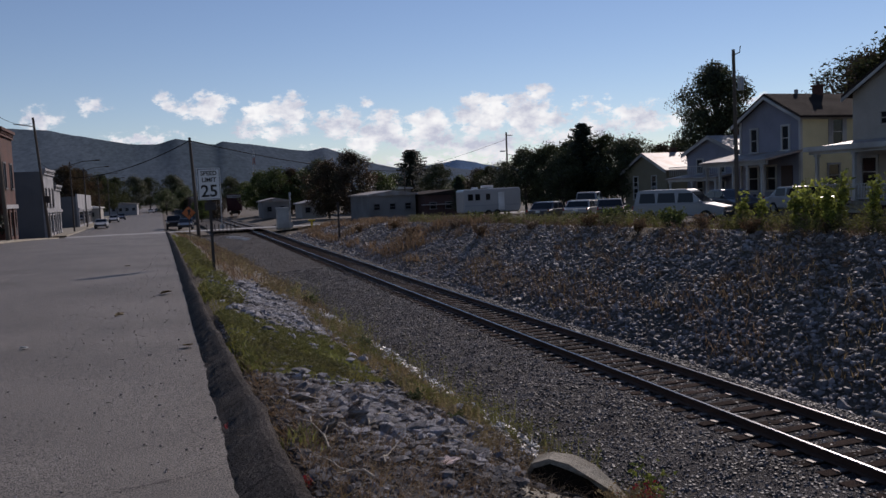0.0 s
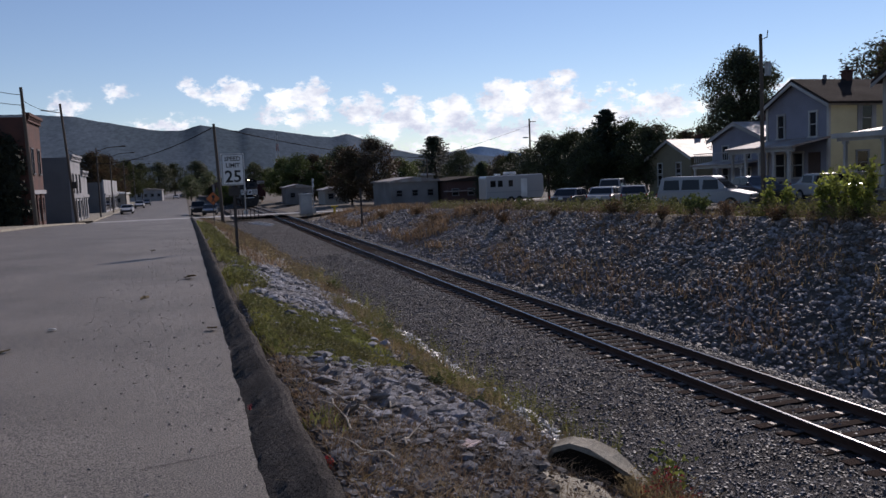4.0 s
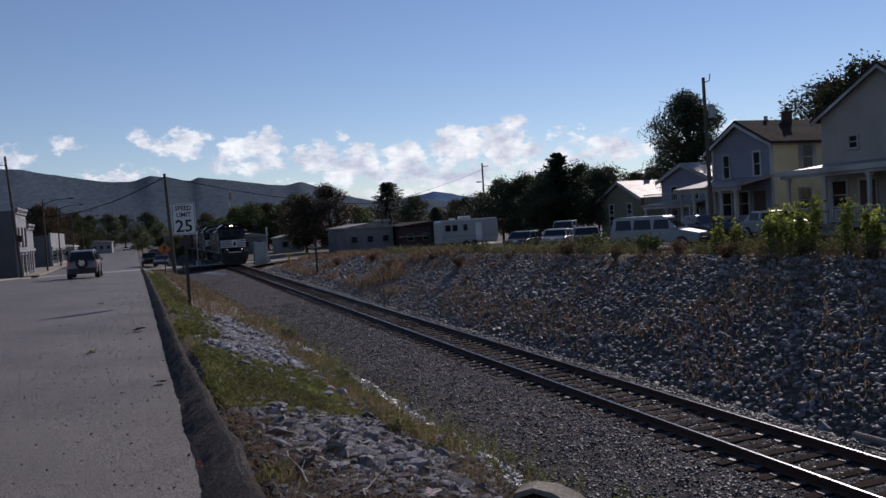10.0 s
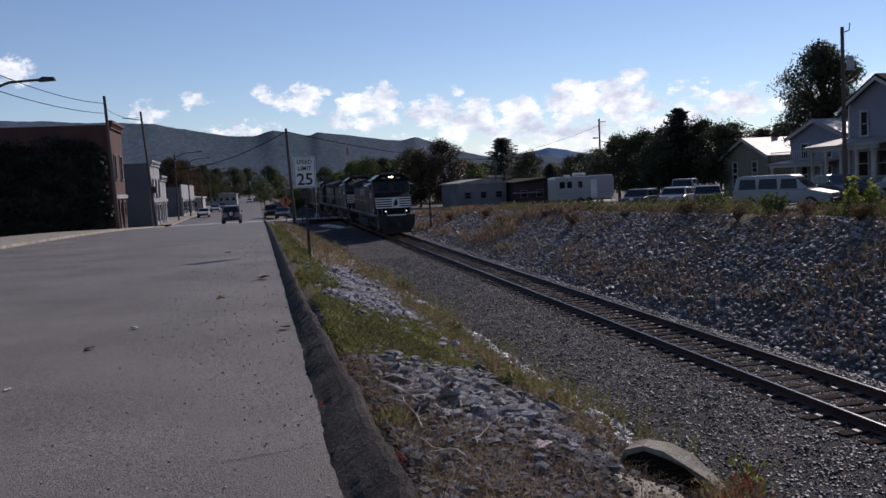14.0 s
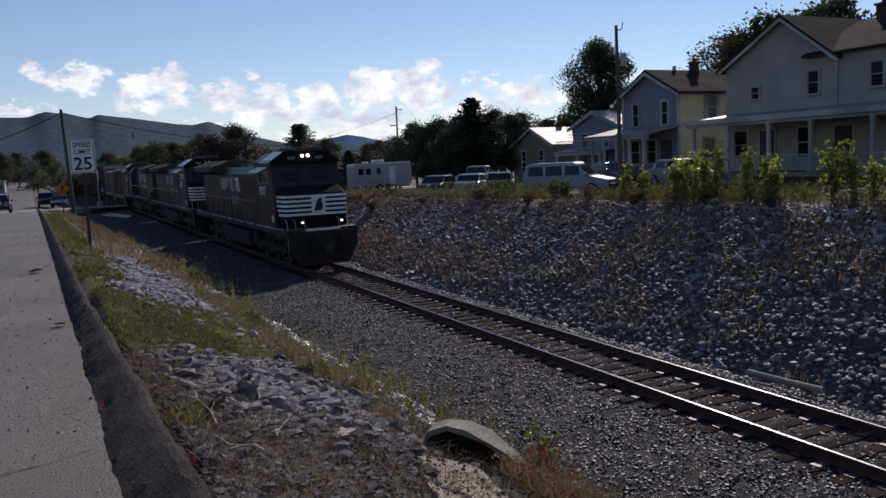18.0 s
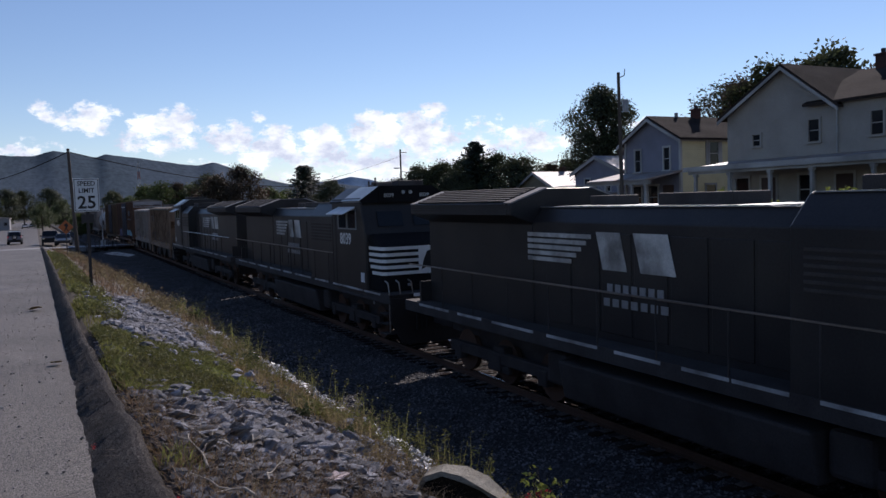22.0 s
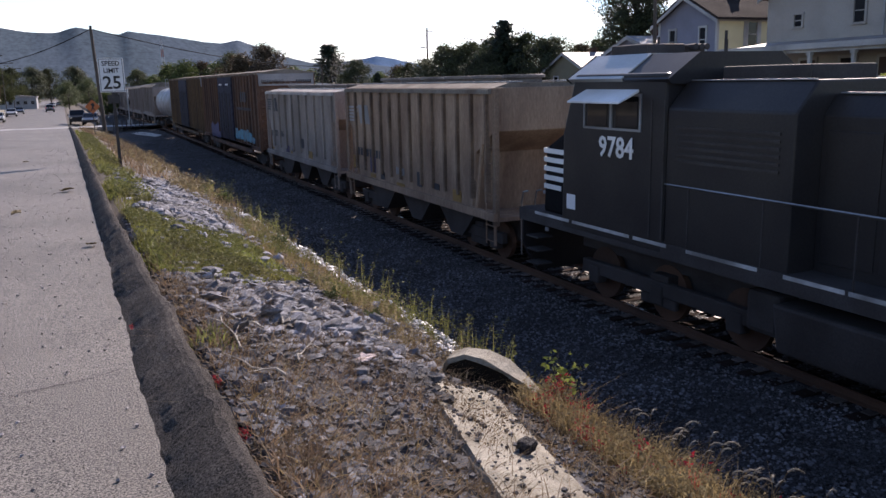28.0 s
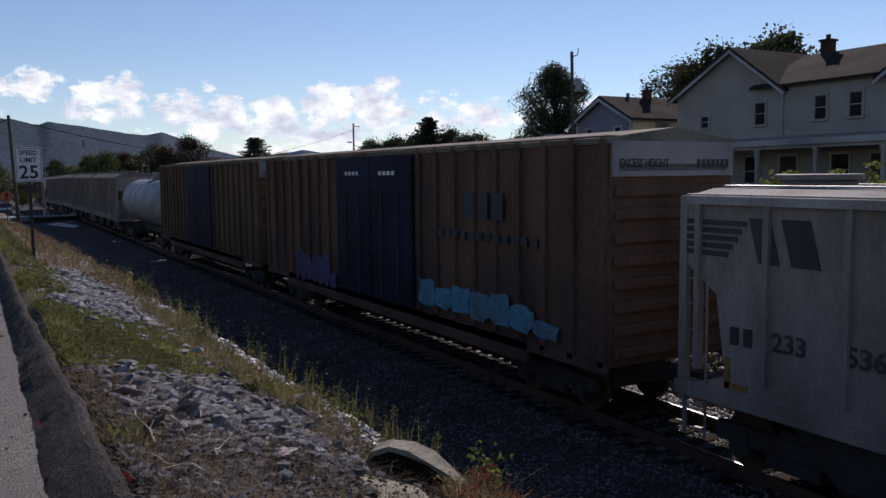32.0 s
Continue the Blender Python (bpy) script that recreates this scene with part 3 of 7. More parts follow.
def coupler(parent, y, d):
    return boxes("coupler", [((0, y, 0.86), (0.22, 0.7, 0.24)), ((0.05, y + d * 0.35, 0.86), (0.3, 0.2, 0.3))], DARKSTEEL, parent)


LOCO_LEN = 21.5
NOSEBLACK = mat("matt_black_nose", (0.018, 0.017, 0.018), rough=0.9, scale=4, vary=0.3, bump=0.1, spec=0.03)
# rail steel brighter than the posts: sun glints are put into its colour
RAILSTEEL = mat("glint_bright_rail_steel", (0.3, 0.29, 0.28), rough=0.28, metal=0.8, bump=0.05)
DULLWHITE = mat("dirty_white_band", (0.3, 0.29, 0.29), rough=0.6, scale=3, vary=0.2, bump=0.05)
SILLPAINT = mat("grimy_sill_paint", (0.5, 0.49, 0.47), rough=0.6, scale=4, vary=0.3, bump=0.05, col2=(0.16, 0.15, 0.14), big=1.5)


def slant_block(bm, x, y, z, w, h, lean, t=0.012):
    prism(bm, [(y - w / 2 - lean, z - h / 2), (y + w / 2 - lean, z - h / 2), (y + w / 2 + lean, z + h / 2), (y - w / 2 + lean, z + h / 2)], 0, x - t / 2, x + t / 2)


def side_glyph(parent, x, left, right, z, h, material, what="white"):
    """Five bars and two plain slanted blocks: the painted emblem of a vehicle's side.
    left and right are its ends as the reader sees them from the -x side."""
    d = 1 if x < 0 else -1
    if d < 0:
        left, right = right, left
    ln = abs(left - right)
    for i in range(5):
        w = ln * (0.48 - 0.035 * i)
        boxes("painted_bar", [((x, left - d * w / 2, z + h * (0.36 - 0.18 * i)), (0.012, w, h * 0.12))], material, parent, what + " painted bar" if i == 0 else "")
    for f, w in ((0.61, 0.15), (0.86, 0.19)):
        bm = bmesh.new()
        slant_block(bm, x, left - d * ln * f, z, ln * w, h, d * h * 0.14)
        part("emblem_block", bm, material, parent, what + " slanted emblem block")


def locomotive(number, group="locomotives of the train", lit=False, emblem=(14.55, 10.75)):
    """A long-hood diesel: front at y = 0 facing -y, tail at y = LOCO_LEN; z = 0 at rail top."""
    lo = thing("locomotive", pose(0, 0, 0), "black diesel freight locomotive with white stripes on its nose", "locomotive", group)
    L = LOCO_LEN - 0.9
    o = 0.45
    # deck and side sill
    boxes("underframe", [((0, o + L / 2, 1.52), (3.05, L, 0.28)), ((0, o + L / 2, 1.2), (1.6, L - 3, 0.5))], DARKSTEEL, lo)
    for s in (-1, 1):
        random.seed(17)
        yy, segs = o + 0.7, []
        while yy < o + L - 0.7:
            ln = random.uniform(0.7, 1.9)
            segs.append(((s * 1.532, yy + ln / 2, 1.62), (0.012, ln, 0.06)))
            yy += ln + random.choice((0.06, 0.12, 0.5))
        boxes("sill_stripe", segs, SILLPAINT, lo, "thin broken pale line along the sill")
        boxes("data_plate", [((s * 1.534, 2.55, 2.03), (0.012, 0.3, 0.3))], WHITEPAINT, lo, "small white plate by the cab steps")
    # nose
    bm = bmesh.new()
    prism(bm, [(o + 0.75, 1.6), (o + 2.7, 1.6), (o + 2.7, 3.5), (o + 1.55, 3.38), (o + 0.85, 3.05)], 0, -1.45, 1.45)
    for v in bm.verts:
        v.co.x *= 1.0 - 0.05 * max(0.0, min(1.0, (o + 2.7 - v.co.y) / 1.95))
    part("nose", bm, NOSEBLACK, lo, bevel=0.12)
    # cab
    bm = bmesh.new()
    prism(bm, [(o + 1.75, 1.45), (o + 4.9, 1.45), (o + 4.9, 4.55), (o + 2.2, 4.55), (o + 1.78, 3.4)], 0, -1.53, 1.53)
    cab = part("cab", bm, BLACK, lo, bevel=0.05)
    # roof with slanted sides
    bm = bmesh.new()
    prism(bm, [(-1.6, 4.46), (-0.92, 4.9), (0.92, 4.9), (1.6, 4.46), (1.5, 4.38), (-1.5, 4.38)], 1, o + 2.05, o + 3.75)
    # only this panel carries the painted sky sheen
    part("cab_roof", bm, ROOFSHEEN, lo, "front panel of the cab roof, its sky sheen painted pale")
    bm = bmesh.new()
    prism(bm, [(-1.58, 4.44), (-0.92, 4.88), (0.92, 4.88), (1.58, 4.44), (1.5, 4.36), (-1.5, 4.36)], 1, o + 3.75, o + 5.0)
    part("cab_roof", bm, BLACK, lo, "black rear panel of the cab roof")
    bm = bmesh.new()
    prism(bm, [(-1.61, 4.45), (-0.92, 4.91), (0.92, 4.91), (1.61, 4.45), (1.5, 4.37), (-1.5, 4.37)], 1, o + 2.0, o + 2.045)
    part("roof_front", bm, NOSEBLACK, lo, "black front of the cab roof")
    boxes("number_board", [((0, o + 2.14, 4.62), (1.9, 0.34, 0.4))], NOSEBLACK, lo)
    for s in (-1, 1):
        letters(number, 0.17, SILLPAINT, lo, pose(s * 0.62, o + 1.955, 4.6, 90, 0, 0), 1.0, "small number board figures")
    for s in (-0.62, 0.62):
        boxes("windscreen", [((s, o + 1.93, 3.86), (0.86, 0.05, 0.5), Matrix.Rotation(radians(-20), 3, "X"))], GLASS, lo)
    for s in (-1, 1):
        boxes("cab_window", [((s * 1.535, o + 2.95, 3.86), (0.012, 0.62, 0.55)), ((s * 1.535, o + 3.85, 3.86), (0.012, 0.62, 0.55))], GLASS, lo)
        boxes("window_frame", [((s * 1.54, o + 3.4, 4.17), (0.03, 1.75, 0.05)), ((s * 1.54, o + 3.4, 3.55), (0.03, 1.75, 0.04)), ((s * 1.54, o + 3.4, 3.86), (0.03, 0.07, 0.6)), ((s * 1.54, o + 2.55, 3.86), (0.03, 0.05, 0.6)), ((s * 1.54, o + 4.25, 3.86), (0.03, 0.05, 0.6))], GALV, lo)
        bm = bmesh.new()
        prism(bm, [(s * 1.54, 4.27), (s * 1.98, 4.06), (s * 1.98, 4.03), (s * 1.54, 4.22)], 1, o + 2.6, o + 4.2)
        part("sun_visor", bm, WHITEPAINT, lo, "pale sun visor over the cab window")
        letters(number, 0.53, WHITEPAINT, lo, pose(s * 1.545, o + 3.56, 3.2, 90, 0, 90 * s), 1.0, "white painted road number")
    # nose stripes, five white bands that wrap round
    for i in range(5):
        z = 2.98 - 0.19 * i
        side = [((sg * (1.386 + 0.037 * (0.66 - 0.05 * i)), o + 1.44 - 0.06 * i, z), (0.014, 1.22 - 0.13 * i, 0.1), Matrix.Rotation(radians(-2.1 * sg), 3, "Z")) for sg in (-1, 1)]
        corner = [((sg * 1.318, o + 0.795, z), (0.16, 0.02, 0.1), Matrix.Rotation(radians(45 * sg), 3, "Z")) for sg in (-1, 1)]
        boxes("nose_stripe", [((0, o + 0.74, z), (2.5, 0.02, 0.1))] + side + corner, WHITEPAINT, lo, "white band round the nose")
    bm = bmesh.new()
    box(bm, (0.1, o + 0.727, 2.6), (0.6, 0.02, 0.86))
    part("nose_emblem", bm, WHITEPAINT, lo, "white emblem panel with a dark shape")
    bm = bmesh.new()
    prism(bm, [(-0.12, 2.3), (0.02, 2.36), (0.2, 2.34), (0.3, 2.55), (0.22, 2.78), (0.3, 2.92), (0.08, 2.86), (-0.04, 2.6)], 1, o + 0.70, o + 0.712)
    part("emblem_shape", bm, BLACK, lo)
    # platform, steps, pilot
    boxes("front_platform", [((0, o + 0.4, 1.6), (3.0, 0.8, 0.08))], DARKSTEEL, lo)
    boxes("pilot_sill", [((0, o - 0.03, 1.62), (1.5, 0.03, 0.1))], WHITEPAINT, lo, "white edge of the front step")
    bm = bmesh.new()
    prism(bm, [(-1.5, 1.56), (1.5, 1.56), (1.5, 0.9), (1.1, 0.15), (-1.1, 0.15), (-1.5, 0.9)], 1, o - 0.02, o + 0.12)
    part("pilot", bm, BLACK, lo, bevel=0.02)
    for s in (-1, 1):
        for k in range(3):
            boxes("step", [((s * 1.32, o + 0.55, 0.45 + 0.3 * k), (0.4, 0.5, 0.03))], DARKSTEEL, lo)
        for xx in (0.75, 1.15, 1.5):
            bm = bmesh.new()
            tube(bm, [(s * xx, o + 0.06, 0.55), (s * xx, o + 0.06, 1.75), (s * xx, o + 0.14, 2.0), (s * xx, o + 0.36, 2.05)], 0.02, 6)
            part("grab_rail", bm, RAILSTEEL, lo)
        for yy in [o + 5.5 + 1.6 * k for k in range(9)]:
            bm = bmesh.new()
            tube(bm, [(s * 1.5, yy, 1.6), (s * 1.5, yy, 2.68)], 0.018, 5)
            part("handrail_post", bm, DARKSTEEL, lo)
        bm = bmesh.new()
        tube(bm, [(s * 1.5, o + 4.9, 2.68), (s * 1.5, o + L - 0.3, 2.68)], 0.02, 5)
        part("handrail", bm, RAILSTEEL, lo, "long thin handrail")
        bm = bmesh.new()
        tube(bm, [(s * 0.85, o + 0.1, 1.93), (s * 0.85, o - 0.02, 1.93)], 0.042, 14)
        part("ditch_light", bm, DITCHGLOW if lit else GALV, lo, "lit ditch light" if lit else "unlit ditch light")
    for s in (-0.13, 0.13):
        bm = bmesh.new()
        tube(bm, [(s, o + 1.98, 4.7), (s, o + 1.91, 4.7)], 0.058, 14)
        part("headlight", bm, LAMPGLOW if lit else GALV, lo, "lit twin headlight over the windscreen" if lit else "unlit twin headlight")
    # long hood: equipment cab, engine hood, radiator
    bm = bmesh.new()
    prism(bm, [(-1.5, 1.45), (1.5, 1.45), (1.5, 3.95), (1.1, 4.4), (-1.1, 4.4), (-1.5, 3.95)], 1, o + 4.92, o + 7.6)
    part("equipment_hood", bm, BLACK, lo, bevel=0.03)
    bm = bmesh.new()
    prism(bm, [(-0.98, 1.45), (0.98, 1.45), (0.98, 3.9), (0.75, 4.2), (-0.75, 4.2), (-0.98, 3.9)], 1, o + 7.6, o + 14.8)
    part("engine_hood", bm, BLACK, lo, bevel=0.02)
    for k in range(7):
        for s in (-1, 1):
            boxes("hood_door", [((s * 0.985, o + 8.15 + k * 0.95, 2.75), (0.03, 0.86, 1.9))], BLACK, lo, bevel=0.012)
    bm = bmesh.new()
    prism(bm, [(-1.0, 1.45), (1.0, 1.45), (1.0, 3.85), (1.55, 4.05), (1.55, 4.3), (0.6, 4.62), (-0.6, 4.62), (-1.55, 4.3), (-1.55, 4.05), (-1.0, 3.85)], 1, o + 14.8, o + 20.0)
    part("radiator_hood", bm, BLACK, lo, bevel=0.03)
    for s in (-1, 1):
        tilt = Matrix.Rotation(s * math.atan2(0.32, 0.95), 3, "Y")
        for yy in (14.95, 19.85):
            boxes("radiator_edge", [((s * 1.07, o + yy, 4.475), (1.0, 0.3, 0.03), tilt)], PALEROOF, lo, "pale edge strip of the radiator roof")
        boxes("radiator_louvres", [((s * (1.45 - 0.13 * k), o + 17.4, 4.36 + 0.044 * k), (0.05, 4.5, 0.04), tilt) for k in range(7)], DARKSTEEL, lo)
    # pale plate added for the bright grazing sheen on the hood top
    boxes("hood_roof", [((0, o + 11.4, 4.215), (1.5, 5.6, 0.03))], ROOFSHEEN, lo, "top of the engine hood, its grazing sheen painted pale")
    for s in (-1, 1):
        boxes("radiator_grille", [((s * 1.56, o + 17.4, 4.08 + 0.07 * k), (0.03, 4.9, 0.03)) for k in range(4)], DARKSTEEL, lo)
    boxes("exhaust_box", [((0, o + 10.5, 4.3), (0.9, 1.8, 0.3))], DARKSTEEL, lo, bevel=0.03)
    boxes("roof_box", [((0.3, o + 13.6, 4.3), (0.6, 0.9, 0.26))], DARKSTEEL, lo, bevel=0.03)
    boxes("brake_blower", [((0, o + 6.2, 4.5), (1.4, 1.8, 0.25))], DARKSTEEL, lo, bevel=0.03)
    for xx, yy, h in ((0.5, 3.4, 0.3), (-0.4, 4.2, 0.22), (0.0, 4.6, 0.35)):
        bm = bmesh.new()
        tube(bm, [(xx, o + yy, 4.8), (xx, o + yy, 4.9 + h)], 0.03, 6)
        part("aerial", bm, DARKSTEEL, lo)
    bm = bmesh.new()
    for k in range(3):
        tube(bm, [(-0.5 + 0.14 * k, o + 3.6, 5.02), (-0.5 + 0.14 * k, o + 3.15, 5.04)], 0.06, 8, True, 0.02)
    box(bm, (-0.36, o + 3.4, 4.95), (0.4, 0.1, 0.1))
    part("horn", bm, DARKSTEEL, lo)
    for sg in (-1, 1):
        for q in range(3):
            bm = bmesh.new()
            xx = sg * (0.42 + 0.16 * q)
            tube(bm, [(xx, o - 0.02, 1.42), (xx, o - 0.12, 1.2), (xx + 0.03, o - 0.14, 0.85), (xx + 0.05, o - 0.08, 0.6)], 0.025, 6)
            part("air_hose", bm, RUBBER, lo)
        boxes("step_light", [((sg * 1.535, o + 1.2, 1.32), (0.02, 0.12, 0.08))], GALV, lo)
        boxes("cab_door_seam", [((sg * 1.537, o + 4.55, 2.9), (0.012, 0.03, 2.4)), ((sg * 1.537, o + 4.88, 2.9), (0.012, 0.03, 2.4))], DARKSTEEL, lo)
        boxes("intake_screen", [((sg * 1.508, o + 6.25, 3.1 + 0.11 * q), (0.03, 2.2, 0.05)) for q in range(6)], DARKSTEEL, lo)
    boxes("cab_roof_unit", [((0.35, o + 2.9, 4.98), (0.9, 1.1, 0.2)), ((-0.5, o + 2.6, 4.95), (0.4, 0.4, 0.14))], DARKSTEEL, lo, bevel=0.03)
    boxes("roof_edge", [((s * 1.1, o + 6.3, 4.41), (0.06, 2.5, 0.02)) for s in (-1, 1)] + [((s * 0.76, o + 11.6, 4.21), (0.05, 7.8, 0.02)) for s in (-1, 1)], GALV, lo)
    for s in (-1, 1):
        side_glyph(lo, s * 1.012, emblem[0], emblem[1], 3.37, 0.72, SILLPAINT)
        for k, (w, z) in enumerate(((1.75, 2.68), (2.0, 2.4))):
            for q in range(7):
                boxes("owner_name", [((s * 1.012, (emblem[1] + 1.2 if s < 0 else emblem[0] - 1.2) + w * (q - 3) / 7.5, z), (0.012, w / 11, 0.15))], DULLWHITE, lo)
    # tanks and bogies
    bm = bmesh.new()
    prism(bm, [(-1.45, 1.15), (1.45, 1.15), (1.3, 0.35), (-1.3, 0.35)], 1, o + 7.3, o + 13.3)
    part("fuel_tank", bm, DARKSTEEL, lo, bevel=0.06)
    for yy in (6.9, 13.7):
        boxes("air_tank", [((0, o + yy, 0.85), (2.4, 0.7, 0.7))], DARKSTEEL, lo, bevel=0.1)
    bogie(lo, o + 4.3, 3, 1.95, 0.53)
    bogie(lo, o + L - 4.3, 3, 1.95, 0.53)
    coupler(lo, 0.2, -1)
    coupler(lo, LOCO_LEN - 0.2, 1)
    bm = bmesh.new()
    prism(bm, [(-1.3, 1.45), (1.3, 1.45), (1.3, 2.2), (-1.3, 2.2)], 1, o + 20.0, o + 20.1)
    part("rear_rail", bm, BLACK, lo)
    return lo


def ribbed_side(name, x, y0, y1, z0, z1, n, material, parent, label="", depth=0.13, w=0.09):
    for i in range(n + 1):
        y = y0 + (y1 - y0) * i / n
        boxes(name, [((x, y, (z0 + z1) / 2), (depth, w, z1 - z0))], material, parent, label if i == 0 else "")


DARKHATCH = mat("grimy_hatch_lid", (0.2, 0.17, 0.15), rough=0.7, scale=4, vary=0.35, bump=0.2, col2=(0.11, 0.09, 0.08), big=1.5)


def hopper(material, rust, length, height, n_ribs, label, group="hopper cars of the train", rise=0.3, foot=1.9, hatch_r=0.42, rib_mat=None):
    """A covered hopper: sloping end sheets, ribs, discharge bays and roof hatches."""
    h = thing("hopper_car", pose(0, 0, 0), label, "hopper car", group)
    L, o = length - 0.9, 0.45
    eave = height - rise
    bm = bmesh.new()
    prism(bm, [(o + 0.1, eave + 0.03), (o + 0.1, eave - 1.0), (o + foot - 0.25, 2.7), (o + foot, 1.15), (o + L - foot, 1.15), (o + L - foot + 0.25, 2.7), (o + L - 0.1, eave - 1.0), (o + L - 0.1, eave + 0.03)], 0, -1.48, 1.48)
    part("body", bm, material, h, bevel=0.02)
    bm = bmesh.new()
    prism(bm, [(-1.52, eave), (-1.0, height), (1.0, height), (1.52, eave), (1.45, eave - 0.04), (-1.45, eave - 0.04)], 1, o + 0.2, o + L - 0.2)
    part("roof", bm, rust, h, "weathered roof")
    boxes("running_board", [((s * 0.75, o + L / 2, height + 0.03), (0.35, L - 0.6, 0.03)) for s in (-1, 1)], GALV, h)
    for k in range(6):
        bm = bmesh.new()
        y = o + L * (k + 0.7) / 6.4
        tube(bm, [(0, y, height), (0, y, height + 0.11)], hatch_r * 0.9, 20)
        tube(bm, [(0, y, height + 0.11), (0, y, height + 0.2)], hatch_r * 1.05, 20)
        part("hatch", bm, DARKHATCH, h, "round roof hatch", bevel=0.02)
    for s in (-1, 1):
        ribbed_side("rib", s * 1.5, o + 0.4, o + L - 0.4, 1.55, eave - 0.02, n_ribs, rib_mat or material, h)
        for e in (o + 0.08, o + L - 0.08):
            boxes("corner_post", [((s * 1.44, e, (eave + 1.0) / 2), (0.11, 0.14, eave - 1.0))], rib_mat or material, h)
        boxes("top_chord", [((s * 1.53, o + L / 2, eave - 0.06), (0.08, L - 0.4, 0.12))], rust, h)
        boxes("side_sill", [((s * 1.5, o + L / 2, 1.22), (0.12, L, 0.2))], material, h)
        for e, d in ((o + 0.12, 1), (o + L - 0.12, -1)):
            bm = bmesh.new()
            tube(bm, [(s * 1.45, e, 0.5), (s * 1.45, e, eave)], 0.04, 6)
            tube(bm, [(s * 1.45, e + d * 1.0, 1.2), (s * 1.45, e + d * 0.55, eave - 1.0)], 0.05, 6)
            for k in range(9):
                tube(bm, [(s * 1.47, e - 0.02, 0.6 + 0.38 * k), (s * 1.47, e + d * 0.42, 0.6 + 0.38 * k)], 0.014, 5)
            tube(bm, [(s * 1.47, e + d * 0.42, 0.5), (s * 1.47, e + d * 0.42, eave - 0.1)], 0.02, 5)
            part("end_ladder", bm, material, h)
    boxes("end_platform", [((0, o + 0.9, 1.15), (2.8, 1.8, 0.1)), ((0, o + L - 0.9, 1.15), (2.8, 1.8, 0.1)), ((0, o + L / 2, 0.95), (0.5, L, 0.3))], material, h)
    for k in range(3):
        bm = bmesh.new()
        y = o + L * (k + 1) / 4
        prism(bm, [(y - 1.3, 1.2), (y + 1.3, 1.2), (y + 0.35, 0.35), (y - 0.35, 0.35)], 0, -1.2, 1.2)
        part("discharge_bay", bm, DARKSTEEL, h)
    bogie(h, o + 1.75, 2, 1.78)
    bogie(h, o + L - 1.75, 2, 1.78)
    coupler(h, 0.2, -1), coupler(h, length - 0.2, 1)
    return h


def boxcar(material, door_mat, length, height, label, doors, door_label="dark blue corrugated sliding door"):
    b = thing("boxcar", pose(0, 0, 0), label, "boxcar", "boxcars of the train")
    L, o = length - 0.9, 0.45
    boxes("body", [((0, o + L / 2, (height + 1.05) / 2 - 0.05), (2.9, L, height - 1.25))], material, b, bevel=0.02)
    bm = bmesh.new()
    prism(bm, [(-1.55, height - 0.2), (0, height), (1.55, height - 0.2), (1.5, height - 0.3), (-1.5, height - 0.3)], 1, o - 0.05, o + L + 0.05)
    part("roof", bm, CARRUST, b, "weathered ridged metal roof")
    n = 22
    d0, d1 = doors
    for s in (-1, 1):
        for i in range(n + 1):
            y = o + 0.1 + (L - 0.2) * i / n
            if d0 - 0.1 < y - o < d1 + 0.1:
                continue
            boxes("side_post", [((s * 1.49, y, (height + 0.95) / 2), (0.1, 0.14, height - 1.3))], material, b)
        boxes("side_sill", [((s * 1.48, o + L / 2, 0.98), (0.12, L - 4.5, 0.4)), ((s * 1.48, o + L / 2, 1.12), (0.12, L, 0.2))], material, b)
        for k in range(2):
            w = (d1 - d0) / 2
            dr = boxes("sliding_door", [((s * 1.52, o + d0 + w * (k + 0.5), (height + 0.95) / 2 - 0.05), (0.09, w - 0.05, height - 1.5))], door_mat, b, door_label, bevel=0.02)
            boxes("door_rib", [((s * 1.575, o + d0 + w * (k + 0.5), 1.5 + q * 0.42), (0.04, w - 0.15, 0.12)) for q in range(8)], door_mat, dr)
            for q in (0.3, 0.7):
                boxes("lock_bar", [((s * 1.6, o + d0 + w * (k + q), 2.6), (0.03, 0.04, 2.8))], DARKSTEEL, dr)
    # corrugated ends with the pale band under the roof
    for e, d in ((o - 0.01, -1), (o + L + 0.01, 1)):
        for q in range(9):
            boxes("end_corrugation", [((0, e + d * 0.03, 1.35 + q * 0.4), (2.7, 0.1, 0.2))], material, b, bevel=0.04)
        boxes("end_band", [((0, e + d * 0.05, height - 0.55), (2.9, 0.06, 0.6))], DULLWHITE, b, "white band at the top of the end")
    bogie(b, o + 2.1, 2, 1.78)
    bogie(b, o + L - 2.1, 2, 1.78)
    coupler(b, 0.2, -1), coupler(b, length - 0.2, 1)
    return b


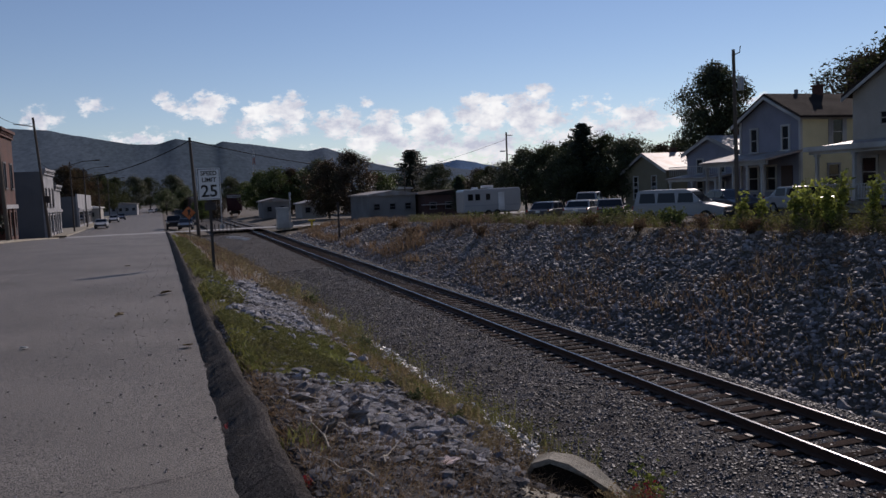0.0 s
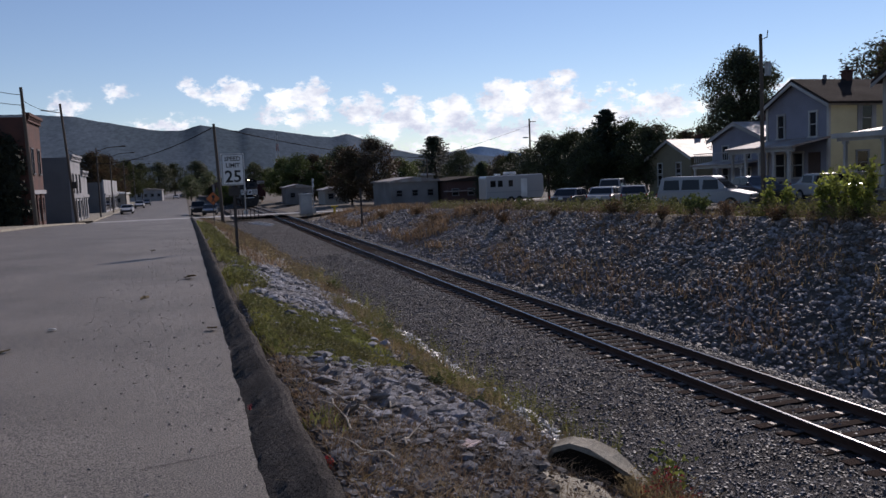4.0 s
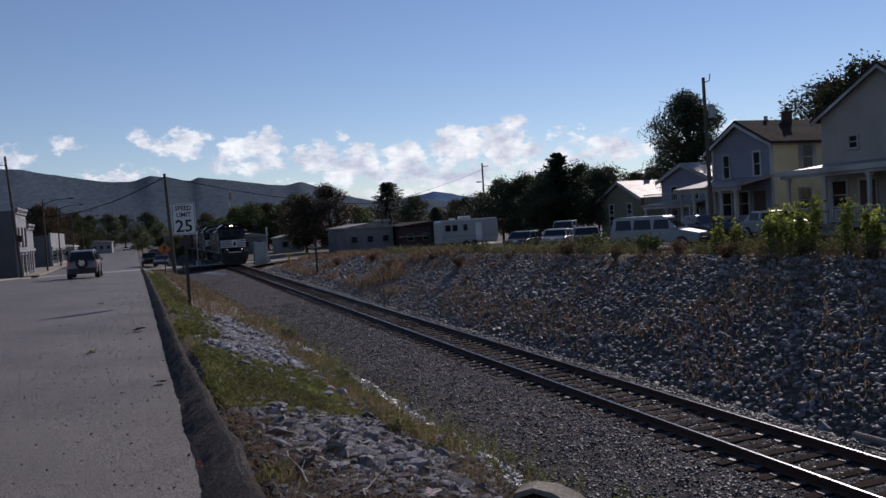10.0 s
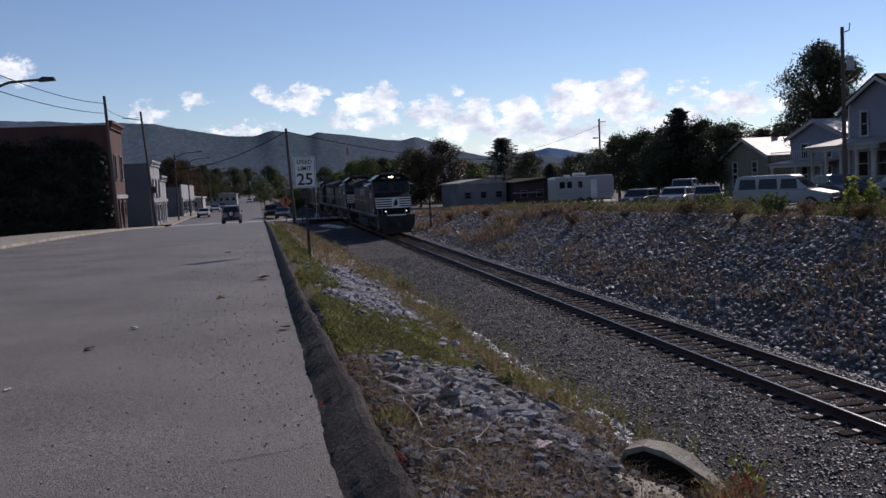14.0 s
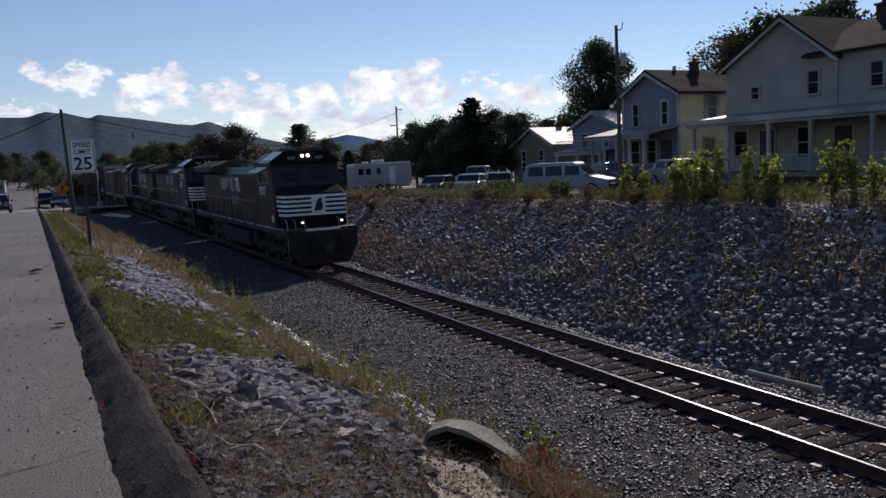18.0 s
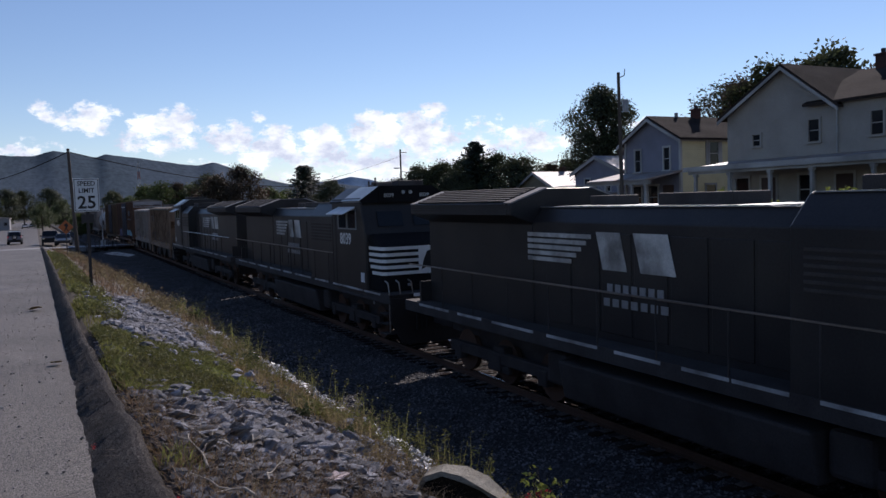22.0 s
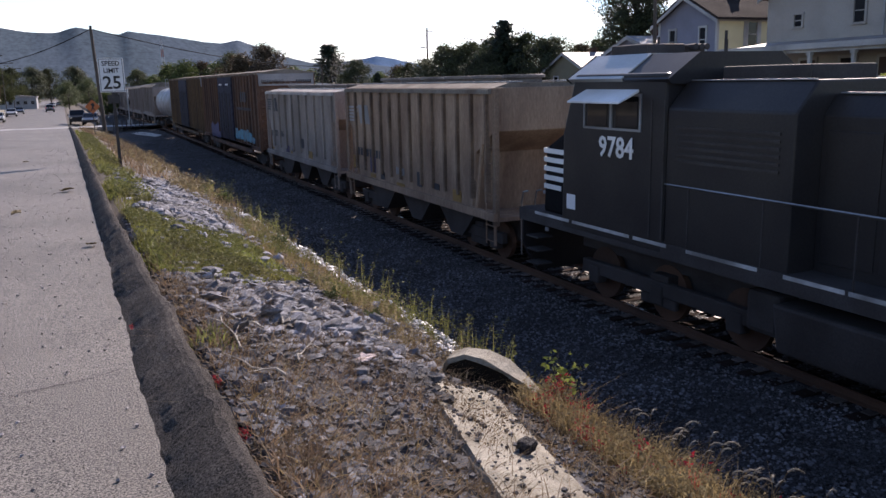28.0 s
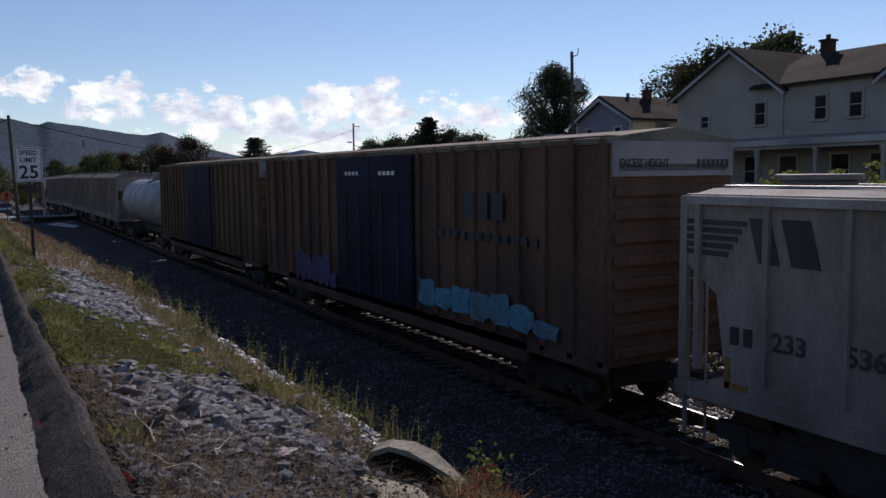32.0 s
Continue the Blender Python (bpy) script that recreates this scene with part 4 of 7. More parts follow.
def tank_car(length, material, label):
    t = thing("tank_car", pose(0, 0, 0), label, "tank car", "tank cars of the train")
    o, L, r, zc = 0.45, length - 0.9, 1.5, 2.75
    bm = bmesh.new()
    prof = [(0.0, 0.02), (0.12, 0.6), (0.35, 1.05), (0.7, 1.38), (1.05, r)]
    prof = prof + [(L - 1.0 - a, b) for a, b in reversed(prof)]
    rings = []
    for a, rr in prof:
        rings.append([bm.verts.new((math.cos(k * math.pi / 16) * rr, o + 0.5 + a, zc + math.sin(k * math.pi / 16) * rr)) for k in range(32)])
    for a, b in zip(rings, rings[1:]):
        for k in range(32):
            bm.faces.new((a[k], a[(k + 1) % 32], b[(k + 1) % 32], b[k]))
    part("tank", bm, material, t, smooth=True)
    for k in range(5):
        bm = bmesh.new()
        y = o + 1.8 + (L - 3.6) * k / 4
        tube(bm, [(0, y - 0.04, zc), (0, y + 0.04, zc)], r + 0.015, 32)
        part("tank_band", bm, material, t, smooth=False)
    boxes("dome_platform", [((0, o + L / 2, zc + r + 0.12), (1.6, 2.2, 0.05))], GALV, t)
    bm = bmesh.new()
    tube(bm, [(0, o + L / 2, zc + r), (0, o + L / 2, zc + r + 0.5)], 0.4, 18)
    part("dome", bm, material, t)
    bm = bmesh.new()
    for s in (-0.8, 0.8):
        for yy in (-1.1, 1.1):
            tube(bm, [(s, o + L / 2 + yy, zc + r), (s, o + L / 2 + yy, zc + r + 0.9)], 0.02, 5)
        tube(bm, [(s, o + L / 2 - 1.1, zc + r + 0.9), (s, o + L / 2 + 1.1, zc + r + 0.9)], 0.02, 5)
    part("dome_railing", bm, GALV, t)
    boxes("sill", [((0, o + L / 2, 1.0), (0.7, L, 0.35)), ((0, o + 0.9, 1.2), (2.7, 1.6, 0.08)), ((0, o + L - 0.9, 1.2), (2.7, 1.6, 0.08))], DARKSTEEL, t)
    bogie(t, o + 1.8, 2, 1.78)
    bogie(t, o + L - 1.8, 2, 1.78)
    coupler(t, 0.2, -1), coupler(t, length - 0.2, 1)
    return t


# tan paint darkened for ribs and posts, to carry their shadow lines
TANRIB_SHADE = mat("shade_darkened_tan_rib", (0.2, 0.14, 0.1), rough=0.8, scale=3, vary=0.35, bump=0.15, col2=(0.1, 0.068, 0.05), big=1.2, spec=0.15)
TAN = mat("tan_rusty_paint", (0.31, 0.22, 0.155), rough=0.8, scale=3, vary=0.3, bump=0.15, col2=(0.185, 0.12, 0.085), big=1.3, stretch=(1, 1, 0.3), spec=0.15)
GREYCAR = mat("pale_grey_car_paint", (0.275, 0.232, 0.205), rough=0.75, spec=0.2, scale=3, vary=0.25, bump=0.1, col2=(0.17, 0.14, 0.12), big=1.0, stretch=(1, 1, 0.35))
PALEROOF = mat("pale_car_roof", (0.36, 0.34, 0.32), spec=0.2, rough=0.9, scale=3, vary=0.25, bump=0.1, col2=(0.25, 0.22, 0.2), big=1.2)
CARRUST = mat("rusty_car_roof", (0.21, 0.185, 0.155), rough=0.9, scale=3, vary=0.3, bump=0.15, col2=(0.12, 0.095, 0.075), big=1.0, spec=0.1)
ORANGE = mat("rusty_orange_paint", (0.14, 0.078, 0.053), rough=0.8, scale=3, vary=0.4, bump=0.12, col2=(0.07, 0.045, 0.037), big=0.9, stretch=(1, 1, 0.3), spec=0.12)
YELLOWCAR = mat("worn_yellow_paint", (0.135, 0.088, 0.05), rough=0.8, scale=3, vary=0.4, bump=0.12, col2=(0.085, 0.055, 0.04), big=0.9, stretch=(1, 1, 0.3), spec=0.12)
NAVY = mat("navy_door_paint", (0.016, 0.017, 0.036), rough=0.65, scale=3, vary=0.3, bump=0.1, spec=0.15)
TANKGREY = mat("grey_tank_paint", (0.27, 0.27, 0.28), rough=0.5, scale=2, vary=0.2, bump=0.05, col2=(0.16, 0.145, 0.135), big=0.9)


def couple(ob, s, turned=False, length=0.0):
    TRAIN.append((ob, s, turned, length))


CYAN = mat("cyan_spray_paint", (0.07, 0.24, 0.32), rough=0.7, scale=2, vary=0.5, bump=0, col2=(0.1, 0.12, 0.13), big=1.6)
PURPLE = mat("violet_spray_paint", (0.075, 0.06, 0.12), rough=0.7, scale=2, vary=0.4, bump=0)
DARKINK = mat("faded_dark_lettering", (0.05, 0.05, 0.055), rough=0.7, scale=4, vary=0.2, bump=0)
YELLOWINK = mat("yellow_marking", (0.3, 0.17, 0.045), rough=0.7, scale=4, vary=0.4, bump=0)


def spray(parent, x, y0, y1, z0, z1, material, seed, label):
    """Sprayed letters: rounded blobs of uneven height in a row."""
    random.seed(seed)
    n = 7
    for i in range(n):
        bm = bmesh.new()
        yc, w = y0 + (y1 - y0) * (i + 0.5) / n, abs(y1 - y0) / n * 1.1
        h = (z1 - z0) * random.uniform(0.7, 1.0) * (1.0 if i > 0 else 0.6)
        ring = []
        for k in range(14):
            a = 2 * math.pi * k / 14
            r = random.uniform(0.78, 1.08)
            c, sn = math.cos(a), math.sin(a)
            ring.append((yc + 0.5 * w * r * abs(c) ** 0.6 * (1 if c > 0 else -1), z0 + h / 2 + 0.5 * h * r * abs(sn) ** 0.6 * (1 if sn > 0 else -1)))
        prism(bm, ring, 0, x - 0.004 - 0.002 * (i % 3), x + 0.004)
        part("sprayed_letter", bm, material, parent, label if i == 0 else "")


def ink_bars(parent, x, y0, y1, z, h, n, material, label):
    w = (y1 - y0) / n
    for i in range(n):
        boxes("lettering_bar", [((x, y0 + w * (i + 0.5), z), (0.01, abs(w) * 0.62, h))], material, parent, label if i == 0 else "")


loco = locomotive("9937", lit=True, emblem=(15.42, 10.67))
couple(loco, -2.35)
couple(locomotive("8039"), 19.4)
couple(locomotive("9784", emblem=(15.7, 10.85)), 41.12, True, LOCO_LEN)
tan_car = hopper(TAN, CARRUST, 12.2, 4.4, 13, rise=0.13, foot=1.3, rib_mat=TANRIB_SHADE, hatch_r=0.52, label= "tan rust-streaked covered hopper car")
couple(tan_car, 62.9)
side_glyph(tan_car, -1.495, 11.44, 9.2, 3.42, 0.62, DULLWHITE, "faded white")
ink_bars(tan_car, -1.495, 10.6, 8.2, 2.15, 0.26, 8, DARKINK, "dark car number as plain bars")
boxes("yellow_marking", [((-1.495, 10.95, 1.75), (0.01, 0.2, 0.45))], YELLOWINK, tan_car)
boxes("stencil_panel", [((-1.495, 9.05, 1.8), (0.01, 0.5, 0.55))], PURPLE, tan_car, "faded blue stencil panel")
boxes("yellow_marking", [((-1.495, 9.05, 1.42), (0.01, 0.5, 0.12))], YELLOWINK, tan_car)
boxes("yellow_marking", [((-1.495, 6.6, 1.36), (0.01, 0.65, 0.12)), ((-1.495, 2.6, 1.5), (0.01, 0.5, 0.3))], YELLOWINK, tan_car)
ink_bars(tan_car, -1.495, 6.95, 6.25, 1.78, 0.22, 5, DULLWHITE, "small white stencil as plain bars")
for yy, zz, hh in ((8.15, 1.5, 0.24), (5.1, 1.68, 0.42), (3.9, 1.6, 0.18)):
    boxes("data_plate", [((-1.495, yy, zz), (0.012, 0.36, hh))], DARKINK, tan_car, "small black data plate")
grey_car = hopper(GREYCAR, PALEROOF, 12.4, 4.22, 9, rise=0.1, foot=0.95, hatch_r=0.58, label= "pale grey covered hopper car with a dark emblem")
couple(grey_car, 75.42)
side_glyph(grey_car, -1.495, 11.8, 9.55, 3.52, 0.62, DARKINK, "dark")
ink_bars(grey_car, -1.495, 11.0, 10.55, 2.15, 0.26, 2, DARKINK, "dark painted initials as plain bars")
letters("233", 0.36, DARKINK, grey_car, pose(-1.497, 10.0, 2.16, 90, 0, -90), 1.0, "dark painted car number")
letters("536", 0.36, DARKINK, grey_car, pose(-1.497, 8.92, 2.17, 90, 0, -90), 1.0, "dark painted car number")
spray(grey_car, -1.5, 8.35, 7.7, 1.4, 1.75, PURPLE, 6, "small dark sprayed scrawl")
spray(grey_car, -1.5, 7.2, 6.75, 1.5, 1.8, PURPLE, 7, "small dark sprayed scrawl")
boxes("data_plate", [((-1.495, 5.35, 1.95), (0.012, 0.42, 0.4))], DARKINK, grey_car, "small black data plate")
boxes("yellow_marking", [((-1.495, 4.2, 1.55), (0.01, 0.6, 0.3)), ((-1.495, 7.3, 1.45), (0.01, 0.3, 0.12))], YELLOWINK, grey_car, "yellow stencil patch")
boxes("yellow_marking", [((-1.495, 11.0, 1.6), (0.01, 0.09, 0.45)), ((-1.495, 10.85, 1.42), (0.01, 0.4, 0.09))], YELLOWINK, grey_car, "yellow painted corner mark")
box_car = boxcar(ORANGE, NAVY, 19.2, 5.25, "rust-orange boxcar with navy sliding doors and sprayed paint", (6.95, 11.65))
couple(box_car, 88.55)
spray(box_car, -1.545, 1.7, 7.1, 1.35, 2.1, CYAN, 3, "cyan sprayed lettering")
spray(box_car, -1.545, 12.3, 15.8, 1.05, 2.2, PURPLE, 4, "violet sprayed lettering")
ink_bars(box_car, -1.545, 5.1, 3.4, 3.8, 0.55, 3, DARKINK, "large faded emblem as plain bars")
ink_bars(box_car, -1.545, 6.2, 2.3, 3.15, 0.17, 12, DARKINK, "faded lettering line as plain bars")
ink_bars(box_car, -1.6, 9.2, 8.2, 4.5, 0.1, 4, WHITEPAINT, "small white stencil on the door")
ink_bars(box_car, -1.6, 11.4, 10.4, 4.5, 0.1, 4, WHITEPAINT, "small white stencil on the door")
letters("EXCESS HEIGHT", 0.2, DARKINK, box_car, pose(-0.75, 0.45 - 0.095, 4.62, 90, 0, 0), 0.8, "dark stencil on the white end band")
ink_bars_end = [((0.55 + 0.12 * k, 0.45 - 0.095, 4.62), (0.08, 0.01, 0.14)) for k in range(7)]
for c_, s_ in ink_bars_end:
    boxes("lettering_bar", [(c_, s_)], DARKINK, box_car)
couple(boxcar(YELLOWCAR, NAVY, 19.2, 5.25, "worn yellow boxcar with navy sliding doors", (6.95, 11.65)), 107.95)
couple(tank_car(15.5, TANKGREY, "grey tank car with a railed dome"), 127.35)
for i in range(5):
    couple(hopper(GREYCAR, CARRUST, 15.5, 4.7, 16, "light grey covered hopper car farther back in the train"), 143.05 + 15.6 * i)


MAROON = mat("dark_maroon_paint", (0.075, 0.034, 0.036), rough=0.85, scale=3, vary=0.3, bump=0.12, col2=(0.05, 0.026, 0.028), big=0.9, stretch=(1, 1, 0.3), spec=0.1)
standing = boxcar(MAROON, MAROON, 15.2, 4.75, "dark maroon boxcar standing on a siding past the crossing", (5.4, 8.8), "dark maroon sliding door")
standing.matrix_basis = pose(15.2, 182, -1.93, 0, 0, -6)
for sx in (-0.755, 0.755):
    ob = boxes("siding_rail", [((sx, 8.0, -0.075), (0.07, 30.0, 0.15))], RUST, None, at=standing.matrix_basis.copy())
    tagged(ob, "rusty rail of the siding", "rail", "rails of the siding", "structure")


def train_rows(s, turned, length):
    rows = []
    for t in [0, 4, 8, 12, 16, 20, 24, 28, 32]:
        y = Y19 - SPEED * (t - 19) + s
        rows.append((t, y))
    rz = 180 if turned else 0
    out = []
    for t, y in rows:
        yy = y + (length if turned else 0)
        slope = 0.458 if -90 < yy < 100 else 0.0
        out.append((t, pose(TRACK_X, yy, rail_z(yy), slope * (-1 if turned else 1), 0, rz)))
    return out

# ---- vehicles ----
REDLENS = mat("red_lens", (0.35, 0.02, 0.02), rough=0.25, bump=0, spec=0.6)
LITRED = mat("lit_brake_lens", (0.7, 0.03, 0.03), rough=0.3, bump=0, emit=0.22)
CHROME = mat("chrome", (0.6, 0.6, 0.62), rough=0.2, metal=1.0, bump=0)


def paint(name, col):
    return mat(name, col, rough=0.28, scale=3, vary=0.06, bump=0.0, spec=0.6, col2=tuple(c * 0.85 for c in col))


VANWHITE, SILVER, DARKCAR, WHITECAR, SUVGREY, BLACKCAR = paint("van_silver_white", (0.25, 0.26, 0.28)), paint("silver_car_paint", (0.28, 0.285, 0.3)), paint("dark_blue_car_paint", (0.03, 0.035, 0.05)), paint("white_car_paint", (0.34, 0.34, 0.34)), paint("grey_suv_paint", (0.2, 0.203, 0.21)), paint("black_car_paint", (0.015, 0.015, 0.017))


SILVERRIM = mat("dull_silver_rim", (0.2, 0.2, 0.21), rough=0.5, metal=0.4, bump=0.1)


def vehicle(name, label, category, m, length, width, prof, roof, glass, material, wheel_r=0.34, wb=None, group="", spare=False, lower=None):
    """A road vehicle along +y (nose at +y). prof: side outline of the body below the windows as (y, z);
    roof: side outline of the cabin; glass: list of (y0, y1, z0, z1) of side windows."""
    v = thing(name, m, label, category, group)
    h = width / 2
    bm = bmesh.new()
    prism(bm, prof, 0, -h, h)
    part("body", bm, material, v, bevel=0.06)
    bm = bmesh.new()
    k = 0.78 if spare else 0.86
    z0, z1 = roof[0][1], max(p[1] for p in roof)
    lo, hi = [], []
    for sgn, ring in ((-1, lo), (1, hi)):
        for y, z in roof:
            w = h - 0.03 if z <= z0 + 0.02 else h * k
            ring.append(bm.verts.new((sgn * w, y, z)))
    bm.faces.new(lo[::-1]), bm.faces.new(hi)
    for i in range(len(roof)):
        j = (i + 1) % len(roof)
        bm.faces.new((lo[i], lo[j], hi[j], hi[i]))
    part("cabin", bm, material, v, bevel=0.05)
    for s in (-1, 1):
        for y0, y1, a, b in glass:
            bm = bmesh.new()
            def wx(z):
                return s * ((h - 0.03) + (h * k - (h - 0.03)) * (z - z0) / (z1 - z0) + 0.008)
            q = [(wx(a), y0, a), (wx(a), y1, a), (wx(b), y1 - 0.06, b), (wx(b), y0 + 0.06, b)]
            vs = [bm.verts.new(p) for p in q] + [bm.verts.new((p[0] - s * 0.02, p[1], p[2])) for p in q]
            for f in ((0, 1, 2, 3), (7, 6, 5, 4), (0, 1, 5, 4), (1, 2, 6, 5), (2, 3, 7, 6), (3, 0, 4, 7)):
                bm.faces.new([vs[i] for i in f])
            part("side_window", bm, GLASS, v)
    # windscreen and back window follow the sloping ends of the cabin
    for tag, i, j in (("back_window", 0, 1), ("windscreen", len(roof) - 1, len(roof) - 2)):
        (ya, za), (yb, zb) = roof[i], roof[j]
        d = -0.012 if tag == "back_window" else 0.012
        bm = bmesh.new()
        p = []
        for f in (0.14, 0.88):
            y, z = ya + (yb - ya) * f, za + (zb - za) * f
            w = (h - 0.1) + (h * k - h) * f
            p += [(-w, y + d, z), (w, y + d, z)]
        vs = [bm.verts.new(q) for q in (p[0], p[1], p[3], p[2])] + [bm.verts.new((q[0], q[1] - d * 2, q[2])) for q in (p[0], p[1], p[3], p[2])]
        for f in ((0, 1, 2, 3), (7, 6, 5, 4), (0, 1, 5, 4), (1, 2, 6, 5), (2, 3, 7, 6), (3, 0, 4, 7)):
            bm.faces.new([vs[q] for q in f])
        part(tag, bm, GLASS, v)
    ys = [p[0] for p in prof]
    back, nose = min(ys), max(ys)
    wb = wb or length * 0.58
    mid = (back + nose) / 2
    for s in (-1, 1):
        for yy in (mid - wb / 2, mid + wb / 2):
            bm = bmesh.new()
            tube(bm, [(s * (h - 0.2), yy, wheel_r), (s * (h + (0.07 if spare else 0.01)), yy, wheel_r)], wheel_r, 22)
            w = part("wheel", bm, RUBBER, v)
            bm = bmesh.new()
            tube(bm, [(s * (h - 0.02), yy, wheel_r), (s * (h + (0.085 if spare else 0.025)), yy, wheel_r)], wheel_r * 0.6, 16)
            part("rim", bm, GALV, w, "pale metal rim")
        zl = 0.85 if wheel_r < 0.36 else 1.0
        boxes("tail_light", [((s * (h - 0.08), back - 0.005, zl), (0.1, 0.05, 0.19))], LITRED if spare else REDLENS, v, "lit red brake light" if spare else "red tail light")
        if spare:
            for yy in (mid - wb / 2, mid + wb / 2):
                bm = bmesh.new()
                prism(bm, [(yy - 0.52, 0.38), (yy - 0.42, 0.72), (yy - 0.2, 0.86), (yy + 0.2, 0.86), (yy + 0.42, 0.72), (yy + 0.52, 0.38)], 0, s * (h - 0.03), s * (h + 0.05))
                part("fender_flare", bm, DARKSTEEL, v, "dark plastic fender flare", bevel=0.02)
        boxes("headlight", [((s * (h - 0.2), nose + 0.003, zl - 0.12), (0.28, 0.05, 0.16))], CHROME, v)
        boxes("mirror", [((s * (h + 0.1), roof[-1][0] - 0.2, z0 + 0.1), (0.18, 0.1, 0.15))], material, v, bevel=0.02)
    boxes("rear_bumper", [((0, back - 0.04, 0.5), (width - 0.1, 0.14, 0.34 if spare else 0.2))], lower or DARKSTEEL, v, bevel=0.03)
    boxes("front_bumper", [((0, nose + 0.04, 0.48), (width - 0.1, 0.14, 0.22))], lower or DARKSTEEL, v, bevel=0.03)
    boxes("number_plate", [((0, back - 0.02, 0.78), (0.32, 0.03, 0.16))], SIGNWHITE, v)
    if spare:
        bm = bmesh.new()
        tube(bm, [(0, back - 0.16, 0.98), (0, back - 0.0, 0.98)], 0.34, 22)
        w = part("spare_wheel", bm, RUBBER, v)
        bm = bmesh.new()
        tube(bm, [(0, back - 0.175, 0.98), (0, back - 0.12, 0.98)], 0.2, 18)
        part("rim", bm, SILVERRIM, w)
        for q in range(6):
            boxes("spoke", [((0.1 * math.cos(q * 1.0472), back - 0.18, 0.98 + 0.1 * math.sin(q * 1.0472)), (0.2, 0.02, 0.045), Matrix.Rotation(-q * 1.0472, 3, "Y"))], CHROME, w, "pale metal spoke" if q == 0 else "")
        boxes("tailgate_seam", [((0, back - 0.012, 1.08), (width - 0.3, 0.02, 0.03))], DARKSTEEL, v)
        for sg in (-1, 1):
            boxes("side_cladding", [((sg * (h + 0.01), mid, 0.5), (0.04, 2.2, 0.22))], DARKSTEEL, v, "dark plastic lower cladding")
            boxes("pillar", [((sg * (h - 0.1), back + 0.16, 1.38), (0.06, 0.08, 0.66), Matrix.Rotation(radians(-11), 3, "X"))], DARKSTEEL, v)
        boxes("roof_rack", [((s * 0.6, -0.4, z1 + 0.06), (0.04, 2.0, 0.04)) for s in (-1, 1)] + [((0, yy, z1 + 0.07), (1.2, 0.04, 0.03)) for yy in (-1.2, 0.3)], DARKSTEEL, v)
    return v


def suv(m, material, label, spare=True, group=""):
    return vehicle("suv", label, "suv", m, 4.5, 1.68, [(-2.2, 0.38), (2.15, 0.38), (2.2, 0.9), (1.0, 1.06), (-2.15, 1.06), (-2.22, 0.7)], [(-2.12, 1.02), (-1.95, 1.72), (0.2, 1.74), (0.95, 1.02)], [(-1.85, -0.95, 1.1, 1.6), (-0.85, 0.0, 1.1, 1.6), (0.08, 0.6, 1.1, 1.55)], material, 0.37, 2.65, group, spare)


def sedan(m, material, label, group="cars parked in the yard"):
    return vehicle("car", label, "car", m, 4.6, 1.78, [(-2.3, 0.32), (2.3, 0.32), (2.32, 0.68), (1.05, 0.9), (-1.6, 0.95), (-2.3, 0.85)], [(-1.75, 0.92), (-1.1, 1.42), (0.1, 1.44), (0.95, 0.9)], [(-1.25, -0.4, 0.97, 1.34), (-0.32, 0.55, 0.97, 1.34)], material, 0.32, 2.7, group)


def van(m, material, label):
    return vehicle("van", label, "van", m, 4.9, 1.9, [(-2.42, 0.36), (2.4, 0.36), (2.45, 0.82), (1.45, 1.04), (-2.4, 1.06), (-2.47, 0.6)], [(-2.4, 1.02), (-2.25, 1.72), (-1.9, 1.8), (0.45, 1.8), (0.62, 1.74), (1.4, 1.02)], [(-2.1, -1.2, 1.1, 1.62), (-1.1, -0.12, 1.1, 1.62), (0.0, 0.85, 1.1, 1.6)], material, 0.34, 3.0)


def pickup(m, material, label):
    t = vehicle("pickup_truck", label, "pickup truck", m, 5.4, 1.9, [(-2.7, 0.5), (2.65, 0.5), (2.7, 0.98), (1.1, 1.12), (-2.65, 1.12), (-2.72, 0.7)], [(-0.75, 1.1), (-0.6, 1.78), (0.5, 1.8), (1.15, 1.1)], [(-0.5, 0.12, 1.18, 1.68), (0.2, 0.8, 1.18, 1.66)], material, 0.38, 3.4)
    return t


# ---- houses ----
def siding(name, col, col2=None):
    m = mat(name, col, rough=0.75, scale=2, vary=0.08, bump=0, col2=col2 or tuple(c * 0.85 for c in col), big=0.8)
    nt = m.node_tree
    tc, sp, w, bp = nt.nodes.new("ShaderNodeTexCoord"), nt.nodes.new("ShaderNodeSeparateXYZ"), nt.nodes.new("ShaderNodeMath"), nt.nodes.new("ShaderNodeBump")
    nt.links.new(tc.outputs["Object"], sp.inputs[0])
    fr = nt.nodes.new("ShaderNodeMath")
    w.operation, w.inputs[1].default_value = "DIVIDE", 0.13
    fr.operation = "FRACT"
    nt.links.new(sp.outputs[2], w.inputs[0]), nt.links.new(w.outputs[0], fr.inputs[0])
    bp.inputs["Strength"].default_value, bp.inputs["Distance"].default_value, bp.invert = 0.9, 0.02, True
    nt.links.new(fr.outputs[0], bp.inputs["Height"]), nt.links.new(bp.outputs[0], nt.nodes["Principled BSDF"].inputs["Normal"])
    return m


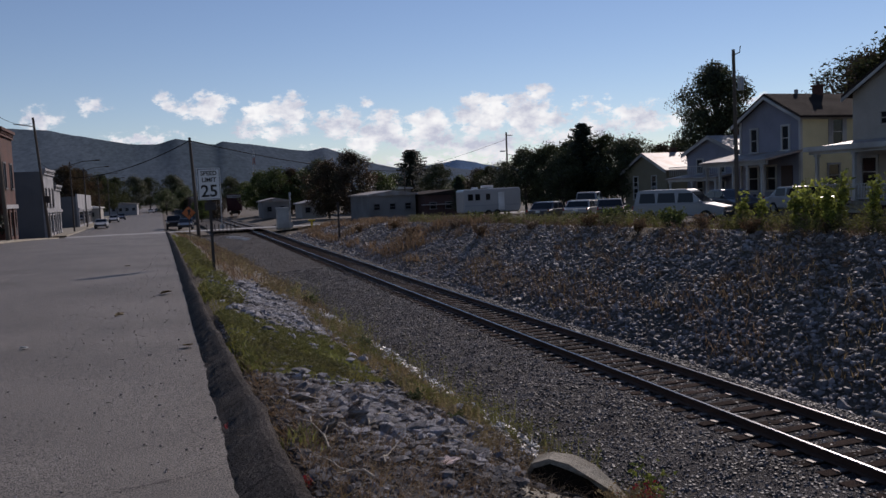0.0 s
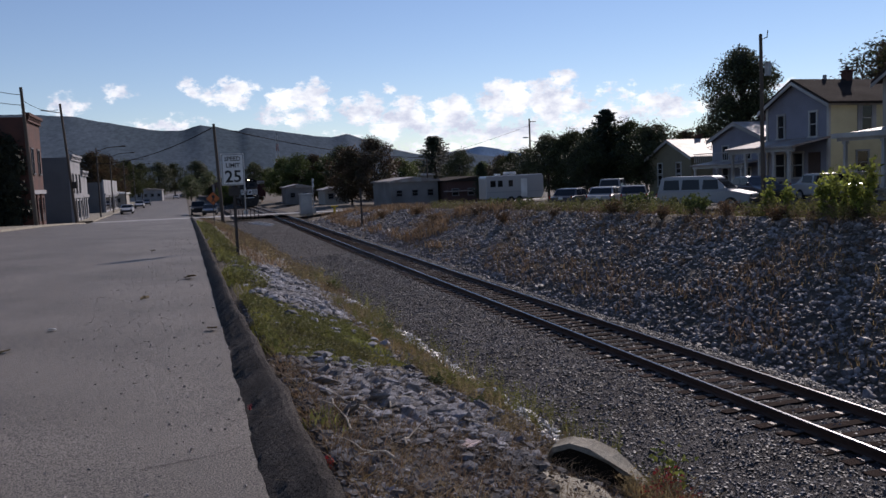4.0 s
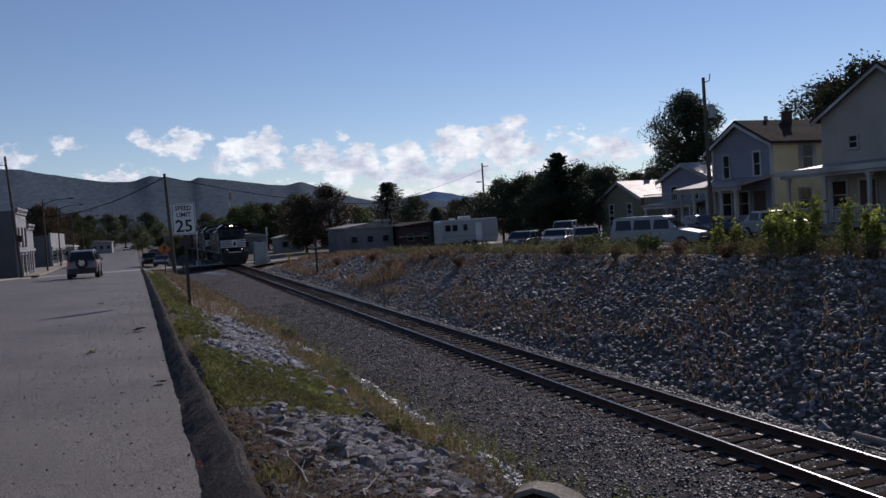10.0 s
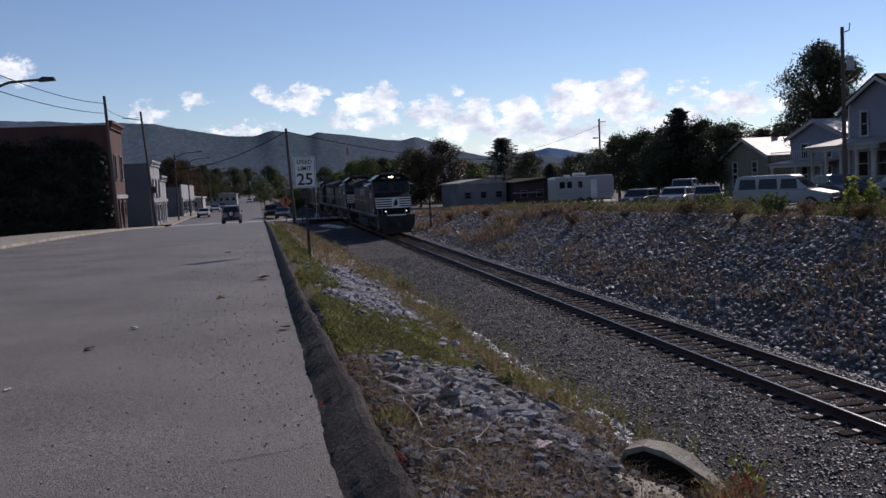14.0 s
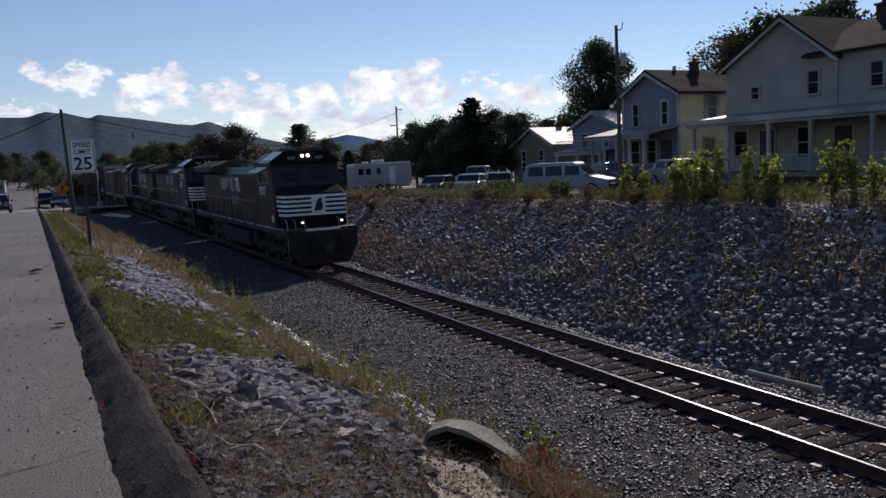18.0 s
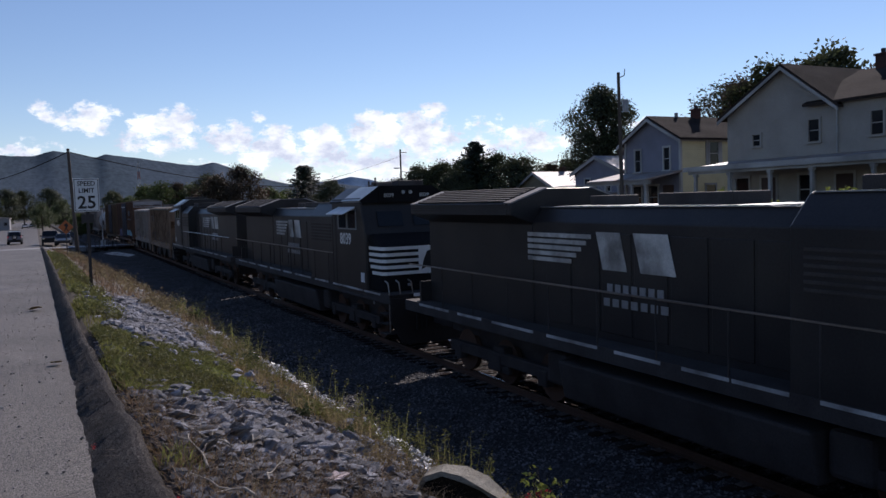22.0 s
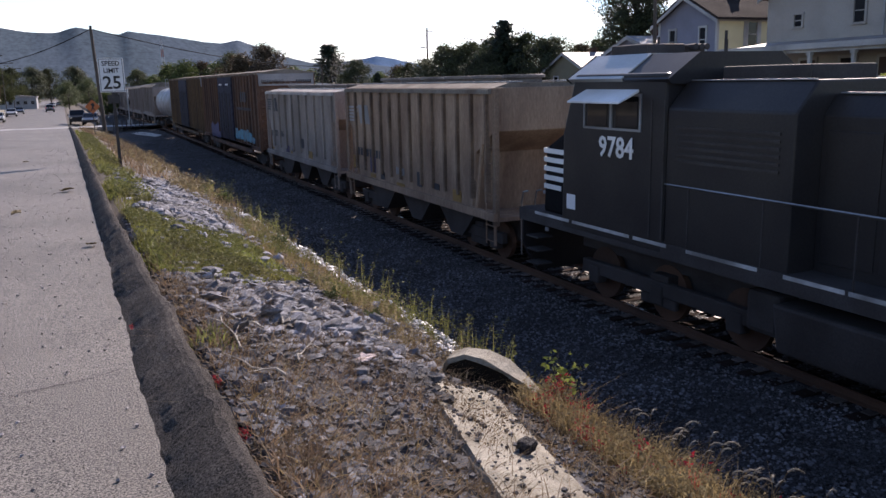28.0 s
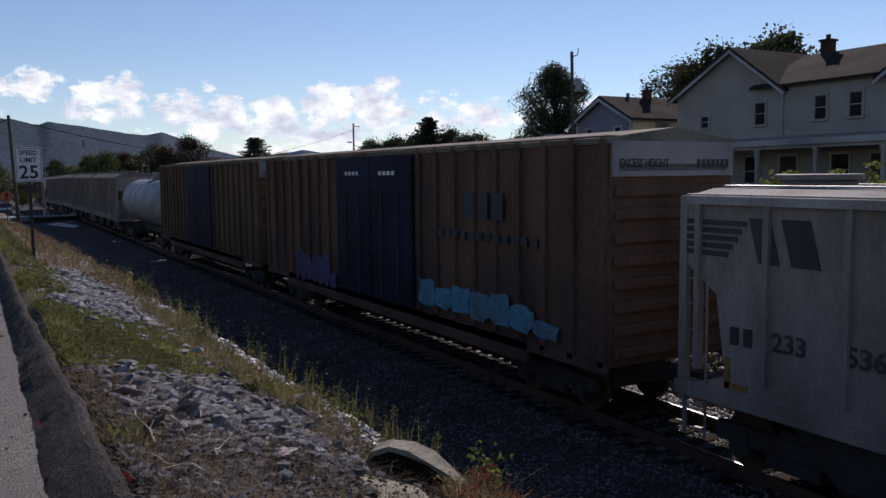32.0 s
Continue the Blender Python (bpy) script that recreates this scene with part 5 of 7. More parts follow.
WHITEWALL = siding("white_clapboard", (0.32, 0.295, 0.26))
BLUEWALL = siding("pale_blue_clapboard", (0.19, 0.195, 0.24))
YELLOWWALL = siding("pale_yellow_clapboard", (0.62, 0.55, 0.33))
BEIGEWALL = siding("beige_clapboard", (0.17, 0.15, 0.1))
SHINGLE = mat("dark_brown_shingles", (0.03, 0.024, 0.022), rough=1.0, spec=0.05, scale=5, vary=0.45, bump=0.6, col2=(0.05, 0.04, 0.036), stretch=(1, 1, 3))
METALROOF = mat("pale_metal_roof", (0.28, 0.27, 0.26), rough=0.6, metal=0.15, scale=3, vary=0.35, bump=0.1, col2=(0.22, 0.17, 0.145), big=0.9)
TRIM = mat("white_trim", (0.4, 0.395, 0.38), rough=0.6, scale=2, vary=0.12, bump=0.05)
BRICK = mat("dark_red_brick", (0.085, 0.036, 0.028), rough=0.9, scale=5, vary=0.25, bump=0.3, col2=(0.055, 0.028, 0.024), big=0.8)
CURTAIN = mat("dim_curtain", (0.3, 0.3, 0.3), rough=0.9, scale=2, bump=0.1)
DARKDOOR = mat("dark_door", (0.06, 0.035, 0.03), rough=0.6, scale=3, bump=0.1)


def window_in(parent, face, c, w, h, trim=None, deep=0.09):
    """A sash window on a wall. face: 'x' for a wall facing -x, 'y' for one facing -y; c: its centre on the wall's face."""
    trim = trim or TRIM
    def put(dx, dz, sx, sz, d, s):
        return ((c[0] + d, c[1] + dx, c[2] + dz), (s, sx, sz)) if face == "x" else ((c[0] + dx, c[1] + d, c[2] + dz), (sx, s, sz))
    win = boxes("window", [put(0, h / 2 + 0.05, w + 0.24, 0.12, -0.03, deep), put(-w / 2 - 0.05, 0, 0.11, h + 0.02, -0.03, deep), put(w / 2 + 0.05, 0, 0.11, h + 0.02, -0.03, deep)], trim, parent)
    boxes("sill", [put(0, -h / 2 - 0.05, w + 0.28, 0.09, -0.05, deep + 0.08)], trim, win)
    for z in (-h / 4, h / 4):
        boxes("pane", [put(0, z, w - 0.06, h / 2 - 0.05, -0.014 if z > 0 else -0.008, 0.02)], GLASS, win)
    boxes("meeting_rail", [put(0, 0, w, 0.05, -0.02, 0.05)], trim, win)
    return win


def gable(parent, name, x0, x1, y0, y1, z0, z1, wallmat, ridge, axis, peak, roofmat, over=0.35, peak_at=None):
    """A block with a gable roof; axis: 'x' when the ridge runs along x."""
    bm = bmesh.new()
    if axis == "x":
        ym = peak_at if peak_at is not None else (y0 + y1) / 2
        prism(bm, [(y0, z0), (y1, z0), (y1, z1), (ym, peak), (y0, z1)], 0, x0, x1)
    else:
        xm = (x0 + x1) / 2
        prism(bm, [(x0, z0), (x1, z0), (x1, z1), (xm, peak), (x0, z1)], 1, y0, y1)
    part(name, bm, wallmat, parent)
    t = 0.14
    for side in (0, 1):
        bm = bmesh.new()
        if axis == "x":
            ym = peak_at if peak_at is not None else (y0 + y1) / 2
            e = y0 if side == 0 else y1
            sl = (peak - z1) / abs(ym - e)
            eo = e + (-over if side == 0 else over)
            prism(bm, [(ym, peak + 0.02), (eo, z1 - over * sl + 0.02), (eo, z1 - over * sl + 0.02 + t), (ym, peak + 0.02 + t)], 0, x0 - over, x1 + over)
        else:
            xm = (x0 + x1) / 2
            e = x0 if side == 0 else x1
            sl = (peak - z1) / abs(xm - e)
            eo = e + (-over if side == 0 else over)
            prism(bm, [(xm, peak + 0.02), (eo, z1 - over * sl + 0.02), (eo, z1 - over * sl + 0.02 + t), (xm, peak + 0.02 + t)], 1, y0 - over, y1 + over)
        part("roof_slope", bm, roofmat, parent)
    # rake boards
    if axis == "x":
        ym = peak_at if peak_at is not None else (y0 + y1) / 2
        for e, o in ((y0, -over), (y1, over)):
            sl = (peak - z1) / abs(ym - e)
            bm = bmesh.new()
            prism(bm, [(ym, peak), (e + o, z1 - over * sl), (e + o, z1 - over * sl - 0.18), (ym, peak - 0.18)], 0, x0 - over - 0.02, x0 - over + 0.04)
            part("rake_board", bm, TRIM, parent)


def porch(parent, x0, x1, y0, y1, zfloor, zeave, ztop, posts, roofmat, rail=True):
    """A lean-to porch in front of a wall at x1, its eave at x0."""
    bm = bmesh.new()
    prism(bm, [(x0 - 0.25, zeave), (x1, ztop), (x1, ztop + 0.12), (x0 - 0.25, zeave + 0.12)], 1, y0 - 0.25, y1 + 0.25)
    part("porch_roof", bm, roofmat, parent, "sloping porch roof")
    boxes("porch_beam", [((x0, (y0 + y1) / 2, zeave - 0.1), (0.16, y1 - y0 + 0.2, 0.22))], TRIM, parent)
    boxes("porch_floor", [(((x0 + x1) / 2, (y0 + y1) / 2, zfloor - 0.1), (x1 - x0 + 0.2, y1 - y0, 0.2))], CONCRETE, parent)
    boxes("porch_skirt", [((x0 + 0.1, (y0 + y1) / 2, zfloor / 2 - 0.45), (0.1, y1 - y0, zfloor + 0.7))], BRICK, parent)
    for y in posts:
        boxes("porch_post", [((x0, y, (zfloor + zeave) / 2 - 0.1), (0.15, 0.15, zeave - zfloor - 0.2)), ((x0, y, zeave - 0.28), (0.24, 0.24, 0.12)), ((x0, y, zfloor + 0.1), (0.24, 0.24, 0.2))], TRIM, parent)
    if rail:
        ps = sorted(posts)
        for a, b in list(zip(ps, ps[1:])):
            items = [((x0, (a + b) / 2, zfloor + 0.82), (0.06, b - a - 0.15, 0.05)), ((x0, (a + b) / 2, zfloor + 0.12), (0.05, b - a - 0.15, 0.05))]
            n = int((b - a) / 0.16)
            items += [((x0, a + (b - a) * (i + 0.5) / n, zfloor + 0.46), (0.03, 0.03, 0.66)) for i in range(n)]
            boxes("porch_railing", items, TRIM, parent)


def chimney(parent, x, y, z0, z1, w=0.6):
    c = boxes("chimney", [((x, y, (z0 + z1) / 2), (w, w, z1 - z0)), ((x, y, z1 - 0.06), (w + 0.14, w + 0.14, 0.12))], BRICK, parent, bevel=0.02)
    bm = bmesh.new()
    tube(bm, [(x, y, z1), (x, y, z1 + 0.25)], 0.12, 10)
    part("flue", bm, DARKSTEEL, c)


def white_house():
    h = thing("house", pose(0, 0, 0), "white two-storey clapboard house with two gables and a long porch", "house")
    X = 35.4
    gable(h, "gable_wing", X, X + 7, 27.3, 34.3, -0.3, 5.95, WHITEWALL, 0, "x", 8.15, SHINGLE, 0.4, 30.3)
    gable(h, "gable_wing", X, X + 7, 15.2, 21.9, -0.3, 5.95, WHITEWALL, 0, "x", 8.5, SHINGLE, 0.4, 18.4)
    bm = bmesh.new()
    prism(bm, [(X, -0.3), (X + 8, -0.3), (X + 8, 6.1), (X + 4, 7.75), (X, 6.0)], 1, 21.9, 27.3)
    part("main_wing", bm, WHITEWALL, h)
    for s, a, b in ((0, (X - 0.35, 5.9), (X + 4, 7.8)), (1, (X + 4, 7.8), (X + 8.3, 6.0))):
        bm = bmesh.new()
        prism(bm, [a, b, (b[0], b[1] + 0.14), (a[0], a[1] + 0.14)], 1, 20.0, 29.0)
        part("roof_slope", bm, SHINGLE, h)
    bm = bmesh.new()
    tube(bm, [(X - 0.08, 27.2, 5.9), (X - 0.08, 27.2, 3.2)], 0.05, 8)
    part("downpipe", bm, TRIM, h)
    for y, w, hh, z in ((32.2, 0.5, 0.62, 4.5), (28.55, 0.62, 1.12, 4.7), (25.1, 0.62, 1.12, 4.75), (23.3, 0.62, 1.12, 4.75), (20.2, 0.62, 1.12, 4.7), (17.0, 0.62, 1.12, 4.7)):
        window_in(h, "x", (X, y, z), w, hh, WHITEWALL)
    for y, w, hh, z in ((33.2, 0.9, 1.5, 1.75), (29.0, 0.9, 1.5, 1.75), (24.0, 0.9, 1.5, 1.75), (18.0, 0.9, 1.5, 1.75)):
        window_in(h, "x", (X, y, z), w, hh)
    for y in (31.4, 26.8, 22.0):
        boxes("door", [((X - 0.02, y, 1.4), (0.08, 0.95, 2.1))], DARKDOOR, h)
        boxes("door_frame", [((X - 0.03, y + s * 0.54, 1.4), (0.1, 0.12, 2.2)) for s in (-1, 1)] + [((X - 0.03, y, 2.53), (0.1, 1.2, 0.14))], TRIM, h)
    porch(h, 32.3, X, 14.5, 34.0, 0.35, 2.95, 3.35, [33.6, 31.2, 28.6, 26.2, 23.1, 20.0, 17.0, 14.8], METALROOF)
    boxes("porch_fascia", [((32.02, 24.25, 3.02), (0.06, 20.0, 0.26))], TRIM, h)
    chimney(h, X + 4.0, 27.6, 7.0, 8.6, 0.55)
    # stair with a pale handrail
    boxes("porch_steps", [((31.4 - 0.28 * k, 29.9, 0.25 - 0.16 * k), (0.32, 1.5, 0.16)) for k in range(3)], CONCRETE, h)
    bm = bmesh.new()
    tube(bm, [(32.2, 30.7, 1.25), (30.6, 30.7, 0.55), (30.6, 30.7, -0.1)], 0.03, 6)
    part("stair_rail", bm, TRIM, h)


def yellow_house():
    h = thing("house", pose(0, 0, 0), "two-storey house with pale blue front and pale yellow side wall", "house")
    X, Y0, Y1 = 36.7, 39.5, 44.8
    bm = bmesh.new()
    prism(bm, [(Y0 + 0.04, -0.4), (Y1, -0.4), (Y1, 5.35), ((Y0 + Y1) / 2, 6.75), (Y0 + 0.04, 5.35)], 0, X, X + 9)
    part("blue_wall", bm, BLUEWALL, h, "pale blue clapboard walls")
    boxes("side_wall", [((X + 4.5, Y0 - 0.02, 2.45), (9.0, 0.12, 5.7))], YELLOWWALL, h, "pale yellow clapboard side wall")
    boxes("corner_board", [((X - 0.02, Y0 - 0.04, 2.45), (0.16, 0.16, 5.75))], TRIM, h)
    boxes("corner_board", [((X - 0.02, Y1, 2.45), (0.12, 0.14, 5.75))], TRIM, h)
    boxes("frieze_board", [((X + 4.5, Y0 - 0.1, 5.2), (9.2, 0.08, 0.28))], TRIM, h)
    ym = (Y0 + Y1) / 2
    for e, o in ((Y0, -0.45), (Y1, 0.45)):
        bm = bmesh.new()
        sl = 1.4 / (ym - Y0)
        prism(bm, [(ym, 6.78), (e + o, 5.38 - 0.45 * sl), (e + o, 5.52 - 0.45 * sl), (ym, 6.94)], 0, X - 0.4, X + 9.4)
        part("roof_slope", bm, SHINGLE, h)
        bm = bmesh.new()
        prism(bm, [(ym, 6.76), (e + o, 5.36 - 0.45 * sl), (e + o, 5.16 - 0.45 * sl), (ym, 6.56)], 0, X - 0.46, X - 0.38)
        part("rake_board", bm, TRIM, h)
    for y in (43.5, 40.7):
        window_in(h, "x", (X, y, 4.05), 0.55, 1.45)
    for y in (43.6, 42.0):
        window_in(h, "x", (X, y, 1.6), 0.85, 1.5)
    boxes("door", [((X - 0.02, 40.6, 1.3), (0.08, 0.95, 2.1))], DARKDOOR, h)
    window_in(h, "y", (X + 2.75, Y0 - 0.08, 4.3), 0.75, 1.5)
    boxes("window_surround", [((X + 2.2, Y0 - 0.1, 4.3), (0.3, 0.06, 1.8)), ((X + 3.3, Y0 - 0.1, 4.3), (0.3, 0.06, 1.8))], TRIM, h)
    window_in(h, "y", (X + 2.45, Y0 - 0.08, 1.65), 0.8, 1.3)
    porch(h, 34.2, X, 39.6, 45.4, 0.2, 2.65, 3.15, [45.1, 43.8, 42.5, 41.2, 39.9], METALROOF, False)
    chimney(h, X + 3.9, 42.15, 5.6, 7.5, 0.48)
    bm = bmesh.new()
    tube(bm, [(X + 2.2, 42.2, 6.6), (X + 2.2, 42.2, 7.2)], 0.12, 8)
    part("vent_pipe", bm, GALV, h)


def small_house(x, y, w, d, zb, ze, zp, wall, roof, label, axis="x", chim=True, balcony=False):
    h = thing("house", pose(0, 0, 0), label, "house")
    gable(h, "wall", x, x + d, y, y + w, zb, ze, wall, 0, axis, zp, roof, 0.4)
    for k in (0.28, 0.72):
        window_in(h, "x", (x, y + w * k, ze - 1.2), 0.8, 1.2)
        window_in(h, "x", (x, y + w * k, zb + 1.7), 0.8, 1.3)
    window_in(h, "y", (x + d * 0.5, y, ze - 1.3), 0.8, 1.2)
    if chim:
        chimney(h, x + d * 0.45, y + w * 0.55, zp - 0.6, zp + 0.7, 0.5)
    if balcony:
        porch(h, x - 2.0, x, y, y + w, zb + 0.4, zb + 2.6, zb + 2.9, [y + 0.2, y + w * 0.5, y + w - 0.2], roof, True)
        items = [((x - 2.0, y + w * (i + 0.5) / 24, ze - 1.6), (0.04, 0.04, 0.8)) for i in range(24)] + [((x - 2.0, y + w / 2, ze - 1.2), (0.07, w, 0.06))]
        boxes("balcony_railing", items, TRIM, h)
    return h


white_house()
yellow_house()
small_house(46.2, 57.0, 6.8, 7, -0.8, 4.1, 5.4, BLUEWALL, METALROOF, "pale blue house with a metal roof and a balcony", "x", True, True)
small_house(50.0, 72.6, 8.0, 9, -1.2, 2.9, 4.7, BEIGEWALL, METALROOF, "beige house with a pale metal roof", "x", True)

# long low buildings by the crossing
DULLTRIM = mat("dull_grey_trim", (0.16, 0.16, 0.165), rough=0.7, scale=2, bump=0.05)
DULLRED = mat("dull_red_siding", (0.075, 0.04, 0.036), rough=0.8, scale=3, vary=0.2, bump=0.2)
GREYWALL = mat("grey_render_wall", (0.19, 0.185, 0.18), rough=0.85, scale=3, vary=0.2, bump=0.2, col2=(0.13, 0.125, 0.12))


def low_building(x0, x1, y0, y1, zb, zt, wall, roof, label, windows=3):
    b = thing("building", pose(0, 0, 0), label, "building")
    boxes("wall", [(((x0 + x1) / 2, (y0 + y1) / 2, (zb + zt) / 2), (x1 - x0, y1 - y0, zt - zb))], wall, b)
    bm = bmesh.new()
    prism(bm, [(x0 - 0.3, zt), (x1 + 0.3, zt), (x1 + 0.3, zt + 0.2), ((x0 + x1) / 2, zt + 0.7), (x0 - 0.3, zt + 0.2)], 1, y0 - 0.3, y1 + 0.3)
    part("roof", bm, roof, b)
    for k in range(windows):
        window_in(b, "y", (x0 + (x1 - x0) * (k + 0.5) / windows, y0, (zb + zt) / 2 + 0.2), 0.8, 0.8, DULLTRIM)
    return b


BRIGHTROOF = mat("bright_metal_roof", (0.78, 0.77, 0.75), rough=0.4, metal=0.1, scale=3, vary=0.15, bump=0.1, col2=(0.55, 0.52, 0.5), big=0.5)
low_building(34.0, 44.5, 146, 158, -2.0, 2.3, WHITEWALL, BRIGHTROOF, "long low building under a bright metal roof", 4)
low_building(26.6, 33.2, 107, 118, -2.1, 1.3, GREYWALL, METALROOF, "low grey building with a pale roof")
low_building(33.6, 42.5, 104, 116, -2.1, 1.1, DULLRED, SHINGLE, "long low dull red building", 4)
boxes("awning", [((35.2, 103.7, -0.15), (4.2, 0.9, 0.14))], METALROOF, None)
tagged(bpy.data.objects["awning"], "pale flat awning over a shop front", "awning")
low_building(17.0, 21.5, 145, 152, -2.0, 0.9, GREYWALL, METALROOF, "small grey shed beyond the crossing", 2)
low_building(22.0, 26.0, 134, 141, -2.0, 0.3, WHITEWALL, METALROOF, "small white shed with a pale roof", 2)


def camper():
    c = thing("camper_trailer", pose(28.2, 75.0, level(75) + 0.05, 0, 0, -2), "white travel trailer with a stepped roof, parked on gravel", "camper trailer")
    bm = bmesh.new()
    prism(bm, [(0.0, 0.45), (5.9, 0.45), (6.1, 0.8), (6.1, 2.55), (5.95, 2.8), (0.12, 2.72), (0, 2.55)], 1, 0, 2.3)
    part("body", bm, WHITECAR, c, bevel=0.08)
    for x, w in ((0.75, 0.55), (1.5, 0.5), (2.6, 0.45)):
        boxes("window", [((x, -0.012, 1.95), (w, 0.03, 0.62))], GLASS, c, bevel=0.02)
    boxes("door", [((4.0, -0.012, 1.5), (0.65, 0.03, 1.75))], WHITEPAINT, c, bevel=0.02)
    boxes("roof_unit", [((2.9, 1.1, 2.95), (1.1, 0.8, 0.28))], WHITEPAINT, c, bevel=0.05)
    boxes("roof_vent", [((1.6, 1.1, 2.85), (0.5, 0.5, 0.16))], WHITEPAINT, c)
    boxes("skirt_stripe", [((3.0, -0.012, 1.12), (5.8, 0.02, 0.1))], SILVER, c)
    for x in (2.6, 3.5):
        bm = bmesh.new()
        tube(bm, [(x, -0.02, 0.34), (x, 0.2, 0.34)], 0.34, 18)
        part("wheel", bm, RUBBER, c)
    boxes("chassis", [((3.0, 1.15, 0.45), (5.8, 1.6, 0.18))], DARKSTEEL, c)


camper()
yz = lambda y: level(y) - yard_dip(y) + 0.05
van(pose(26.6, 37.2, yz(37.2), 0, 0, -143), VANWHITE, "silver-white full-size van parked behind the crest")
sedan(pose(26.8, 53.5, yz(53.5), 0, 0, -48), DARKCAR, "dark car parked in the gravel yard")
sedan(pose(28.4, 51.6, yz(51.6), 0, 0, -40), SILVER, "silver car parked in the gravel yard")
sedan(pose(28.9, 48.6, yz(48.6), 0, 0, -30), DARKCAR, "dark blue car parked in the gravel yard")
pickup(pose(34.0, 60.5, level(60.5), 0, 0, -50), SILVER, "silver pickup truck parked in the yard")
sedan(pose(30.9, 38.6, level(38.6) - 0.05, 0, 0, 170), DARKCAR, "dark car parked before the yellow house")
sedan(pose(30.9, 33.0, level(33) - 0.05, 0, 0, 172), SILVER, "silver car parked before the white house")
pickup(pose(1.6, 114, level(114) + 0.01, 0, 0, 180), BLACKCAR, "black pickup truck standing past the crossing")
sedan(pose(3.0, 109.5, level(109) + 0.02, 0, 0, 175), DARKCAR, "dark car standing at the crossing", "cars along the street")
for x, y, m_, lb in ((-8.6, 134, WHITECAR, "white car at the kerb"), (-8.7, 172, SILVER, "silver car at the kerb"), (-8.4, 196, DARKCAR, "dark car at the kerb"), (-3.0, 290, WHITECAR, "white car far down the street"), (-1.0, 310, DARKCAR, "dark car far down the street")):
    sedan(pose(x, y, level(y) + 0.03, 0, 0, 180), m_, lb, "cars along the street")
SUV = suv(pose(-4.5, -26, 0.03), SUVGREY, "grey sport utility vehicle with a spare wheel on its tailgate")

# ---- street side buildings ----
IVY = leaf_mat("dark_ivy", (0.016, 0.02, 0.01), (0.01, 0.014, 0.008), 0.05)
DARKWALL = mat("dark_grey_side_wall", (0.11, 0.11, 0.115), rough=0.9, scale=3, vary=0.2, bump=0.2, col2=(0.08, 0.08, 0.085))
LIGHTWALL = mat("weathered_light_wall", (0.27, 0.27, 0.28), rough=0.85, scale=3, vary=0.15, bump=0.15, col2=(0.19, 0.19, 0.2))
RED_BRICK_PIECE = mat("brick_piece", (0.26, 0.1, 0.07), rough=0.9, scale=5, vary=0.25, bump=0.3, col2=(0.19, 0.075, 0.06), per_object=0.3)


def facing_window(parent, x, y, z, w, h, arch=True):
    win = boxes("window", [((x + 0.02, y - w / 2 - 0.05, z), (0.1, 0.1, h)), ((x + 0.02, y + w / 2 + 0.05, z), (0.1, 0.1, h)), ((x + 0.02, y, z + h / 2 + 0.05), (0.12, w + 0.3, 0.14))], DARKWALL, parent)
    boxes("sill", [((x + 0.05, y, z - h / 2 - 0.06), (0.2, w + 0.3, 0.12))], DARKWALL, win)
    for k in (-1, 1):
        boxes("pane", [((x + 0.015, y, z + k * h / 4), (0.02, w, h / 2 - 0.06))], GLASS, win)


def shop(x, y0, y1, depth, zb, zt, wall, side, label, upper, cornice=True, shopfront=True):
    """A flat-roofed street building whose front faces +x."""
    b = thing("shop_building", pose(0, 0, 0), label, "building", "buildings along the street")
    boxes("wall", [((x - depth / 2, (y0 + y1) / 2, (zb + zt) / 2), (depth, y1 - y0, zt - zb))], side, b)
    boxes("front_wall", [((x + 0.1, (y0 + y1) / 2, (zb + zt) / 2 + 0.2), (0.25, y1 - y0 + 0.1, zt - zb + 0.4))], wall, b)
    if cornice:
        boxes("cornice", [((x + 0.3, (y0 + y1) / 2, zt + 0.25), (0.5, y1 - y0 + 0.4, 0.25)), ((x + 0.25, (y0 + y1) / 2, zt - 0.25), (0.3, y1 - y0 + 0.2, 0.15))], wall, b)
        n = int((y1 - y0) / 0.6)
        boxes("dentils", [((x + 0.32, y0 + (y1 - y0) * (i + 0.5) / n, zt), (0.25, 0.22, 0.28)) for i in range(n)], wall, b)
    n = upper
    for i in range(n):
        y = y0 + (y1 - y0) * (i + 0.5) / n
        if zt - zb > 7:
            facing_window(b, x + 0.225, y, zb + (zt - zb) * 0.62, 1.0, 2.1)
    if shopfront:
        boxes("shopfront_band", [((x + 0.28, (y0 + y1) / 2, zb + 3.3), (0.3, y1 - y0, 0.35))], LIGHTWALL, b)
        for i in range(3):
            y = y0 + (y1 - y0) * (i + 0.5) / 3
            boxes("shop_window", [((x + 0.235, y, zb + 1.75), (0.04, (y1 - y0) / 3 - 0.9, 2.1))], GLASS, b)
            boxes("pilaster", [((x + 0.26, y0 + (y1 - y0) * i / 3, zb + 1.6), (0.18, 0.4, 3.2))], wall, b)
    return b


brick_b = shop(-12.6, 76.5, 82.8, 18, level(78) - 0.3, 8.1, BRICK, BRICK, "two-storey red brick building with a corniced front", 2)
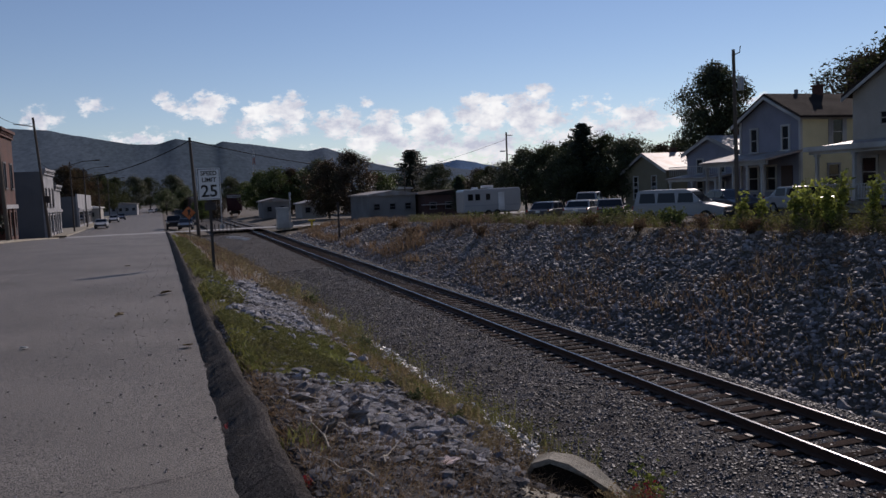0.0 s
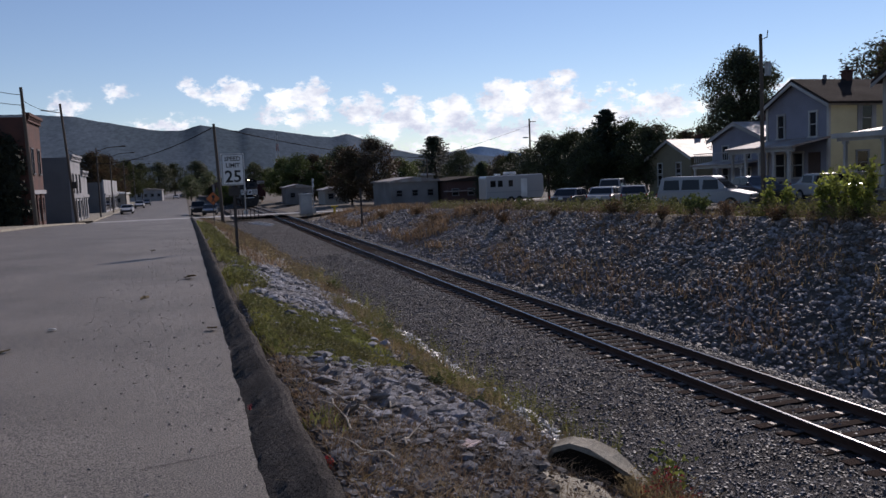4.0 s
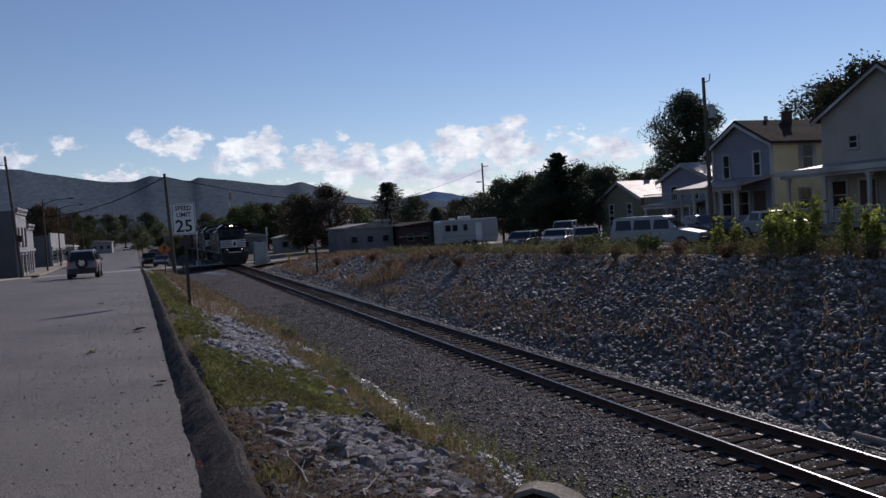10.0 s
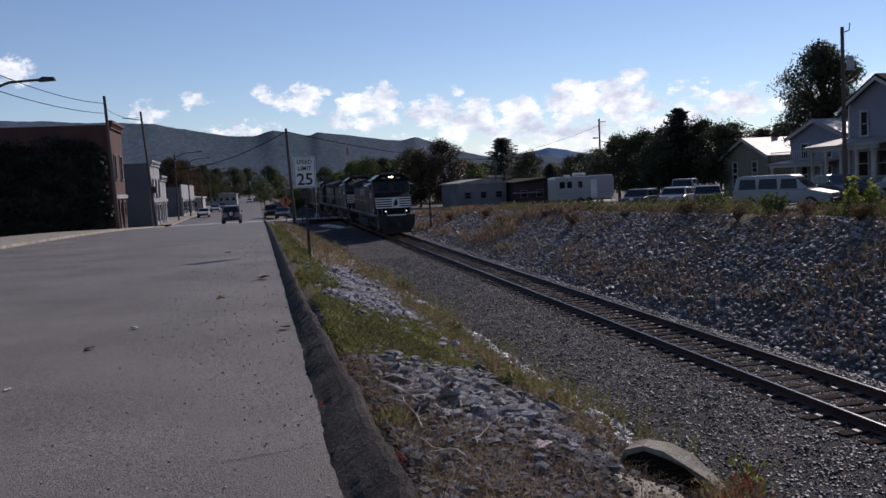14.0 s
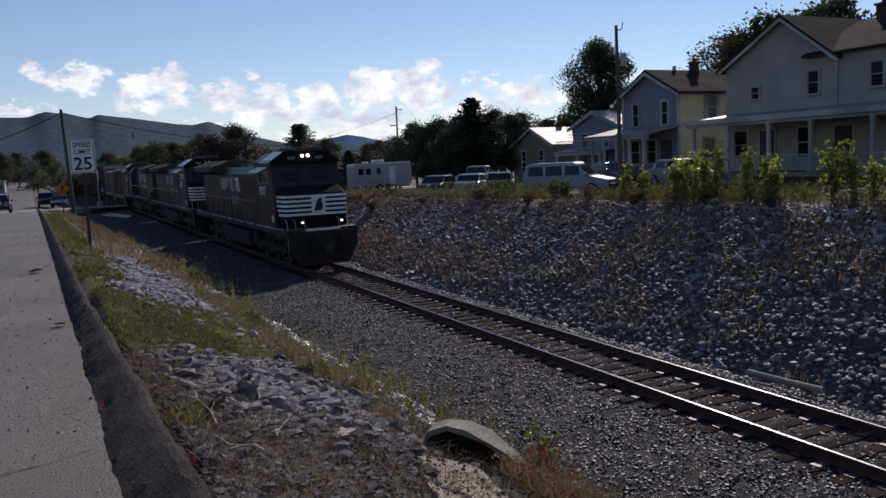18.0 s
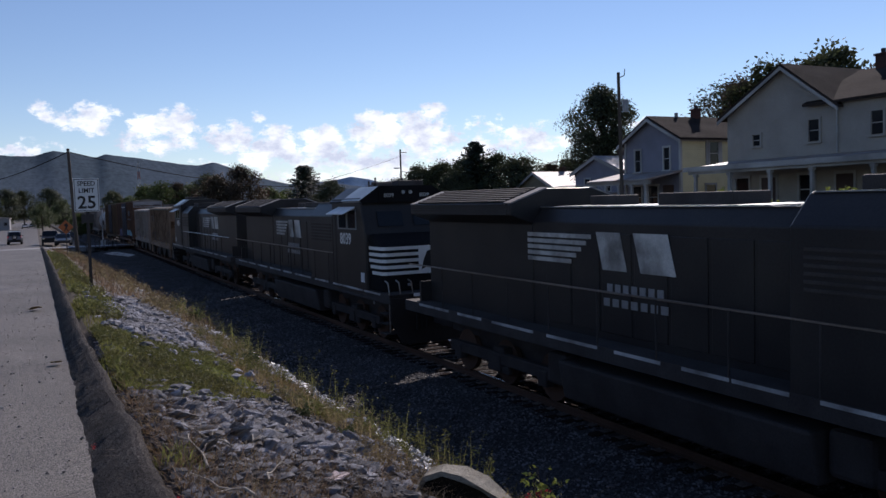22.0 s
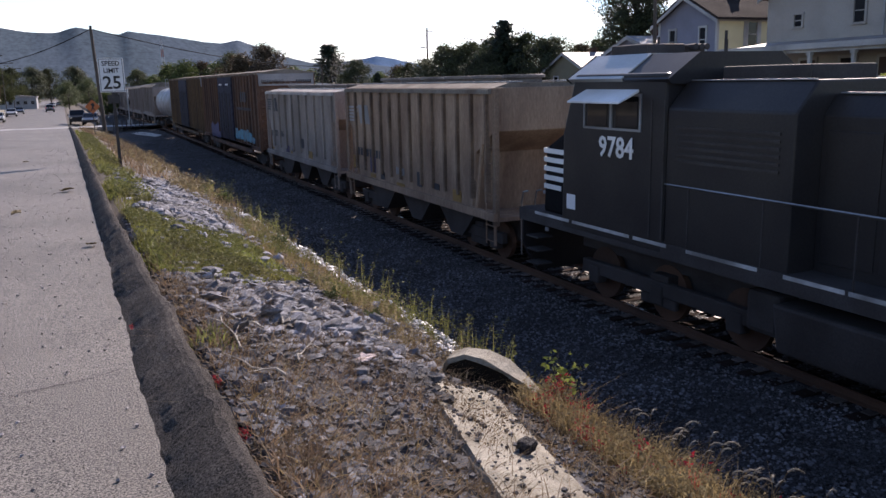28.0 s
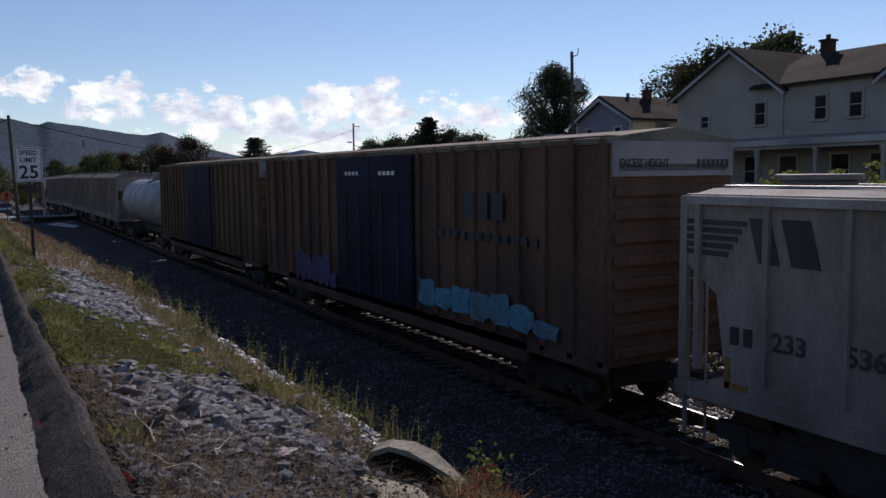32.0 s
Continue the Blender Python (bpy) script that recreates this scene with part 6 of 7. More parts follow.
# the side wall is overgrown
random.seed(21)
bm = bmesh.new()
for i in range(620):
    x = random.uniform(-31, -12.75)
    top = 6.7 + 0.6 * noise.noise(Vector((x * 0.5, 0, 0))) - max(0, (x + 13.6)) * 0.9
    z = random.uniform(-1.2, top)
    leaf_cloud(bm, (x, 76.25 - 0.45 * random.random(), z), 0.55, 26, 0.16, 0.9)
ivy = part("ivy", bm, IVY, None)
tagged(ivy, "dark ivy covering the side wall of the brick building", "ivy")
boxes("ivy_mat", [((-22, 76.22, 2.4), (17.6, 0.35, 7.0))], IVY, ivy)
shop(-12.7, 103.5, 112.5, 16, -2.2, 5.7, LIGHTWALL, DARKWALL, "grey flat-roofed shop with a pale front", 3)
shop(-12.7, 112.8, 119, 16, -2.2, 4.0, LIGHTWALL, DARKWALL, "lower pale shop building", 2)
shop(-12.7, 143, 170, 16, -2.2, 3.1, LIGHTWALL, DARKWALL, "long grey shop building", 4, False)
low_building(-17.5, -11.6, 178, 190, -2.0, 0.9, WHITEWALL, BRIGHTROOF, "small white shed with a bright metal roof", 2)
low_building(-16, -6.6, 262, 280, -2.0, 1.3, LIGHTWALL, METALROOF, "grey flat warehouse at the street's end", 5)

# ---- poles, lamps and wires ----
def utility_pole(x, y, zb, zt, lean=(0, 0), arm=True, label="dark wooden utility pole", r=0.16, group="utility poles"):
    p = thing("utility_pole", pose(x, y, zb), label, "utility pole", group)
    h = zt - zb
    bm = bmesh.new()
    tube(bm, [(0, 0, -0.4), (lean[0], lean[1], h)], r, 10, True, r * 0.7)
    part("pole", bm, WOODPOLE, p)
    if arm:
        boxes("crossarm", [((lean[0] * 0.95, lean[1] * 0.95, h - 0.6), (2.2, 0.1, 0.12))], WOODPOLE, p)
        for k in (-0.95, -0.4, 0.4, 0.95):
            bm = bmesh.new()
            tube(bm, [(lean[0] * 0.95 + k, lean[1] * 0.95, h - 0.54), (lean[0] * 0.95 + k, lean[1] * 0.95, h - 0.36)], 0.05, 8)
            part("insulator", bm, GALV, p)
    return p


def wire(a, b, sag, r=0.02, label="black overhead cable strung between poles", twist=False):
    a, b = Vector(a), Vector(b)
    pts = []
    for i in range(25):
        k = i / 24
        p = a.lerp(b, k)
        p.z -= sag * 4 * k * (1 - k)
        pts.append(p)
    bm = bmesh.new()
    tube(bm, pts, r, 5)
    if twist:
        for i in range(24):
            q = pts[i].lerp(pts[i + 1], 0.5)
            box(bm, q, (0.07, 0.07, 0.07))
    return tagged(part("overhead_cable", bm, CABLE, None), label, "cable")


utility_pole(3.55, 86, level(86) - 0.2, 8.0, (-0.35, 0), False, "dark bare utility pole beside the crossing", 0.19)
utility_pole(-11.4, 71.5, level(70), 10.0, (-0.35, 0), False)
utility_pole(-11.2, 95, level(95), 11.0, (-0.8, 0), False, "leaning wooden utility pole with a short side arm")
tp = [o for o in bpy.data.objects if o.name.startswith("utility_pole")][-1]
boxes("side_arm", [((-1.7, 0, 12.0), (2.0, 0.08, 0.08), Matrix.Rotation(radians(8), 3, "Y"))], WOODPOLE, tp)
boxes("meter_box", [((0.05, -0.25, 4.2), (0.5, 0.3, 0.7))], DARKSTEEL, tp)
utility_pole(28.9, 35.6, -0.5, 8.4, (-0.15, 0), False, "dark wooden utility pole with a transformer before the houses", 0.12)
tp = [o for o in bpy.data.objects if o.name.startswith("utility_pole")][-1]
bm = bmesh.new()
tube(bm, [(0.3, 0, 6.8), (0.3, 0, 7.45)], 0.16, 14)
part("transformer", bm, GALV, tp)
bm = bmesh.new()
tube(bm, [(-0.2, 0, 8.6), (0.25, 0, 8.75), (0.3, 0, 9.1)], 0.03, 6)
part("top_bracket", bm, DARKSTEEL, tp)
utility_pole(44.3, 100.6, -2.0, 9.1, (0, 0), False, "far utility pole with a lamp bracket", 0.15)
tp = [o for o in bpy.data.objects if o.name.startswith("utility_pole")][-1]
boxes("pole_top_arm", [((0.45, 0, 10.7), (0.9, 0.08, 0.1))], WOODPOLE, tp)
boxes("lamp_head", [((-0.6, 0, 8.6), (0.7, 0.2, 0.16))], GALV, tp)
utility_pole(38, 128, -2.0, 5.3, (0, 0), False, "small dark pole far off", 0.12)
wire((3.2, 86, 7.7), (-11.2, 121, 5.4), 0.9, 0.045)
wire((-11.2, 121, 5.4), (-11.9, 95, 6.5), 0.3)
wire((3.2, 86, 7.7), (38, 128, 5.1), 0.8, 0.045)
wire((38, 128, 5.1), (44.3, 100.6, 8.2), 0.3)
wire((44.3, 100.6, 6.2), (52.6, 82.8, 5.2), 0.7, 0.035, "pale twisted service cable", True)
wire((-11.74, 71.45, 9.4), (-14.0, 30, 9.3), 0.9, 0.025)
wire((-11.7, 71.45, 8.6), (-14.0, 30, 8.0), 0.7, 0.025)
wire((-11.72, 71.55, 9.0), (-12.2, 95, 10.4), 0.4)
# street lamps
def street_lamp(x, y, zb, zt, reach, label="street lamp on a bent arm", pole=True):
    s = thing("street_lamp", pose(x, y, zb), label, "street lamp", "street lamps")
    h = zt - zb
    bm = bmesh.new()
    if pole:
        tube(bm, [(0, 0, -0.2), (0, 0, h)], 0.12, 8, True, 0.08)
        part("pole", bm, DARKSTEEL, s)
        bm = bmesh.new()
    tube(bm, [(0, 0, h - 0.5), (reach * 0.5, 0, h), (reach, 0, h + 0.1)], 0.06, 6)
    part("arm", bm, DARKSTEEL, s)
    bm = bmesh.new()
    prism(bm, [(-0.35, 0), (0.35, 0.05), (0.3, 0.2), (-0.15, 0.22), (-0.4, 0.1)], 1, -0.14, 0.14)
    part("lamp_head", bm, DARKSTEEL, s, bevel=0.03, at=Matrix.Translation((reach + 0.3, 0, h)))


street_lamp(-11.5, 39, level(39), 6.85, 2.5, "street lamp reaching over the road")
for y in (121, 142, 173, 205, 240):
    street_lamp(-11.2, y, -1.9, 7.6, 3.2)

# ---- signs ----
def speed_sign():
    s = thing("speed_limit_sign", pose(1.30, 23.2, -0.42, 0, 0, 2), "white speed limit sign on a dark steel post", "road sign")
    bm = bmesh.new()
    prism(bm, [(-0.04, -0.02), (-0.02, 0.02), (0.02, 0.02), (0.04, -0.02), (0.02, -0.01), (-0.02, -0.01)], 2, -0.4, 2.95)
    part("post", bm, DARKSTEEL, s)
    boxes("panel", [((0, -0.035, 2.51), (0.61, 0.012, 0.86))], SIGNWHITE, s, "white sign panel", bevel=0.004)
    items = [((0, -0.0435, 2.51 + k * 0.405), (0.575, 0.006, 0.014)) for k in (-1, 1)] + [((k * 0.28, -0.0435, 2.51), (0.014, 0.006, 0.81)) for k in (-1, 1)]
    boxes("border", items, BLACK, s, "black border line")
    for body, z, size in (("SPEED", 2.80, 0.17), ("LIMIT", 2.62, 0.17), ("25", 2.305, 0.46)):
        letters(body, size, BLACK, s, pose(0, -0.045, z, 90, 0, 0), 0.95 if size < 0.3 else 1.0, "black lettering")
    boxes("small_panel", [((0.0, -0.03, 1.9), (0.3, 0.01, 0.22))], DARKSTEEL, s, "back of a smaller dark sign below")


speed_sign()


def crossing_sign():
    s = thing("warning_sign", pose(1.75, 56.0, level(56) - 0.25), "orange diamond warning sign on a thin post", "road sign")
    bm = bmesh.new()
    tube(bm, [(0, 0, -0.3), (0, 0, 2.3)], 0.03, 6)
    part("post", bm, DARKSTEEL, s)
    bm = bmesh.new()
    box(bm, (0, -0.04, 1.75), (0.62, 0.012, 0.62), Matrix.Rotation(radians(45), 3, "Y"))
    part("panel", bm, mat("orange_sign", (0.5, 0.13, 0.03), rough=0.5, scale=2, vary=0.1, bump=0), s, "orange diamond panel")
    bm = bmesh.new()
    prism(bm, [(-0.12, 1.5), (-0.02, 1.75), (-0.1, 1.92), (0.06, 2.0), (0.14, 1.85), (0.05, 1.7), (0.16, 1.52), (0.1, 1.5), (0.0, 1.66), (-0.05, 1.5)], 1, -0.052, -0.047)
    part("symbol", bm, BLACK, s)


crossing_sign()


def crossing_signal(x, y, zb):
    c = thing("crossing_signal", pose(x, y, zb, 0, 0, 90), "railway crossing signal mast with lamps", "crossing signal")
    bm = bmesh.new()
    tube(bm, [(0, 0, 0), (0, 0, 4.2)], 0.07, 10)
    part("mast", bm, GALV, c)
    for a in (-45, 45):
        boxes("crossbuck", [((0, -0.1, 3.7), (1.25, 0.02, 0.2), Matrix.Rotation(radians(a), 3, "Y"))], SIGNWHITE, c)
    boxes("lamp_arm", [((0, -0.08, 2.7), (1.3, 0.06, 0.08))], DARKSTEEL, c)
    for s in (-0.55, 0.55):
        bm = bmesh.new()
        tube(bm, [(s, -0.05, 2.7), (s, -0.16, 2.7)], 0.28, 16)
        part("lamp_board", bm, BLACK, c)
    boxes("base_box", [((0, 0, 0.3), (0.5, 0.5, 0.6))], GALV, c)


crossing_signal(14.5, 97.0, -2.0)
crossing_signal(7.2, 105.5, -2.05)
cab = thing("relay_cabinet", pose(13.4, 95.5, -2.05), "silver railway relay cabinet by the crossing", "cabinet")
boxes("body", [((0, 0, 1.25), (1.35, 1.2, 2.3))], GALV, cab, bevel=0.03)
boxes("roof", [((0, 0, 2.45), (1.5, 1.4, 0.12))], GALV, cab)
boxes("door", [((-0.2, -0.61, 1.25), (0.8, 0.03, 1.9))], GALV, cab, bevel=0.01)
boxes("base", [((0, 0, 0.05), (1.45, 1.3, 0.2))], CONCRETE, cab)
yb = thing("yellow_marker", pose(16.3, 93.0, -1.9), "yellow bollard-like marker by the crossing", "marker")
bm = bmesh.new()
tube(bm, [(0, 0, -0.3), (0, 0, 0.75)], 0.14, 10)
part("post", bm, mat("yellow_paint", (0.6, 0.4, 0.03), rough=0.5, scale=2, bump=0.05), yb)
boxes("cap", [((0, 0, 0.78), (0.8, 0.3, 0.18))], MATS["yellow_paint"], yb)
mp = thing("marker_post", pose(13.9, 66.5, -1.6), "dark trackside marker post", "post")
boxes("post", [((0, 0, 1.2), (0.14, 0.14, 3.0))], DARKSTEEL, mp)
# pipes and rails stacked near the crossing
random.seed(5)
for i in range(6):
    bm = bmesh.new()
    y = 72 + i * 1.2
    tube(bm, [(5.0 + 0.25 * i, y, level(y) - 0.55), (6.6 + 0.2 * i, y - 3.0, level(y) - 0.75)], 0.035, 6)
    tagged(part("pipe", bm, SILLPAINT, None), "pale pipe lying beside the track", "pipe", "pipes beside the track")
fence = thing("guard_posts", pose(0, 0, 0), "row of short pale posts near the crossing", "fence")
for i in range(8):
    boxes("post", [((4.6 + 0.42 * i, 91.0, -1.5), (0.07, 0.07, 1.1))], DARKSTEEL, fence)

# ---- woods and single trees ----
def spot(az, d, s, kind, lb, z=None, sz=None):
    x, y = by_angle(az, d)
    plant_tree(kind, x, y, s, lb, random.uniform(0, 360), "trees behind the yards", z, sz)


random.seed(31)
tall = plant_tree(TREE_TALL, 52.0, 67.0, 1.02, "tall dark tree with an uneven crown behind the houses", 40)
for az, d, s, k in ((46.0, 76, 1.0, TREE_DARK), (47.4, 70, 1.06, TREE_BROWN), (49.0, 68, 1.0, TREE_DARK), (52, 66, 1.02, TREE_DARK), (55, 64, 0.98, TREE_BROWN)):
    spot(az, d, s, k, "tree rising behind the white house", 0.0)
for az, d, s, k in ((23.5, 108, 0.62, TREE_DARK), (25.0, 104, 0.72, TREE_DARK), (26.6, 104, 0.74, TREE_DARK), (27.6, 98, 0.62, TREE_DARK), (28.4, 102, 0.78, TREE_DARK), (30.5, 100, 0.78, TREE_DARK), (31.6, 96, 0.7, TREE_DARK), (32.6, 98, 0.72, TREE_DARK), (34.2, 100, 0.74, TREE_BROWN), (35.6, 108, 0.74, TREE_DARK), (39.4, 100, 0.7, TREE_DARK)):
    spot(az, d, s, k, "dark leafy tree behind the parked cars")
spot(29.0, 99, 0.78, CONIFER, "dark conifer rising over the tree line", None, 0.74)
spot(17.1, 160, 1.15, CONIFER, "dark conifer behind the low buildings", None, 0.84)
spot(20.3, 100, 0.26, CONIFER, "small dark conifer beside the travel trailer", None, 0.36)
for az, d, s, k in ((11.2, 128, 0.88, TREE_BROWN), (12.9, 127, 1.02, TREE_BROWN), (14.6, 150, 0.82, TREE_GREEN), (15.8, 165, 0.8, TREE_GREEN), (18.8, 150, 0.75, TREE_DARK), (20.4, 140, 0.66, TREE_GREEN), (21.8, 130, 0.68, TREE_BROWN), (22.6, 116, 0.6, TREE_DARK)):
    spot(az, d, s, k, "brown-leaved autumn tree by the crossing" if k is TREE_BROWN else "leafy tree by the crossing")
for az, d, s, k in ((6.6, 175, 1.0, TREE_GREEN), (7.6, 172, 1.05, TREE_GREEN), (8.6, 176, 0.95, TREE_BROWN), (9.6, 172, 1.0, TREE_GREEN), (10.6, 168, 0.95, TREE_DARK), (2.6, 150, 0.42, TREE_GREEN), (3.6, 160, 0.5, TREE_BROWN), (0.4, 240, 0.8, TREE_GREEN)):
    spot(az, d, s, k, "green tree beyond the railway crossing")
for az, d, s, k in ((-5.7, 182, 1.15, TREE_BROWN), (-4.9, 186, 1.1, TREE_BROWN), (-5.2, 215, 1.1, TREE_GREEN), (-4.6, 215, 0.9, TREE_GREEN), (-3.6, 235, 1.0, TREE_DARK), (-2.7, 300, 1.1, TREE_DARK), (-1.6, 330, 1.2, TREE_DARK), (-0.6, 350, 1.2, TREE_DARK), (0.8, 330, 1.2, TREE_DARK), (1.6, 300, 1.0, TREE_GREEN), (4.6, 300, 1.0, TREE_DARK), (5.6, 280, 1.0, TREE_GREEN)):
    spot(az, d, s, k, "tree along the far street")

# far belt of woods at the foot of the ridge
random.seed(8)
bm = bmesh.new()
for i in range(420):
    az, d = random.uniform(-24, 48), random.uniform(380, 620)
    x, y = by_angle(az, d)
    if -14 < x < 4:
        continue
    hh = random.uniform(6, 11)
    leaf_cloud(bm, (x, y, hh * 0.4 - 2), hh * 0.55, 90, 0.8, 0.9)
tagged(part("far_woods", bm, LEAF_DARK, None), "belt of dark woods at the foot of the ridge", "woods", kind="stuff")

# lattice mast on the plain before the ridge
def lattice_mast(az, d, height, width):
    x, y = by_angle(az, d)
    m = thing("lattice_mast", pose(x, y, -2.5), "tall red and white lattice radio mast", "mast")
    paints = (mat("mast_red", (0.3, 0.13, 0.11), rough=0.7, bump=0), mat("mast_white", (0.5, 0.5, 0.5), rough=0.7, bump=0))
    n = 7
    for i in range(n):
        za, zb = height * i / n, height * (i + 1) / n
        wa, wb = width * (1 - 0.75 * i / n) / 2, width * (1 - 0.75 * (i + 1) / n) / 2
        ring = ((-1, -1), (1, -1), (1, 1), (-1, 1))
        for k in range(4):
            (ax, ay), (bx, by) = ring[k], ring[(k + 1) % 4]
            for name, p, q, r in (("mast_leg", (ax * wa, ay * wa, za), (ax * wb, ay * wb, zb), 0.14), ("brace", (ax * wa, ay * wa, za), (bx * wb, by * wb, zb), 0.08), ("brace", (bx * wa, by * wa, za), (ax * wb, ay * wb, zb), 0.08)):
                bm = bmesh.new()
                tube(bm, [p, q], r, 5)
                part(name, bm, paints[(i + 1) % 2], m)
    bm = bmesh.new()
    tube(bm, [(0, 0, height), (0, 0, height + 3)], 0.1, 5)
    part("aerial", bm, DARKSTEEL, m)


lattice_mast(6.25, 600, 39, 3.2)

# ---- saplings and weeds on the crest ----
def shrub_mesh(seed, h, w, leafmat, leaf, stems=7, leaves=90):
    random.seed(seed)
    st, lv = bmesh.new(), bmesh.new()
    for i in range(stems):
        a = random.uniform(0, 6.28)
        top = Vector((math.cos(a) * w * random.uniform(0.1, 0.5), math.sin(a) * w * random.uniform(0.1, 0.5), h * random.uniform(0.6, 1.0)))
        tube(st, [(0, 0, -0.1), top * 0.5 + Vector((0, 0, 0.1 * h)), top], 0.014, 5, False, 0.005)
        for k in range(leaves // stems):
            f = random.uniform(0.2, 1.05)
            p = top * f + Vector((random.gauss(0, 0.09), random.gauss(0, 0.09), random.gauss(0, 0.05)))
            leaf_cloud(lv, p, 0.07, 2, leaf)
    return mesh_of(st, "stem", BARK), mesh_of(lv, "leaves", leafmat)


SAPLING = [shrub_mesh(s, 1.75, 0.85, LEAF_YELLOW, 0.085, 7, 210) for s in (41, 42, 43)]
BUSH = [shrub_mesh(s, 1.0, 1.5, LEAF_GREEN, 0.085, 12, 330) for s in (44, 45)]


def shrub(name, meshes, x, y, s, label, group, z=None):
    t = thing(name, pose(x, y, land(x, y) if z is None else z, 0, 0, random.uniform(0, 360)), label, "shrub", group)
    for me in meshes:
        ob = part(me.name.split(".")[0], me, None, t)
        ob.scale = (s, s, s)


random.seed(51)
for y, s in ((24.4, 0.85), (24.0, 0.7), (22.6, 0.75), (21.5, 1.0), (21.1, 0.9), (20.2, 1.0), (19.7, 1.15), (19.2, 0.95), (18.4, 1.05), (17.4, 0.9), (16.9, 0.8), (15.6, 1.05), (14.9, 1.0), (14.2, 0.8), (13.2, 1.0), (12.3, 1.1), (11.0, 0.8), (10.2, 1.1), (9.0, 0.9)):
    shrub("sapling", random.choice(SAPLING), 19.2 + random.uniform(-0.3, 0.9), y, s * 0.95, "yellow-green sapling on the crest of the rock bank", "saplings on the bank")
for y, s in ((27.5, 0.8), (29.5, 0.9), (31.5, 0.9), (32.6, 1.0), (33.4, 0.9), (34.6, 0.8), (37, 0.7), (41, 0.7), (45, 0.7), (50, 0.8), (25.8, 0.7)):
    shrub("bush", random.choice(BUSH), 19.4 + random.uniform(-0.4, 1.2), y, s, "green weedy bush on the crest of the bank", "bushes on the bank")

# dry brown bushes on the crest
DRYLEAF = leaf_mat("dry_brown_leaves", (0.16, 0.1, 0.06), (0.1, 0.075, 0.04), 0.35)
DRYBUSH = [shrub_mesh(s, 0.9, 1.8, DRYLEAF, 0.06, 12, 420) for s in (46, 47)]
random.seed(52)
for x, y, s in ((18.6, 16.5, 0.7), (18.9, 19.3, 0.8), (18.4, 22.0, 0.9), (18.8, 25.0, 1.0), (18.2, 28.5, 0.9), (18.6, 33.0, 1.1), (18.0, 38.0, 1.0), (17.2, 43.0, 1.2), (17.8, 49.0, 1.2), (16.6, 55.0, 1.2), (17.5, 62.0, 1.3), (16.5, 70.0, 1.3), (18.0, 12.5, 0.6), (17.6, 10.2, 0.6)):
    shrub("dry_bush", random.choice(DRYBUSH), x, y, s * 0.65, "dry brown bush on the upper bank", "dry bushes on the bank")

# ---- grass, weeds and straw ----
STRAW = leaf_mat("dry_grass", (0.25, 0.185, 0.09), (0.15, 0.105, 0.055), 0.45)
WEED = leaf_mat("brown_weeds", (0.185, 0.125, 0.08), (0.12, 0.086, 0.054), 0.45)
GRASS = leaf_mat("green_grass", (0.18, 0.2, 0.055), (0.14, 0.13, 0.045), 0.5)
REDLEAF = leaf_mat("red_leaves", (0.38, 0.03, 0.04), (0.25, 0.03, 0.03), 0.4)


def blades(name, n, place, h0, h1, w, material, label, lean=0.4, heads=None):
    verts, faces = [], []
    for i in range(n):
        q = place()
        if q is None:
            continue
        x, y, z = q
        h = random.uniform(h0, h1)
        a = random.uniform(0, 6.28)
        dx, dy = math.cos(a), math.sin(a)
        lx, ly = random.gauss(0, lean) * h, random.gauss(0, lean) * h
        b = len(verts)
        verts += [(x - dx * w, y - dy * w, z - 0.02), (x + dx * w, y + dy * w, z - 0.02), (x + dx * w * 0.7 + lx * 0.4, y + dy * w * 0.7 + ly * 0.4, z + h * 0.6), (x - dx * w * 0.7 + lx * 0.4, y - dy * w * 0.7 + ly * 0.4, z + h * 0.6), (x + lx, y + ly, z + h)]
        faces += [(b, b + 1, b + 2, b + 3), (b + 3, b + 2, b + 4)]
    me = bpy.data.meshes.new(name)
    me.from_pydata(verts, [], faces)
    me.materials.append(material)
    return tagged(new(name, me), label, "grass", kind="stuff")


def in_zone(x0, x1, y0, y1, thr=-1.0, freq=0.8, seed=0.0):
    def f():
        x, y = random.uniform(x0, x1), y0 + (y1 - y0) * random.random() ** 1.3
        if noise.noise(Vector((x * freq, y * freq * 0.5, seed))) < thr:
            return None
        return x, y, bumpy(x, y)
    return f


def leafy(name, n, place, h0, h1, leaf, per, material, label):
    """Small branching weeds, each a few leaning stems set with leaf blades."""
    verts, faces = [], []

    def quad(p, u, v):
        k = len(verts)
        verts.extend([(p - u)[:], (p + v)[:], (p + u)[:], (p - v)[:]])
        faces.append((k, k + 1, k + 2, k + 3))
    for _ in range(n):
        q = place()
        if q is None:
            continue
        q = Vector(q)
        h = random.uniform(h0, h1)
        for _s in range(random.randint(2, 5)):
            tip = Vector((random.gauss(0, 0.28), random.gauss(0, 0.28), 1.0)) * h * random.uniform(0.6, 1.0)
            side = Vector((-tip.y, tip.x, 0.001)).normalized() * 0.003
            quad(q + tip * 0.5, tip * 0.5, side)
            for _l in range(per):
                p = q + tip * random.uniform(0.2, 1.05) + Vector((random.gauss(0, 1), random.gauss(0, 1), random.gauss(0, 0.5))) * leaf * 1.1
                u = Vector((random.gauss(0, 1), random.gauss(0, 1), random.gauss(0, 0.7))).normalized() * leaf * random.uniform(0.5, 1.2)
                quad(p, u, u.orthogonal().normalized() * u.length * 0.38)
    me = bpy.data.meshes.new(name)
    me.from_pydata(verts, [], faces)
    me.materials.append(material)
    return tagged(new(name, me), label, "weeds", kind="stuff")


